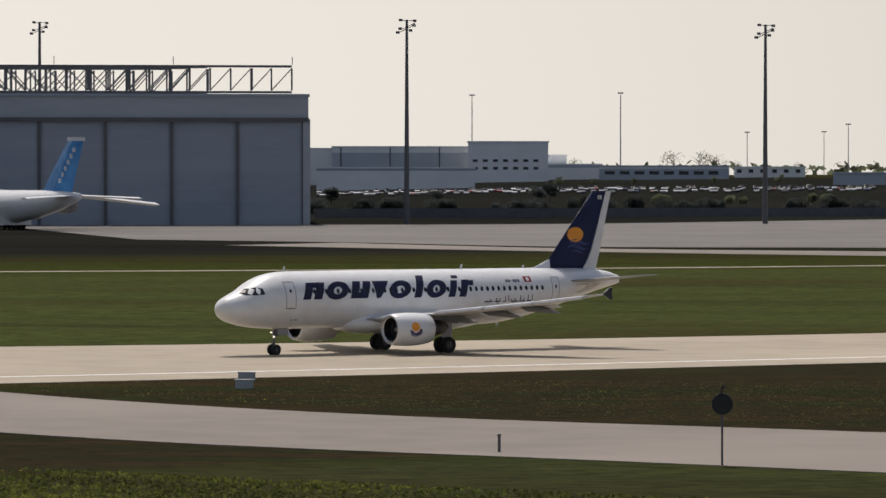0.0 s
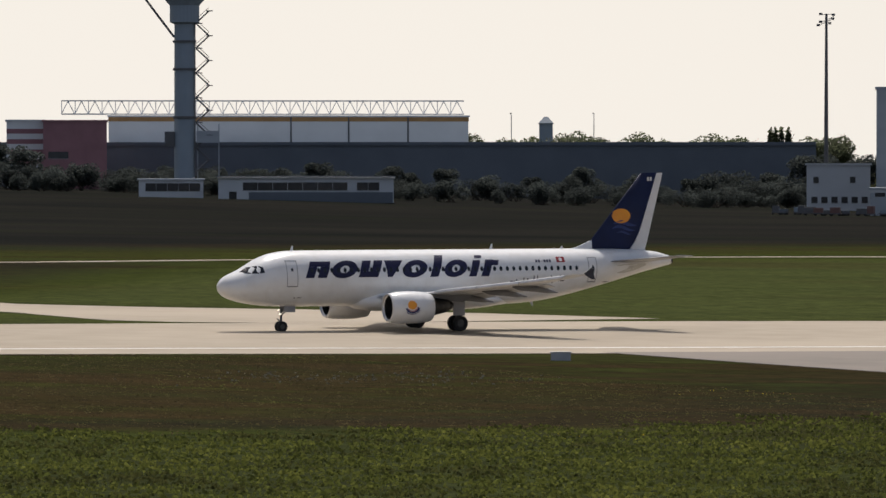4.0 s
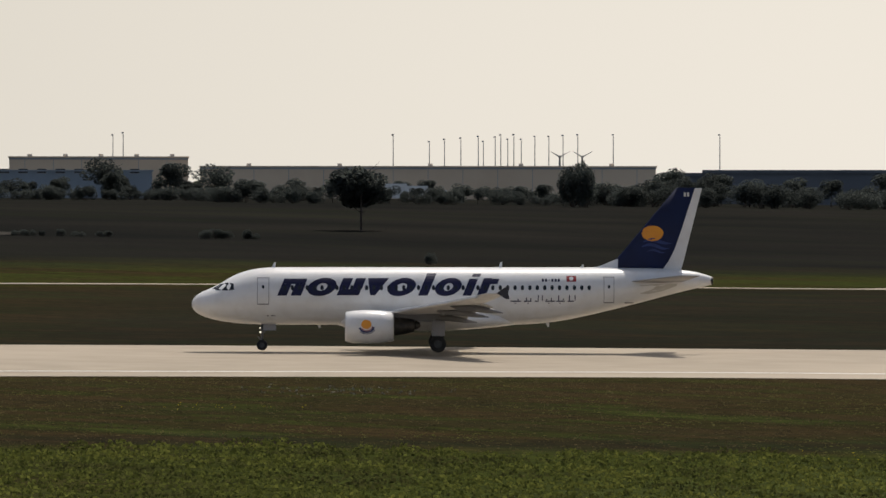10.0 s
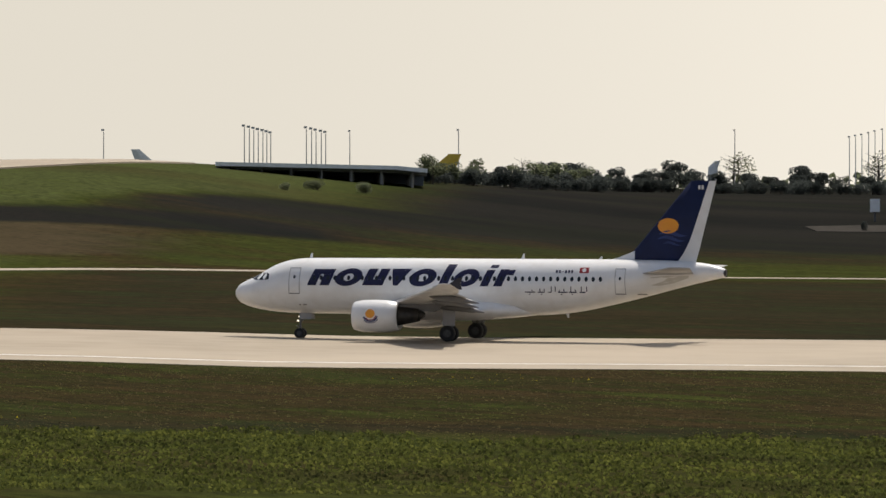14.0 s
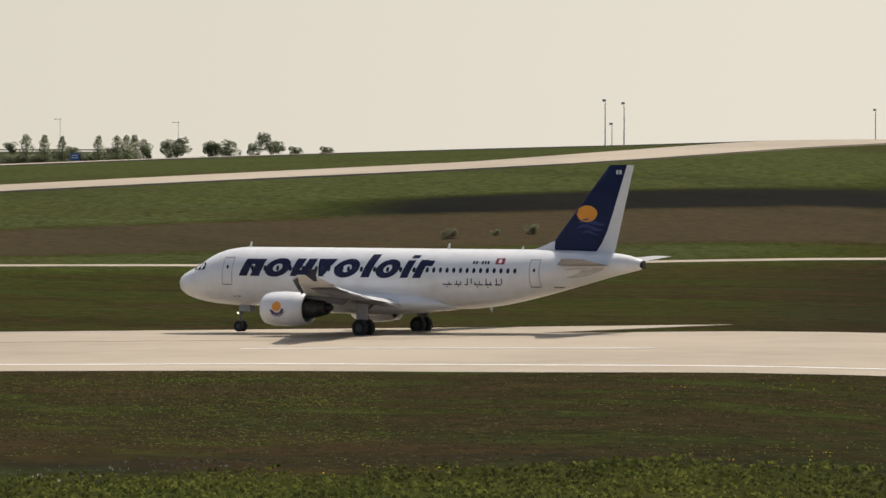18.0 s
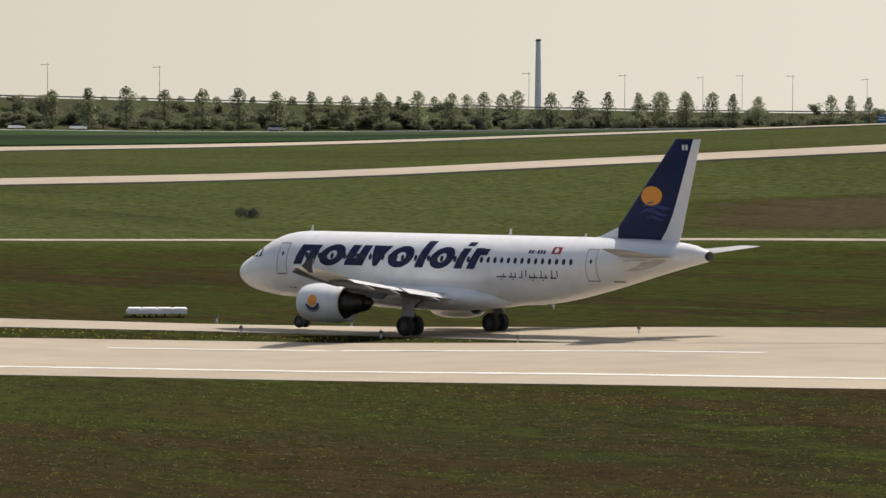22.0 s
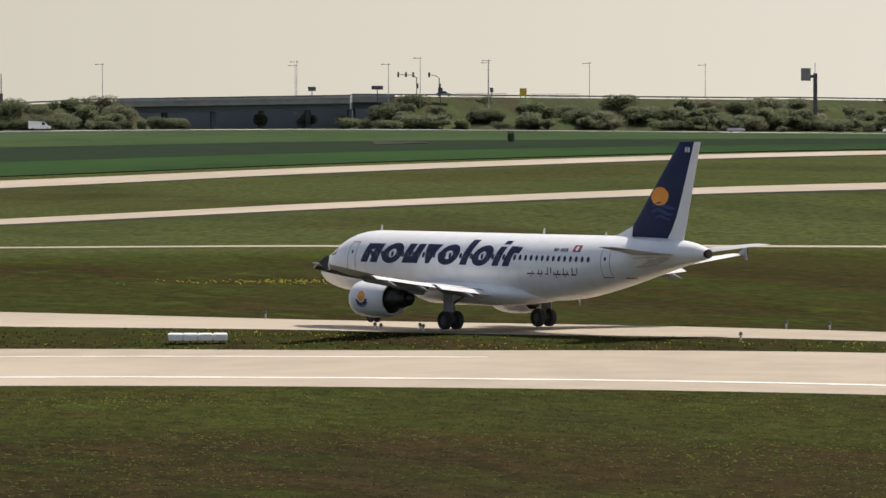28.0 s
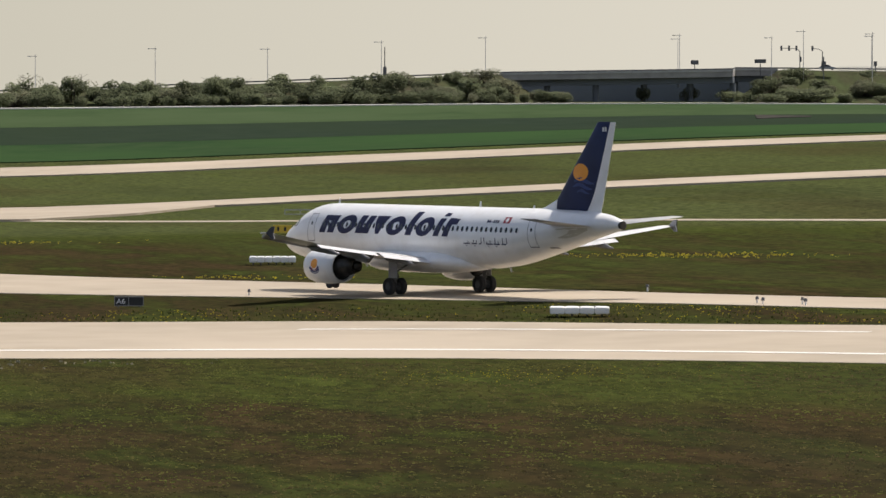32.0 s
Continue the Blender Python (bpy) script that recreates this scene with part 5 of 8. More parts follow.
# the high-winged freighter parked before the hangar
def build_freighter():
    fx, fy = -100.1, 1115.5
    top = holder("freighter", pose(fx, fy, height(fx, fy) + 0.1, 0, 0, facing(fx, fy) + 123), "white high-winged cargo airplane with a blue fin, parked", "airplane")
    blue = material("freighter_blue", (0.07, 0.3, 0.62), 0.4, second=(0.04, 0.2, 0.5), scale=0.3)
    bm = bmesh.new()
    prof = [(36, 4.6, 0.5), (34, 4.4, 2.0), (30, 4.6, 3.3), (24, 4.8, 3.9), (-2, 4.9, 3.9), (-14, 5.6, 3.2), (-24, 6.6, 2.1), (-31, 7.4, 0.8)]
    loft(bm, [[Vector((x, r * 0.95 * math.cos(a), z + r * math.sin(a))) for a in (6.2832 * i / 20 for i in range(20))] for x, z, r in prof])
    bmesh.ops.recalc_face_normals(bm, faces=bm.faces[:])
    part("fuselage", bm, WHITE, top, smooth=True)
    bm = bmesh.new()
    box(bm, -3, 26, 3.6, 3.72, 3.4, 3.75)
    box(bm, -3, 26, -3.72, -3.6, 3.4, 3.75)
    part("cheat_line", bm, blue, top)
    bm = bmesh.new()
    loft(bm, [[Vector((x, w, z)) for x, w in ((le, 0.0), (le - (le - te) * 0.4, 0.5), (te, 0.0), (le - (le - te) * 0.4, -0.5))] for z, le, te in ((8.0, -16, -28), (19.6, -26.5, -32.6))])
    bmesh.ops.recalc_face_normals(bm, faces=bm.faces[:])
    fin = part("fin", bm, blue, top, "bright blue fin")
    for i in range(6):
        part("lettering_bar", boxes((-24.4 - i * 1.1, -23.7 - i * 1.1, -0.62, 0.62, 10.4 + i * 1.35, 11.4 + i * 1.35)), WHITE, fin)
    part("fin_cap", boxes((-32.9, -26.6, -0.2, 0.2, 19.6, 20.4)), WHITE, fin)
    for side in (1, -1):
        bm = bmesh.new()
        loft(bm, [[Vector((x, side * y, z + dz)) for x, dz in ((le, 0), ((le + te) / 2, 0.55), (te, 0), ((le + te) / 2, -0.35))] for y, le, te, z in ((2.5, 14, 1, 8.4), (18, 5, -3.5, 7.6), (36, -6, -10, 5.4))])
        bmesh.ops.recalc_face_normals(bm, faces=bm.faces[:])
        part("wing", bm, WHITE, top)
        for y, x in ((11.5, 12.5), (21, 7)):
            bm = bmesh.new()
            loft(bm, [[Vector((x + dx, side * y + r * math.cos(a), 4.9 + r * math.sin(a))) for a in (6.2832 * i / 16 for i in range(16))] for dx, r in ((1.5, 1.4), (0.5, 1.6), (-2.5, 1.5), (-5, 0.9))])
            part("engine", bm, GREY, top, smooth=True)
            part("pylon", boxes((x - 4, x, side * y - 0.3, side * y + 0.3, 6.1, 7.9)), WHITE, top)
        bm = bmesh.new()
        loft(bm, [[Vector((x, side * y, z + dz)) for x, dz in ((le, 0), ((le + te) / 2, 0.3), (te, 0), ((le + te) / 2, -0.2))] for y, le, te, z in ((0.5, -23, -30, 7.6), (15, -30.5, -33.5, 7.0))])
        bmesh.ops.recalc_face_normals(bm, faces=bm.faces[:])
        part("tailplane", bm, WHITE, top)
        for i in range(5):
            ob = part("wheel", wheel_mesh(0.65, 0.6), BLACK, top)
            ob.location = (4 - i * 1.9, side * 3.3, 0.65)
    part("gear_fairing", boxes((-6, 6, -3.9, 3.9, 1.0, 2.6)), WHITE, top)
    return top


build_freighter()



# ground service carts in a row before the workshop
def service_cart(x, y, turn, w, h, mat, lab):
    t = holder("service_cart", pose(x, y, height(x, y), 0, 0, turn), lab, "cart", "service carts")
    part("bed", boxes((-w / 2, w / 2, -0.9, 0.9, 0.45, 0.7)), STEEL, t)
    part("load", boxes((-w / 2 + 0.15, w / 2 - 0.3, -0.8, 0.8, 0.704, h)), mat, t)
    part("draw_bar", boxes((w / 2, w / 2 + 0.9, -0.05, 0.05, 0.45, 0.53)), STEEL, t)
    for px in (-w / 2 + 0.5, w / 2 - 0.5):
        for sy in (-0.8, 0.8):
            k = part("wheel", wheel_mesh(0.28, 0.16, 10), BLACK, t)
            k.location = (px, sy, 0.28)


RUST = material("faded_red_paint", (0.17, 0.08, 0.065), 0.6, second=(0.13, 0.065, 0.055), scale=1.5)
rc = random.Random(61)
for i in range(26):
    u = i / 25
    cx, cy = -181 + 62 * u + rc.uniform(-1, 1), 1150 - 42 * u + rc.uniform(-6, 6)
    k = rc.randrange(4)
    service_cart(cx, cy, rc.choice((0, 8, 90, 172)), rc.uniform(1.6, 3.6), rc.uniform(1.2, 2.6), (CLADBLUE, RUST, STEEL, CLADDARK)[k], ("blue-grey", "faded red", "dark", "slate grey")[k] + " ground service cart parked beside the workshop")

# far halls beyond the car park
# haze is put into these paler copies of the blue and white cladding
FARBLUE = material("hazed_blue_cladding", (0.46, 0.5, 0.54), 0.6, second=(0.4, 0.44, 0.48), scale=0.1)
FARWHITE = material("hazed_white_cladding", (0.82, 0.82, 0.8), 0.6, second=(0.76, 0.76, 0.74), scale=0.1)


def far_hall(name, x, y, w, top_z, d, mat, label, **more):
    return facade_hall(name, x, y, w, top_z - height(x, y) - 0.5, d, mat, label, **more)


far_hall("far_hall", -12.9, 1990.9, 66.99, 24.65, 60, FARBLUE, "distant blue-grey hall with a pale roof", roof_mat=FARWHITE, seams=[-30, -10, 10, 28], band=(2.2, FARWHITE), windows=[(-30 + 6 * i, -26 + 6 * i, 2.5, 5.0) for i in range(10)])
far_hall("far_hall", -51.5, 2020.3, 10.25, 24.11, 40, FARWHITE, "distant pale grey hall block")
far_hall("far_office", 24.3, 1940.8, 31.74, 26.36, 40, FARWHITE, "distant off-white office block", windows=[(-14 + 4 * i, -12 + 4 * i, z, z + 1.0) for i in range(7) for z in (5, 8)])
far_hall("far_hall", 51.7, 2040.3, 25.88, 17.72, 40, FARWHITE, "distant low white hall", band=(1.2, FARBLUE))
far_hall("far_hall", 46.8, 2080.4, 8.64, 21.67, 20, FARWHITE, "distant small white hall block")
far_hall("far_hall", 88.2, 1988.9, 52.76, 16.92, 40, FARBLUE, "distant low blue-grey hall", band=(1.0, FARWHITE), windows=[(-24 + 6 * i, -20 + 6 * i, 2, 3.4) for i in range(8)])
far_hall("far_hall", 137.7, 2086.3, 30.15, 16.71, 40, FARWHITE, "distant low pale hall", windows=[(-14 + 5 * i, -12 + 5 * i, 2, 3.4) for i in range(6)])
far_hall("far_hall", 149.2, 1734.3, 26.00, 13.93, 30, FARBLUE, "distant grey shed at the field edge")
far_hall("far_hall", -18.2, 1740.9, 56.00, 15.63, 25, FARWHITE, "distant long low pale hall", band=(0.8, FARBLUE))


def parked_car(x, y, turn, mat, group="parked cars", label="small parked car in a distant row"):
    top = holder("car", pose(x, y, height(x, y) + 0.02, 0, 0, turn), label, "car", group)
    bm = bmesh.new()
    loft(bm, [[Vector((px, sy, pz)) for px, pz in ((-2.1, 0.35), (2.1, 0.35), (2.15, 0.7), (1.1, 0.92), (-1.9, 0.95), (-2.15, 0.75))] for sy in (-0.85, 0.85)])
    part("body", bm, mat, top)
    bm = bmesh.new()
    loft(bm, [[Vector((px, sy * k, pz)) for px, pz, k in ((-1.8, 0.93, 1), (1.0, 0.9, 1), (0.35, 1.42, 0.82), (-1.3, 1.45, 0.82))] for sy in (-0.8, 0.8)])
    part("cabin", bm, GLASSDARK, top)
    for px in (-1.3, 1.3):
        for sy in (-0.75, 0.75):
            w = part("wheel", wheel_mesh(0.32, 0.2, 10), BLACK, top)
            w.location = (px, sy, 0.32)
    return top


CARMATS = [material("car_paint", c, 0.3, second=tuple(v * 0.85 for v in c), scale=1.0, coat=0.5) for c in ((0.8, 0.8, 0.8), (0.05, 0.05, 0.06), (0.3, 0.31, 0.33), (0.5, 0.5, 0.5), (0.02, 0.05, 0.15), (0.3, 0.03, 0.03))]
LOT = [parked_car(0, 0, 0, m) for m in CARMATS]
rnd = random.Random(5)
first = set()
for i in range(170):
    k = rnd.choice((0, 0, 0, 1, 2, 3, 3, 4, 5))
    u = i / 169
    x, y = (-43.3, 1600.4)
    x1, y1 = (141.9, 1594.4)
    px, py = x + (x1 - x) * u + rnd.uniform(-0.5, 0.5), y + (y1 - y) * u + rnd.choice((0, 14, 30, 46, 62))
    m = pose(px, py, height(px, py) + 0.02, 0, 0, rnd.choice((84, 92, 270)))
    if k not in first:
        first.add(k)
        LOT[k].matrix_basis = m
    else:
        copy_thing(LOT[k], m)



# hedge and scrub between apron and car park
belt(DARK_BUSHES, [(-36.3, 1340.5), (16.3, 1340.9), (69.7, 1339.0), (128.8, 1334.4)], 5, 3.0, 5.5, 3)
belt(GREEN_BUSHES, [(63.7, 1439.5), (99.8, 1437.3), (138.9, 1433.9)], 9, 2.5, 4.0, 4)
belt(DARK_TREES, [(-38.8, 1460.5), (34.9, 1470.5)], 16, 4.0, 7.0, 6)
belt(GREEN_TREES, [(41.8, 1740.4), (102.8, 1757.8), (168.9, 1732.4)], 18, 3.0, 5.0, 7)
for x, y, h in ((104.1, 2238.4, 13), (115.9, 2237.8, 13), (124.8, 2257.4, 12), (61.3, 2340.1, 10), (137.9, 2336.7, 8), (168.9, 2334.7, 7)):
    plant(BARE_TREES, x, y, h, x)


def long_wall(name, pts, h, mat, label, category, seg=12.0):
    """A low fence or barrier of panels between posts along a plan line."""
    top = holder(name, pose(0, 0, 0), label, category)
    c = curve_through(pts, seg)
    for a, b in zip(c, c[1:]):
        bm = bmesh.new()
        za, zb = height(*a), height(*b)
        d = Vector((b[1] - a[1], a[0] - b[0], 0)).normalized() * 0.08
        v = [bm.verts.new(Vector((p[0], p[1], z)) + d * s) for s in (1, -1) for p, z in ((a, za - 0.2), (b, zb - 0.2), (b, zb + h), (a, za + h))]
        for f in ((0, 1, 2, 3), (7, 6, 5, 4), (3, 2, 6, 7), (0, 3, 7, 4), (1, 5, 6, 2)):
            bm.faces.new([v[i] for i in f])
        part("panel", bm, mat, top)
        bm = bmesh.new()
        rod(bm, (a[0], a[1], za - 0.2), (a[0], a[1], za + h + 0.2), 0.12, n=5)
        part("post", bm, STEEL, top)
    return top


long_wall("car_park_fence", [(-34.7, 1280.5), (44.6, 1280.1), (122.8, 1274.7)], 2.4, STEEL, "dark fence along the apron edge", "fence", 14)


# ---- tower, white hall and the long dark hall ----
def build_tower():
    x, y = -358.0, 1249.7
    top = holder("radar_tower", pose(x, y, height(x, y), 0, 0, facing(x, y)), "tall blue-grey round tower with an outside stair", "tower")
    z0 = 0.0
    h = 62.0
    bm = bmesh.new()
    rod(bm, (0, 0, -0.5), (0, 0, 46), 2.85, 2.75, 28)
    part("shaft", bm, CLADBLUE, top, smooth=False)
    for z in (20.5, 33.5, 41):
        bm = bmesh.new()
        rod(bm, (0, 0, z), (0, 0, z + 0.6), 3.2, 3.2, 24)
        part("collar", bm, STEEL, top)
    bm = bmesh.new()
    loft(bm, [[Vector((r * math.cos(6.2832 * i / 24), r * math.sin(6.2832 * i / 24), z)) for i in range(24)] for z, r in ((46, 2.8), (46.5, 4.0), (51, 4.0), (54, 6.5), (58, 6.8), (59, 5.5), (62, 5.0))])
    part("tower_head", bm, CLADBLUE, top)
    for k in (-1,):
        bm = bmesh.new()
        rod(bm, (-2.8, 0, 42.5), (-11.5, 0, 54), 0.35, n=6)
        part("strut", bm, STEEL, top)
    # zigzag stair with landings beside the shaft
    n = 13
    for i in range(n):
        za, zb = 6 + i * 3.35, 6 + (i + 1) * 3.35
        xa, xb = (3.0, 6.6) if i % 2 == 0 else (6.6, 3.0)
        bm = bmesh.new()
        rod(bm, (xa, -1.2, za), (xb, -1.2, zb), 0.22, n=5)
        rod(bm, (xa, -1.2, za + 1.0), (xb, -1.2, zb + 1.0), 0.07, n=4)
        part("stair_flight", bm, STEEL, top)
        part("landing", boxes((min(xb, 5.8), min(xb, 5.8) + 1.8, -1.8, 0.4, zb - 0.1, zb + 0.12)), STEEL, top)
    part("stair_post", boxes((2.7, 2.95, -1.4, -1.1, 0, 50)), STEEL, top)
    part("equipment_room", boxes((-5.4, -2.7, -1.5, 1.5, 13, 17)), STEEL, top)
    part("platform", boxes((3, 9.5, -2, 2, 14, 14.5)), CLADLIGHT, top)
    for px in (3.4, 9.1):
        part("platform_post", boxes((px, px + 0.3, -0.2, 0.2, 0, 19)), CLADLIGHT, top)
    part("platform_room", boxes((3.2, 9.3, -1.8, 1.8, 14.5, 17.2)), CLADLIGHT, top)
    return top


build_tower()


def build_white_hall():
    x, y = -386.9, 1469.9
    top = facade_hall("white_hall", x, y, 113.73, 23.0, 60, FARWHITE, "large white hall with an orange eave and a roof truss", seams=[0.72, 18.96, 37.73], band=(1.4, ORANGEBAND))
    w, h = 113.73, 23.0 + 1.0
    t0, t1 = -w / 2 - 15, w / 2 - 1.4
    for nm, z in (("upper_chord", h + 4.4), ("lower_chord", h + 0.2)):
        part(nm, boxes((t0, t1, 2.0, 2.5, z, z + 0.4)), CLADWHITE, top)
    n = 30
    for i in range(n):
        xa, xb = t0 + (t1 - t0) * i / n, t0 + (t1 - t0) * (i + 1) / n
        bm = bmesh.new()
        rod(bm, (xa, 2.2, h + 0.4), ((xa + xb) / 2, 2.2, h + 4.5), 0.16, n=5)
        rod(bm, ((xa + xb) / 2, 2.2, h + 4.5), (xb, 2.2, h + 0.4), 0.16, n=5)
        part("truss_brace", bm, FARWHITE, top)
        part("truss_post", boxes((xa, xa + 0.25, 2.1, 2.4, h + 0.5, h + 4.4)), FARWHITE, top)


build_white_hall()
facade_hall("striped_hall", -445.1, 1380.0, 11.26, 20.0, 30, FARWHITE, "hall clad in red and white stripes", eye=(0, 0))
st = facade_hall("red_hall", -427.9, 1374.9, 18.97, 20.0, 30, CLADRED, "dark red clad hall block", windows=[(-8, -2, 9, 11)])
striped = [o for o in scene.objects if o.name == "striped_hall"][0]
for i in range(5):
    part("red_stripe", boxes((-5.6, 5.6, -0.09, -0.005, 4.4 + i * 3.1, 5.8 + i * 3.1)), CLADRED, striped)

# long low office in front of the trees
office = facade_hall("long_office", -305.8, 1179.0, 44.42, 5.59, 14, CLADWHITE, "long white two-storey office with dark window bands", windows=[(-16 + 3.8 * i, -12.3 + 3.8 * i, 2.7, 4.7) for i in range(7)] + [(12.9, 15.7, 2.7, 4.7), (15.8, 18.6, 2.7, 4.7), (-19.5, -17.6, 0.4, 2.4)])
# dark plate set just proud of the front wall
part("lower_storey", boxes((-14.5, 22.0, -0.11, -0.01, 0.0, 2.75)), CLADDARK, office, "dark plate across the lower storey")
part("roof_canopy", boxes((-22.8, 22.8, -1.2, 0.0, 6.62, 6.9)), CLADDARK, office)
facade_hall("office_wing", -340.7, 1176.7, 16.43, 4.32, 12, CLADWHITE, "white office wing with a dark window band", windows=[(-6.5 + 2.8 * i, -3.78 + 2.8 * i, 1.6, 3.6) for i in range(5)])
facade_hall("silo_house", -465.6, 2252.4, 6.49, 27, 6, CLADBLUE, "distant grey silo tower with a pointed cap")
bm = bmesh.new()
loft(bm, [[Vector((k * 3.3, 3 + k2 * 3.3, z)) for k, k2 in ((-f, -f), (f, -f), (f, f), (-f, f))] for z, f in ((27.9, 1.1), (31, 0.25))])
part("pointed_roof", bm, CLADBLUE, [o for o in scene.objects if o.name == "silo_house"][0])
belt(GREEN_TREES, [(-499.0, 2245.2), (-416.8, 2261.9), (-369.0, 2270.2), (-323.7, 2277.1), (-463.4, 2252.8)], 11, 20, 25, 8)
belt(BARE_TREES, [(-451.9, 2204.2), (-370.4, 2229.4)], 20, 21, 26, 9)
for x, y in ((-295.6, 1876.9), (-293.2, 1877.2), (-290.5, 1877.7), (-298.1, 1881.5)):
    plant(POPLARS, x, y, 24, x, wide=1.3)
belt(DARK_TREES, [(-302.2, 1469.2), (-250.4, 1478.9), (-198.3, 1436.4)], 12, 12, 16.5, 10)

# long dark hall: one front from the annex to its stepped end
DARK_TOP = 19.6
dark = holder("dark_hall", pose(0, 0, 0), "very long dark flat-roofed hall behind trees", "building")
pts = [(-217.9, 1463.9), (-242.6, 1460.0), (-361.7, 1435.1), (-452.5, 1430.1), (-535.6, 1401.1), (-633.0, 1359.9), (-668.8, 1342.7), (-743.5, 1302.8)]
c = curve_through(pts, 24)
for i, (a, b) in enumerate(zip(c, c[1:])):
    top_z = DARK_TOP - (0.9 if i == len(c) - 2 else 0.0)
    d = Vector((a[0] + b[0], a[1] + b[1], 0)).normalized() * 30
    bm = bmesh.new()
    loft(bm, [[Vector((p[0], p[1], z)), Vector((q[0], q[1], z)), Vector((q[0] + d.x, q[1] + d.y, z)), Vector((p[0] + d.x, p[1] + d.y, z))] for z in (min(height(*a), height(*b)) - 1, top_z) for p, q in ((a, b),)])
    part("wall_bay", bm, CLADDARK, dark)
    e = Vector((b[0] - a[0], b[1] - a[1], 0))
    bm = bmesh.new()
    loft(bm, [[Vector((a[0], a[1], z)) - d * 0.02, Vector((b[0], b[1], z)) - d * 0.02, Vector((b[0], b[1], z)), Vector((a[0], a[1], z))] for z in (top_z - 0.8, top_z + 0.25)])
    part("roof_edge", bm, CLADDARK, dark)
facade_hall("roof_block", -693.0, 1397.6, 32.67, 23.40 - height(-693.0, 1397.6) - 0.5, 18, CLADLIGHT, "grey flat block behind the long dark hall", windows=[(-14 + 4 * i, -12 + 4 * i, 8, 9.5) for i in range(7)])

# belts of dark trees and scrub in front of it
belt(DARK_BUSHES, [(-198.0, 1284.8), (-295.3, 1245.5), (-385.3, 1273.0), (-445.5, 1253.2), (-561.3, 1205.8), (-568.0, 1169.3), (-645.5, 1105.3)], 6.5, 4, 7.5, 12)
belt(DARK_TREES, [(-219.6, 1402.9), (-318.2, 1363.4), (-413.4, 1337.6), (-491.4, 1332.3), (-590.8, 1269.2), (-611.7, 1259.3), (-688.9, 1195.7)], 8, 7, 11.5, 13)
for x, y, h in ((-575.7, 1276.2, 15.5), (-476.6, 1316.4, 15), (-423.6, 1313.4, 13), (-482.9, 1314.1, 15.0), (-557.0, 1229.7, 14), (-445.9, 1348.2, 14)):
    plant(DARK_TREES, x, y, h, x)
plant(BARE_TREES, -446.5, 1348.0, 15, 2)
belt(DARK_TREES, [(-664.0, 1152.4), (-677.9, 1109.2), (-703.4, 1081.3), (-733.5, 1061.2)], 6, 4.5, 6.5, 14)
plant(DARK_BUSHES, -632.6, 1066.5, 13.0, 5, wide=0.62)
plant(DARK_BUSHES, -635.8, 1066.9, 12.0, 8, wide=0.62)
plant([make_tree("dark_tree", 15, 10, 8.8, LEAF_DARK, "lone dark broad-crowned tree in the field", 0.22, 2600, leaf=0.034)], -493.4, 750.3, 13.31, 77, wide=1.0)
plant(DARK_BUSHES, -369.6, 580.3, 2.0, 3, wide=0.6)

# low thicket that closes the gaps in the belts
belt(DARK_BUSHES, [(-205.6, 1334.2), (-309.1, 1303.9), (-394.0, 1301.7), (-458.9, 1290.8), (-573.9, 1233.0), (-585.5, 1205.3), (-670.7, 1148.5)], 6.2, 5.5, 9.0, 17, 8)
belt(DARK_BUSHES, [(-649.0, 1126.4), (-692.5, 1064.6), (-722.1, 1044.7), (-788.2, 1108.3), (-830.2, 1058.2), (-855.4, 1005.3), (-855.7, 951.9), (-798.5, 827.6)], 6.2, 3.4, 5.0, 18, 8)

# white and yellow fins of parked aircraft behind
def tail_fin(x, y, z, h, mat, lab, flip=1):
    top = holder("parked_aircraft_tail", pose(x, y, 0, 0, 0, facing(x, y)), lab, "airplane tail")
    bm = bmesh.new()
    loft(bm, [[Vector((flip * a, w, zz)) for a, w in ((le, 0), ((le + te) / 2, 0.3), (te, 0), ((le + te) / 2, -0.3))] for zz, le, te in ((height(x, y), -h * 0.75, h * 0.2), (z - h * 0.55, -h * 0.62, h * 0.22), (z, 0.0, h * 0.42))])
    bmesh.ops.recalc_face_normals(bm, faces=bm.faces[:])
    part("fin", bm, mat, top)
    bm = bmesh.new()
    loft(bm, [[Vector((flip * a, w, zz)) for a, w in ((te - 0.12 * h, 0.2), (te, 0.03), (te, -0.03), (te - 0.12 * h, -0.2))] for zz, te in ((z - h * 0.55, h * 0.24), (z, h * 0.44))])
    part("rudder", bm, mat, top)


for x, y, z, h, mat, lab in ((-686.7, 1663.9, 24.51, 9, YELLOW, "yellow fin of a distant parked aircraft"), (-705.2, 1677.8, 24.01, 9, BRIGHT, "white fin of a distant parked aircraft"), (-674.9, 1722.5, 22.70, 7, BRIGHT, "white fin of a distant parked aircraft"), (-663.3, 1727.0, 22.70, 7, BRIGHT, "white fin of a distant parked aircraft"), (-623.1, 1688.7, 23.48, 9, YELLOW, "yellow fin of a distant parked aircraft"), (-1036.4, 1084.4, 23.43, 9, YELLOW, "yellow fin of a distant parked aircraft"), (-1103.9, 1015.6, 24.77, 6, BRIGHT, "white fin of a distant parked aircraft with a grey rudder"), (-1104.6, 1292.2, 22.53, 4, BRIGHT, "white fin of a distant parked aircraft")):
    tail_fin(x, y, z, h, mat, lab, -1 if "grey" in lab else 1)


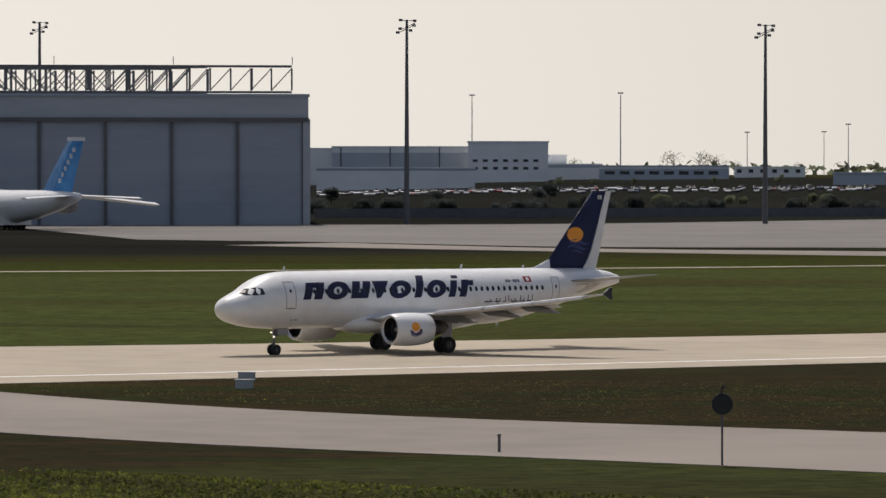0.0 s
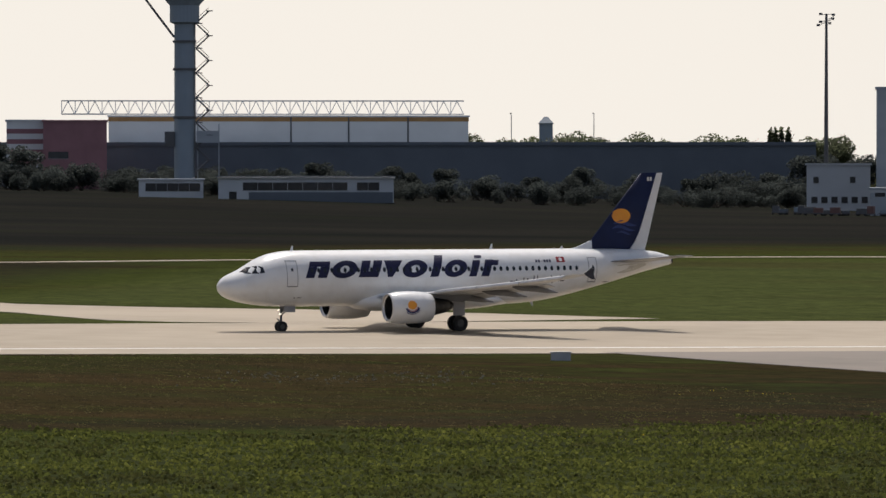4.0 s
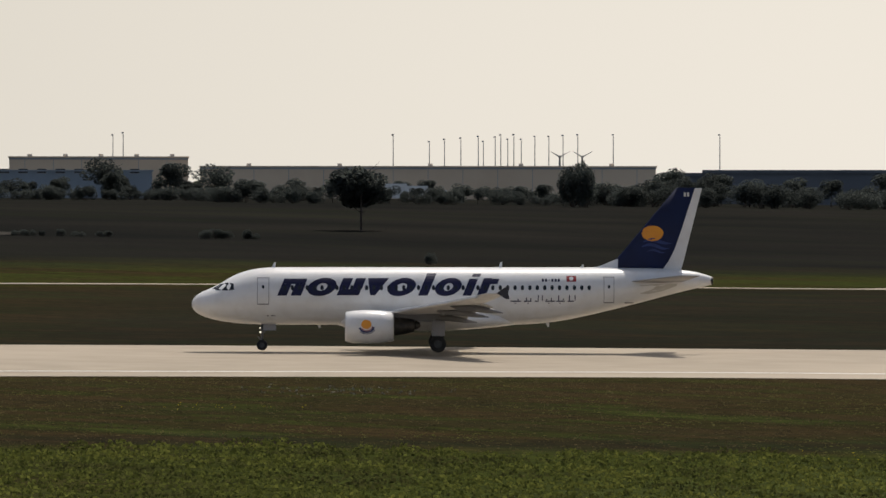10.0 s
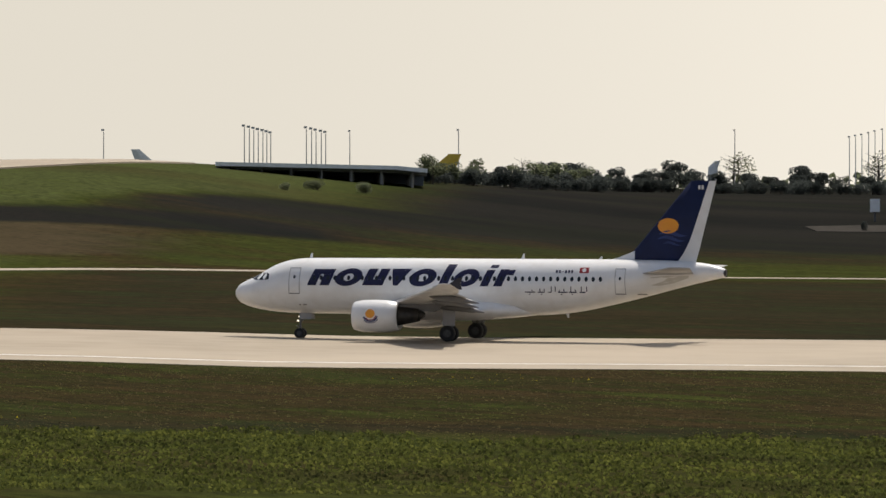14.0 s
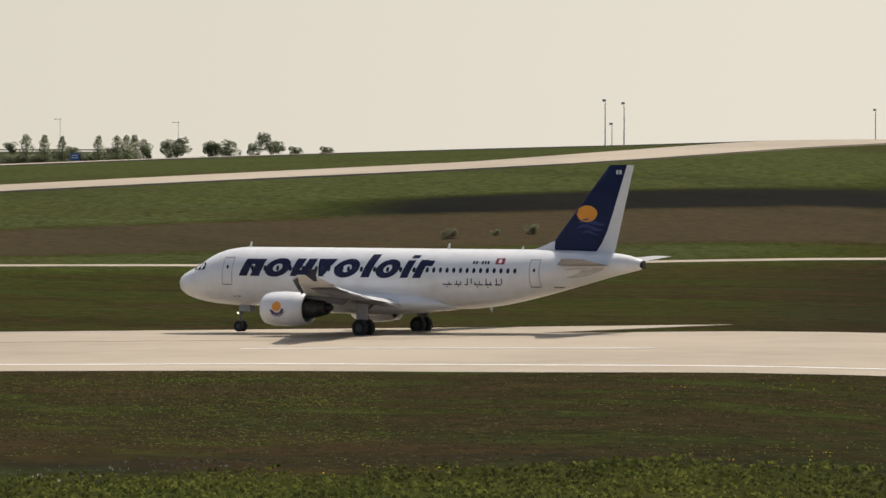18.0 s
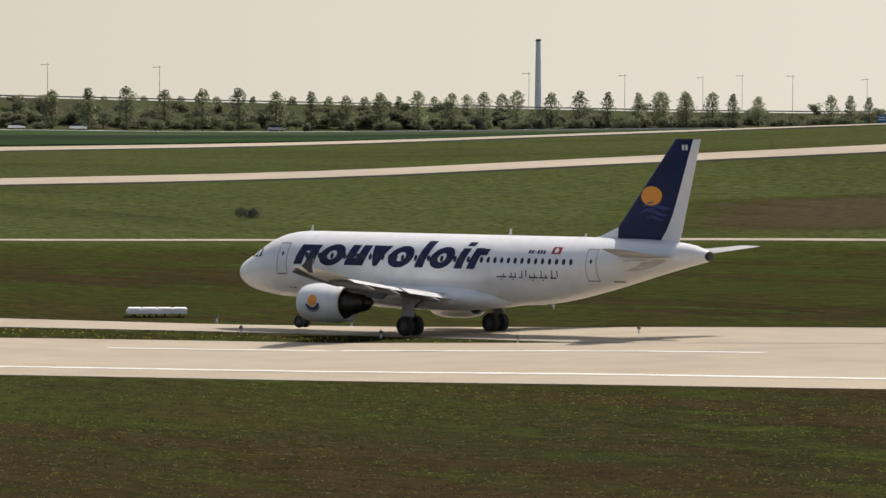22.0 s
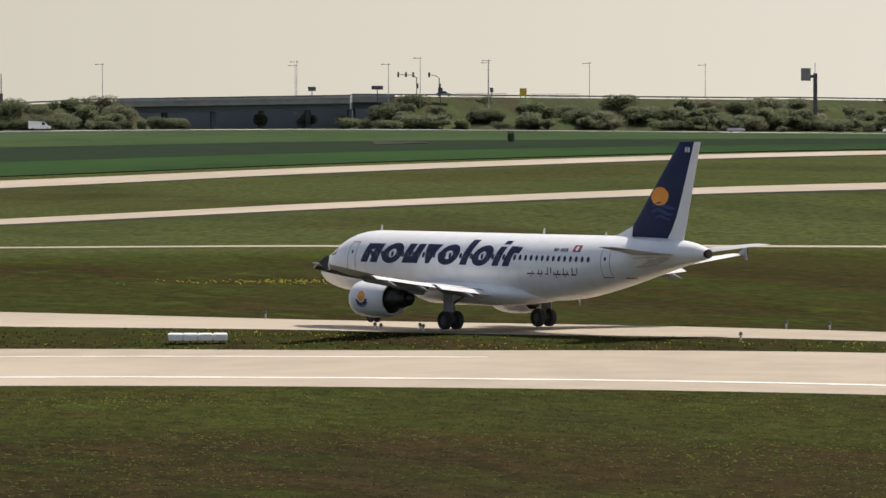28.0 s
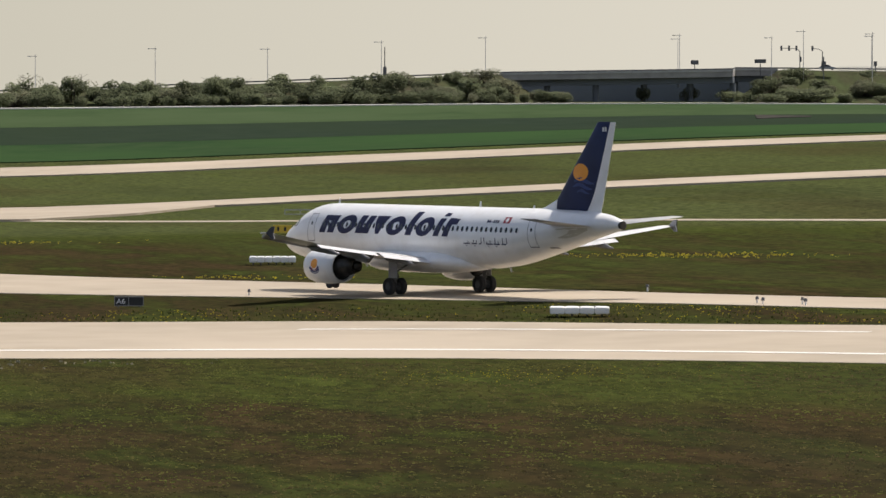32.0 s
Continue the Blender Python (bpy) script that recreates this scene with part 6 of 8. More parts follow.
def parked_van(x, y, turn, w, h, lab):
    top = holder("parked_truck", pose(x, y, height(x, y), 0, 0, turn), lab, "truck", "parked trucks")
    part("cargo_box", boxes((-w / 2, w / 2 - 2.2, -1.2, 1.2, 0.9, h)), BRIGHT, top)
    part("cab", boxes((w / 2 - 2.1, w / 2, -1.1, 1.1, 0.6, h * 0.75)), BRIGHT, top)
    for px in (-w / 2 + 1, w / 2 - 1.2):
        for sy in (-1, 1):
            k = part("wheel", wheel_mesh(0.5, 0.3, 10), BLACK, top)
            k.location = (px, sy, 0.5)


for x, y, w, h in ((-580.7, 1350.4, 3.6, 5.0), (-560.8, 1358.8, 3.8, 5.0), (-599.7, 1342.1, 2.6, 5.0), (-568.8, 1355.5, 2.6, 5.0), (-770.8, 1192.6, 9, 5.2), (-765.9, 1195.7, 10, 4.6), (-759.6, 1199.7, 6, 3.4)):
    parked_van(x, y, facing(x, y), w, h, "white truck glimpsed between dark trees")

# lighting poles on the skyline, bearing by bearing
for x, y, z in (
    (-1087.7, 1678.4, 37.38), (-1075.0, 1686.5, 34.56), (-1069.7, 1689.9, 35.50), (-1063.9, 1693.5, 35.97), (-1057.8, 1697.4, 36.67), (-1082.4, 1741.0, 35.12), (-1051.8, 1701.1, 36.43), (-1049.8, 1702.3, 37.37), (-1073.5, 1746.4, 36.08), (-1045.2, 1705.2, 37.37), (-1068.6, 1749.4, 36.07), (-1037.7, 1709.7, 36.66), (-1032.7, 1712.7, 36.66), (-1027.7, 1715.8, 37.12), (-1022.4, 1718.9, 37.36), (-1009.7, 1726.4, 37.35), (-971.2, 1748.3, 37.31),
    (-886.3, 1792.9, 34.37), (-879.4, 1796.3, 34.36), (-876.2, 1797.9, 37.17), (-872.8, 1799.5, 34.82), (-865.4, 1803.1, 35.27), (-864.0, 1803.8, 34.33), (-858.0, 1806.6, 35.73), (-854.7, 1808.2, 34.78), (-850.6, 1810.1, 35.71), (-844.9, 1812.8, 35.23), (-842.8, 1813.8, 36.64), (-834.7, 1817.5, 37.09), (-823.9, 1822.4, 36.60),
    (-821.1, 1823.7, 35.51), (-809.5, 1828.9, 37.64), (-753.9, 1852.5, 37.67), (-687.0, 1878.3, 33.44), (-674.5, 1882.8, 33.44), (-661.2, 1887.5, 33.90), (-655.0, 1889.7, 37.19), (-653.0, 1890.4, 36.25), (-647.5, 1892.3, 34.37), (-633.1, 1897.1, 34.36), (-617.3, 1902.3, 30.11),
    (-481.8, 2249.0, 38.19), (-443.1, 2256.9, 38.18),
    (-1087.7, 1678.4, 37.21), (-1180.1, 1614.7, 38.10), (-1213.1, 1652.5, 37.79), (-1293.4, 1525.5, 37.45),
    (-1194.0, 1478.0, 33.57), (-1192.1, 1479.5, 34.02), (-1190.2, 1481.1, 34.47), (-1188.1, 1482.7, 35.15), (-1186.2, 1484.3, 35.82), (-1183.9, 1486.1, 36.49), (-1175.2, 1493.0, 34.50), (-1172.9, 1494.8, 34.95), (-1170.6, 1496.6, 35.40), (-1168.1, 1498.5, 36.07), (-1165.5, 1500.5, 36.74),
    (-1172.0, 1231.4, 33.74), (-1199.6, 1204.6, 33.33), (-1037.3, 940.2, 29.83),
    (-937.3, 900.8, 29.81), (-936.4, 901.8, 29.51), (-935.5, 902.6, 29.20), (-934.7, 903.5, 28.90), (-933.8, 904.4, 28.60), (-933.1, 905.2, 28.29), (-932.3, 905.9, 27.99),
    (-925.6, 912.8, 29.37), (-924.6, 913.8, 29.06), (-923.8, 914.7, 28.76), (-922.8, 915.7, 28.45), (-921.9, 916.5, 28.15),
    (-1009.2, 819.5, 31.05), (-1006.1, 823.3, 30.29), (-1046.7, 852.6, 25.45),
):
    light_pole(x, y, z - 0.8 - height(x, y))


# wind turbines, faint on the skyline
def turbine(x, y, h):
    top = holder("wind_turbine", pose(x, y, height(x, y), 0, 0, facing(x, y)), "distant pale wind turbine", "wind turbine", "wind turbines")
    bm = bmesh.new()
    rod(bm, (0, 0, -0.5), (0, 0, h), 1.2, 0.6, 8)
    part("tower", bm, PALE, top)
    part("nacelle", boxes((-0.8, 0.8, -1.5, 2.5, h - 0.6, h + 0.9)), PALE, top)
    for k in range(3):
        a = 0.5 + k * 2.094
        bm = bmesh.new()
        rod(bm, (0, -1.7, h), (h * 0.33 * math.cos(a), -1.7, h + h * 0.33 * math.sin(a)), 0.5, 0.1, 5)
        part("blade", bm, PALE, top)


turbine(-1646.2, 2744.1, 24)
turbine(-1633.3, 2751.8, 24)

# tan warehouses and the blue-grey hall
def warehouse(x, y, w, h, lab, seams):
    t = facade_hall("warehouse", x, y, w, h, 60, CLADTAN, lab, seams=(), band=(0.6, CLADLIGHT))
    for s in seams:
        part("panel_joint", boxes((s - 0.08, s + 0.08, -0.05, 0.0, 0, h)), CLADLIGHT, t)
    for i in range(5):
        part("roof_vent", boxes((-w * 0.4 + i * w * 0.2, -w * 0.4 + i * w * 0.2 + 1.6, 8, 9.6, h + 1.0, h + 1.9)), GALV, t)
    return t


warehouse(-890.0, 1395.4, 157.0, 22.0 - height(-890.0, 1395.4) - 0.5, "very long tan warehouse on the skyline", [-72 + 12 * i for i in range(13)])
warehouse(-1010.0, 1367.4, 63.00, 25.59 - height(-1010.0, 1367.4) - 0.5, "tan warehouse with a flat parapet", [-26 + 10 * i for i in range(6)])
facade_hall("blue_hall", -936.4, 1247.7, 58.36, 20.06 - height(-936.4, 1247.7) - 0.5, 40, CLADBLUE, "low blue-grey hall before a tan warehouse", seams=(), windows=[(-26 + 6 * i, -23 + 6 * i, 8, 9.4) for i in range(9)])
belt(DARK_TREES, [(-718.0, 1248.3), (-784.1, 1207.8), (-828.8, 1165.4), (-864.1, 1101.5), (-887.8, 1043.4), (-889.2, 989.1), (-887.1, 950.3)], 5, 4.5, 7.5, 15)
belt(DARK_BUSHES, [(-693.0, 1204.9), (-756.9, 1165.8), (-805.6, 1132.8), (-845.6, 1077.9), (-868.4, 1020.6), (-869.1, 966.8), (-880.3, 943.0)], 5.5, 3.5, 5.0, 16)
for x, y, h in ((-847.8, 1151.5, 14), (-816.2, 1162.0, 12), (-825.7, 1155.3, 12.5), (-877.7, 1064.9, 9.5), (-905.6, 1041.3, 9.5), (-906.7, 1000.2, 9), (-912.5, 994.9, 9), (-828.8, 1128.3, 9.5)):
    plant(DARK_TREES, x, y, h, x)
for x, y, h in ((-885.9, 1109.8, 14), (-904.7, 1068.4, 13), (-905.6, 1067.7, 12), (-917.8, 990.0, 10), (-885.6, 1110.0, 11)):
    plant(BARE_TREES, x, y, h, x)


# lattice mast with its instrument box
def build_mast():
    x, y = -598.7, 758.1
    top = holder("wind_mast", pose(x, y, height(x, y), 0, 0, facing(x, y)), "tall slim mast with a cross bar, red and white foot", "mast")
    h = 25.91
    part("mast_pole", boxes((-0.22, 0.22, -0.22, 0.22, 5, h)), STEEL, top)
    for i in range(5):
        part("foot_section", boxes((-0.24, 0.24, -0.24, 0.24, i, i + 1.0)), BRIGHT if i % 2 else CLADRED, top)
    part("cross_bar", boxes((-2.4, 2.4, -0.1, 0.1, h - 0.15, h + 0.15)), STEEL, top)
    for px in (-2.3, 2.2):
        part("sensor", boxes((px, px + 0.15, -0.1, 0.1, h + 0.15, h + 0.7)), STEEL, top)
    part("instrument_box", boxes((-0.1, 0.5, -0.4, 0.0, 2.3, 4.4)), BRIGHT, top)


build_mast()
x, y = -553.1, 692.1
top = holder("equipment_cabinet", pose(x, y, height(x, y), 0, 0, facing(x, y)), "white cabinet on a post beside a dark hut", "cabinet")
part("cabinet", boxes((-0.9, 0.9, -0.5, 0.5, 1.8, 4.2)), BRIGHT, top)
part("post", boxes((-0.15, 0.15, -0.15, 0.15, -0.2, 1.8)), STEEL, top)
plant(DARK_BUSHES, -515.8, 642.6, 2.0, 31, wide=0.45)
# two low dark heaps in the field, built up from small bush copies
belt(DARK_BUSHES, [(-505.6, 660.9), (-493.6, 669.7)], 2.2, 0.8, 1.5, 33, 1.5)
belt(DARK_BUSHES, [(-474.9, 673.4), (-467.5, 678.6)], 2.2, 1.2, 2.1, 34, 1.5)
s0, s1 = [(-535.1, 650.1), (-535.2, 675.7), (-516.0, 675.5)], [(-514.5, 628.2), (-507.9, 641.2), (-507.5, 664.4)]
GRAVEL = material("dark_gravel", (0.055, 0.051, 0.046), 1.0, second=(0.038, 0.036, 0.032), scale=0.4, spec=0.0)
ribbon("gravel_patch", curve_through(s0, 8), curve_through(s1, 8), GRAVEL, 0.1, "pale gravel patch in the meadow", "gravel")

# taxiway bridge over the road at the foot of the hill
def build_bridge():
    a, b = (-649.8, 665.3), (-674.4, 640.4)
    top = holder("taxiway_bridge", pose(0, 0, 0), "long low concrete taxiway bridge with round piers", "bridge")
    za, zb = 16.56, 17.30
    d = Vector((b[0] - a[0], b[1] - a[1], 0))
    n = d.cross(Vector((0, 0, 1))).normalized()
    if n.y < 0:
        n = -n
    A, B = Vector((*a, za)), Vector((*b, zb))
    ext = d.normalized()
    A2 = A - ext * 6 + Vector((0, 0, -0.6))
    for nm, z0, z1, o0, o1 in (("deck", -0.6, 0.0, 0.0, 34.0), ("edge_beam", -0.55, 0.22, -0.5, -0.02), ("under_beam", -1.15, -0.62, 4, 30)):
        bm = bmesh.new()
        loft(bm, [[p + n * o0 + Vector((0, 0, z0)), p + n * o1 + Vector((0, 0, z0)), p + n * o1 + Vector((0, 0, z1)), p + n * o0 + Vector((0, 0, z1))] for p in (A2, A, B)])
        bmesh.ops.recalc_face_normals(bm, faces=bm.faces[:])
        part(nm, bm, CONCRETE_GREY if nm != "edge_beam" else BRIGHT, top)
    for i in range(7):
        for o in (3, 16, 29):
            p = A2 + (B - A2) * ((i + 0.5) / 7) + n * o
            bm = bmesh.new()
            rod(bm, (p.x, p.y, 3), (p.x, p.y, p.z - 1.15 if o > 3 else p.z - 0.6), 0.7 if o > 3 else 0.3, n=10)
            part("pier", bm, CONCRETE_GREY, top)
    bm = bmesh.new()
    loft(bm, [[p + n * 33 + Vector((0, 0, -12)), p + n * 35 + Vector((0, 0, -12)), p + n * 35 + Vector((0, 0, -0.2)), p + n * 33 + Vector((0, 0, -0.2))] for p in (A2, B)])
    part("rear_wall", bm, CLADDARK, top)


build_bridge()
belt(GREEN_BUSHES, [(-580.9, 567.4), (-586.4, 578.9), (-598.2, 603.8)], 14, 1.6, 2.6, 22, 3)
belt(GREEN_TREES, [(-695.4, 718.6), (-719.4, 764.8), (-770.1, 854.1)], 16, 4.5, 7.5, 23, 4)
belt(DARK_BUSHES, [(-702.1, 726.0), (-702.9, 752.9), (-735.4, 818.0)], 9, 3, 5, 24, 4)


# ---- the road, its bank, trees and signs ----
P2 = (-107.1, 69.6)


ASPHALT = material("asphalt", (0.16, 0.155, 0.15), 0.8, second=(0.12, 0.12, 0.12), scale=0.5, bump=0.2)
BANK = grass_material("bank_grass", (0.05, 0.058, 0.03), (0.06, 0.052, 0.035), (0.03, 0.035, 0.02), (0.055, 0.07, 0.03))
ROADWHITE = material("pale_road", (0.5, 0.48, 0.45), 0.7, second=(0.44, 0.42, 0.4), scale=0.4)

# lower road along the crop
lo = [(-1100.0, 669.3), (-1123.5, 563.4), (-1164.5, 467.9), (-1173.3, 473.0), (-1204.1, 414.7), (-1223.6, 353.4), (-1230.9, 322.7), (-1249.5, 218.3)]
lc = curve_through(lo, 14)
ribbon("lower_road", shifted(lc, -4), shifted(lc, 4), ROADWHITE, 0.35, "pale road running along the crop field", "road", cols=2, thick=0.6)

# high bank with the upper road, from the row of trees to the far bridge
CREST = [(-1331.1, 882.4), (-1353.5, 810.5), (-1366.3, 681.4), (-1346.1, 552.9), (-1313.6, 526.1), (-1317.5, 419.5), (-1307.6, 417.8), (-1315.7, 346.7), (-1307.0, 339.8), (-1316.9, 227.1), (-1324.0, 156.8)]
CREST_Z = [18.60, 18.78, 20.58, 22.03, 21.67, 22.41, 22.06, 20.88, 20.42, 16.13, 14.13]
cc = curve_through(CREST, 12)
acc, s_at = 0.0, [0.0]
for a, b in zip(CREST, CREST[1:]):
    acc += math.dist(a, b)
    s_at.append(acc)
ck = list(zip(s_at, CREST_Z))
lens = [0.0]
for a, b in zip(cc, cc[1:]):
    lens.append(lens[-1] + math.dist(a, b))
cz = [spline(ck, acc * l / lens[-1]) for l in lens]
BRIDGE0, BRIDGE1 = [(-1304.9, 427.1), (-1316.2, 366.3)]


def in_gap(p):
    d = Vector((BRIDGE1[0] - BRIDGE0[0], BRIDGE1[1] - BRIDGE0[1]))
    u = (Vector((p[0] - BRIDGE0[0], p[1] - BRIDGE0[1]))).dot(d) / d.length_squared
    return 0.0 < u < 1.0


def bank(seg, name):
    bm = bmesh.new()
    rows = []
    road = seg
    ends = []
    for (p, zp), (q, zq) in ((seg[0], seg[1]), (seg[-1], seg[-2])):
        k = 12 / max(math.dist(p, q), 0.1)
        x, y = p[0] + (p[0] - q[0]) * k, p[1] + (p[1] - q[1]) * k
        ends.append(((x, y), height(x, y) + 0.3))
    seg = [ends[0]] + list(seg) + [ends[1]]
    for (x, y), z in seg:
        u = Vector((x - P2[0], y - P2[1], 0)).normalized()
        g = height(x - u.x * 40, y - u.y * 40)
        rows.append([bm.verts.new((x + u.x * o, y + u.y * o, zz)) for o, zz in ((-40, g - 0.4), (-22, g + (z - g) * 0.38), (-8, z - 0.4), (-5, z), (12, z), (40, height(x, y) - 2))])
    for a, b in zip(rows, rows[1:]):
        for k in range(5):
            bm.faces.new((a[k], a[k + 1], b[k + 1], b[k]))
    for r in (rows[0], rows[-1]):
        bm.faces.new(r)
    bmesh.ops.recalc_face_normals(bm, faces=bm.faces[:])
    tagged(part(name, bm, BANK), "grassy road bank overgrown with scrub", "bank", kind="structure")
    for nm, o0, o1, lift, mat, lab in (("upper_road", -4.5, 10, 0.12, ASPHALT, "grey road along the top of the bank"),):
        bm = bmesh.new()
        rows = []
        for (x, y), z in road:
            u = Vector((x - P2[0], y - P2[1], 0)).normalized()
            rows.append([bm.verts.new((x + u.x * o, y + u.y * o, z + l)) for o, l in ((o0, -0.2), (o0, lift), (o1, lift))])
        for a, b in zip(rows, rows[1:]):
            for k in range(2):
                bm.faces.new((a[k], a[k + 1], b[k + 1], b[k]))
        tagged(part(nm, bm, mat), lab, "road", kind="structure")


segs, cur = [], []
for p, z in zip(cc, cz):
    if in_gap(p):
        if len(cur) > 1:
            segs.append(cur)
        cur = []
    else:
        cur.append((p, z))
segs.append(cur)
for i, s in enumerate(segs):
    bank(s, "road_bank_%d" % (i + 1))

# guard rail with posts along the crest
rail = holder("guard_rail", pose(0, 0, 0), "long grey guard rail along the upper road", "guard rail")
pz = [((x, y), z) for (x, y), z in zip(cc, cz)]
for (a, za), (b, zb) in zip(pz, pz[1:]):
    u = Vector((a[0] - P2[0], a[1] - P2[1], 0)).normalized()
    bm = bmesh.new()
    pa, pb = Vector((a[0], a[1], za)) - u * 4.8, Vector((b[0], b[1], zb)) - u * 4.8
    loft(bm, [[p + Vector((0, 0, z)) + u * o for o, z in ((0, 0.5), (0.12, 0.5), (0.12, 0.85), (0, 0.85))] for p in (pa, pb)])
    part("rail", bm, STEEL, rail)
    bm = bmesh.new()
    rod(bm, pa + Vector((0, 0, -0.3)), pa + Vector((0, 0, 0.8)), 0.08, n=5)
    part("post", bm, STEEL, rail)

# bridge over the gap
br = holder("road_bridge", pose(0, 0, 0), "concrete road bridge on piers, underpass shade put into its dark parts", "bridge")
gap = [q for q in pz if in_gap(q[0])]
first_i = [i for i, q in enumerate(pz) if in_gap(q[0])]
gap = pz[first_i[0] - 1:first_i[-1] + 2]
# girder and piers are coloured dark for the shade under the deck
for nm, z0, z1, o0, o1, mat in (("deck", -1.4, 0.0, -5, 12, CONCRETE_GREY), ("parapet", 0.0, 0.5, -5.2, -4.8, PALE), ("girder", -3.0, -1.42, -3, 10, CLADDARK)):
    bm = bmesh.new()
    rings = []
    for (x, y), z in gap:
        u = Vector((x - P2[0], y - P2[1], 0)).normalized()
        rings.append([Vector((x, y, z)) + u * o + Vector((0, 0, zz)) for o, zz in ((o0, z0), (o1, z0), (o1, z1), (o0, z1))])
    loft(bm, rings)
    bmesh.ops.recalc_face_normals(bm, faces=bm.faces[:])
    part(nm, bm, mat, br)
for i in range(1, len(gap) - 1):
    (x, y), z = gap[i]
    u = Vector((x - P2[0], y - P2[1], 0)).normalized()
    for o in (0, 7):
        bm = bmesh.new()
        rod(bm, (x + u.x * o, y + u.y * o, height(x, y) - 2), (x + u.x * o, y + u.y * o, z - 3), 0.8, n=10)
        part("pier", bm, CLADDARK, br)
# dark wall added behind the gap to stand in for the underpass shade
bm = bmesh.new()
rings = []
for (x, y), z in gap:
    u = Vector((x - P2[0], y - P2[1], 0)).normalized()
    rings.append([Vector((x, y, 0)) + u * o + Vector((0, 0, zz)) for o, zz in ((30, height(x, y) - 3), (31, height(x, y) - 3), (31, z - 1.2), (30, z - 1.2))])
loft(bm, rings)
part("abutment_wall", bm, CLADDARK, br)
belt(BROWN_BUSHES, [(gap[0][0][0] + 8, gap[0][0][1]), (gap[len(gap) // 2][0][0], gap[len(gap) // 2][0][1])], 12, 3, 5, 55, 3)

# scrub all over the face of the bank
rb = random.Random(404)
for (x, y), z in pz[::1]:
    if in_gap((x, y)):
        continue
    u = Vector((x - P2[0], y - P2[1], 0)).normalized()
    side = Vector((u.y, -u.x, 0))
    g = height(x - u.x * 40, y - u.y * 40)
    for o, n in ((-38, 2), (-32, 2), (-25, 2), (-17, 1)):
        for _ in range(n):
            oo, ss = o + rb.uniform(-4, 4), rb.uniform(-6, 6)
            zz = g + (z - g) * (0.38 * (oo + 40) / 18 if oo < -22 else 0.38 + 0.62 * (oo + 22) / 14)
            kind = rb.choice((GREEN_BUSHES, GREEN_BUSHES, GREEN_BUSHES, BROWN_BUSHES, GREEN_TREES))
            plant(kind, x + u.x * oo + side.x * ss, y + u.y * oo + side.y * ss, rb.uniform(2.5, 4.9) * (1.25 if kind is GREEN_TREES else 1.0), rb.random(), 0.2, 1.5, zz)

for (x, y), z in (gap[0], gap[1], gap[-1], gap[-2]):
    u = Vector((x - P2[0], y - P2[1], 0)).normalized()
    for k in range(4):
        plant(GREEN_BUSHES, x - u.x * (8 + 5 * k) + rb.uniform(-5, 5), y - u.y * (8 + 5 * k) + rb.uniform(-5, 5), rb.uniform(3.0, 5.2) - 0.3 * k, rb.random(), 0.2, 1.2)

# scrub and trees on the bank and beside the road
belt(GREEN_TREES, [(-1275.4, 320.6), (-1278.6, 278.3), (-1284.3, 243.9), (-1291.8, 182.0)], 4.5, 6.0, 8.5, 44, 6)
belt(GREEN_BUSHES, [(-1261.0, 360.4), (-1260.8, 317.4), (-1266.2, 262.1), (-1275.5, 194.1)], 4.5, 3.0, 4.8, 45, 5)
belt(BROWN_BUSHES, [(-1265.8, 361.7), (-1272.4, 334.3)], 8, 2.5, 4, 46, 4)
belt(BARE_TREES, [(-1357.3, 226.4), (-1354.8, 245.4), (-1353.3, 255.6)], 12, 9, 11, 47, 4)

for x, y, h in ((-1193.2, 530.8, 7.5), (-1189.5, 539.3, 8.0), (-1185.8, 547.9, 8.5), (-1182.0, 556.5, 7.8), (-1182.6, 567.0, 8.2), (-1178.8, 575.2, 8.4), (-1179.2, 586.0, 7.6), (-1179.9, 596.0, 7.6), (-1180.4, 606.1, 6.6), (-1181.1, 616.0, 7.4), (-1181.1, 626.8, 7.8), (-1181.6, 636.7, 7.2), (-1182.0, 646.5, 7.4), (-1182.4, 656.4, 7.8), (-1182.5, 666.5, 7.2), (-1183.3, 675.4, 7.6), (-1183.9, 684.4, 7.2), (-1184.3, 693.7, 7.0), (-1186.0, 700.8, 7.4), (-1186.8, 709.3, 7.4), (-1187.4, 718.1, 7.2),
                (-1171.9, 693.8, 7.2), (-1173.1, 701.7, 6.6), (-1175.4, 717.2, 6.6), (-1176.2, 725.5, 6.0), (-1178.8, 749.7, 6.4), (-1180.3, 756.6, 6.2), (-1181.7, 763.7, 5.8), (-1184.6, 777.6, 6.0), (-1185.8, 784.9, 6.0), (-1187.1, 791.9, 6.2), (-1170.9, 778.4, 6.0), (-1172.5, 785.0, 5.0)):
    plant(ROAD_TREES, x, y, h + 2.4, x)
for x, y, h in ((-1334.5, 581.7, 5.0), (-1371.1, 623.4, 5.0), (-1366.5, 633.8, 5.2), (-1362.1, 643.4, 5.2), (-1357.7, 653.0, 5.2), (-1362.2, 666.8, 5.2), (-1361.8, 679.3, 5.4), (-1361.5, 691.1, 5.4), (-1356.7, 700.7, 5.4), (-1352.3, 709.5, 5.4), (-1356.2, 723.7, 5.4), (-1351.7, 732.2, 6.0), (-1355.6, 746.0, 6.4)):
    plant(ROAD_TREES, x, y, h + 4.2, x * 1.3)
belt(GREEN_BUSHES, [(-1125.7, 684.8), (-1148.6, 624.3), (-1144.8, 599.1)], 8, 2.2, 4.2, 48, 3)
belt(DARK_BUSHES, [(-1152.7, 658.4), (-1156.7, 630.3)], 10, 3, 4.5, 49, 3)
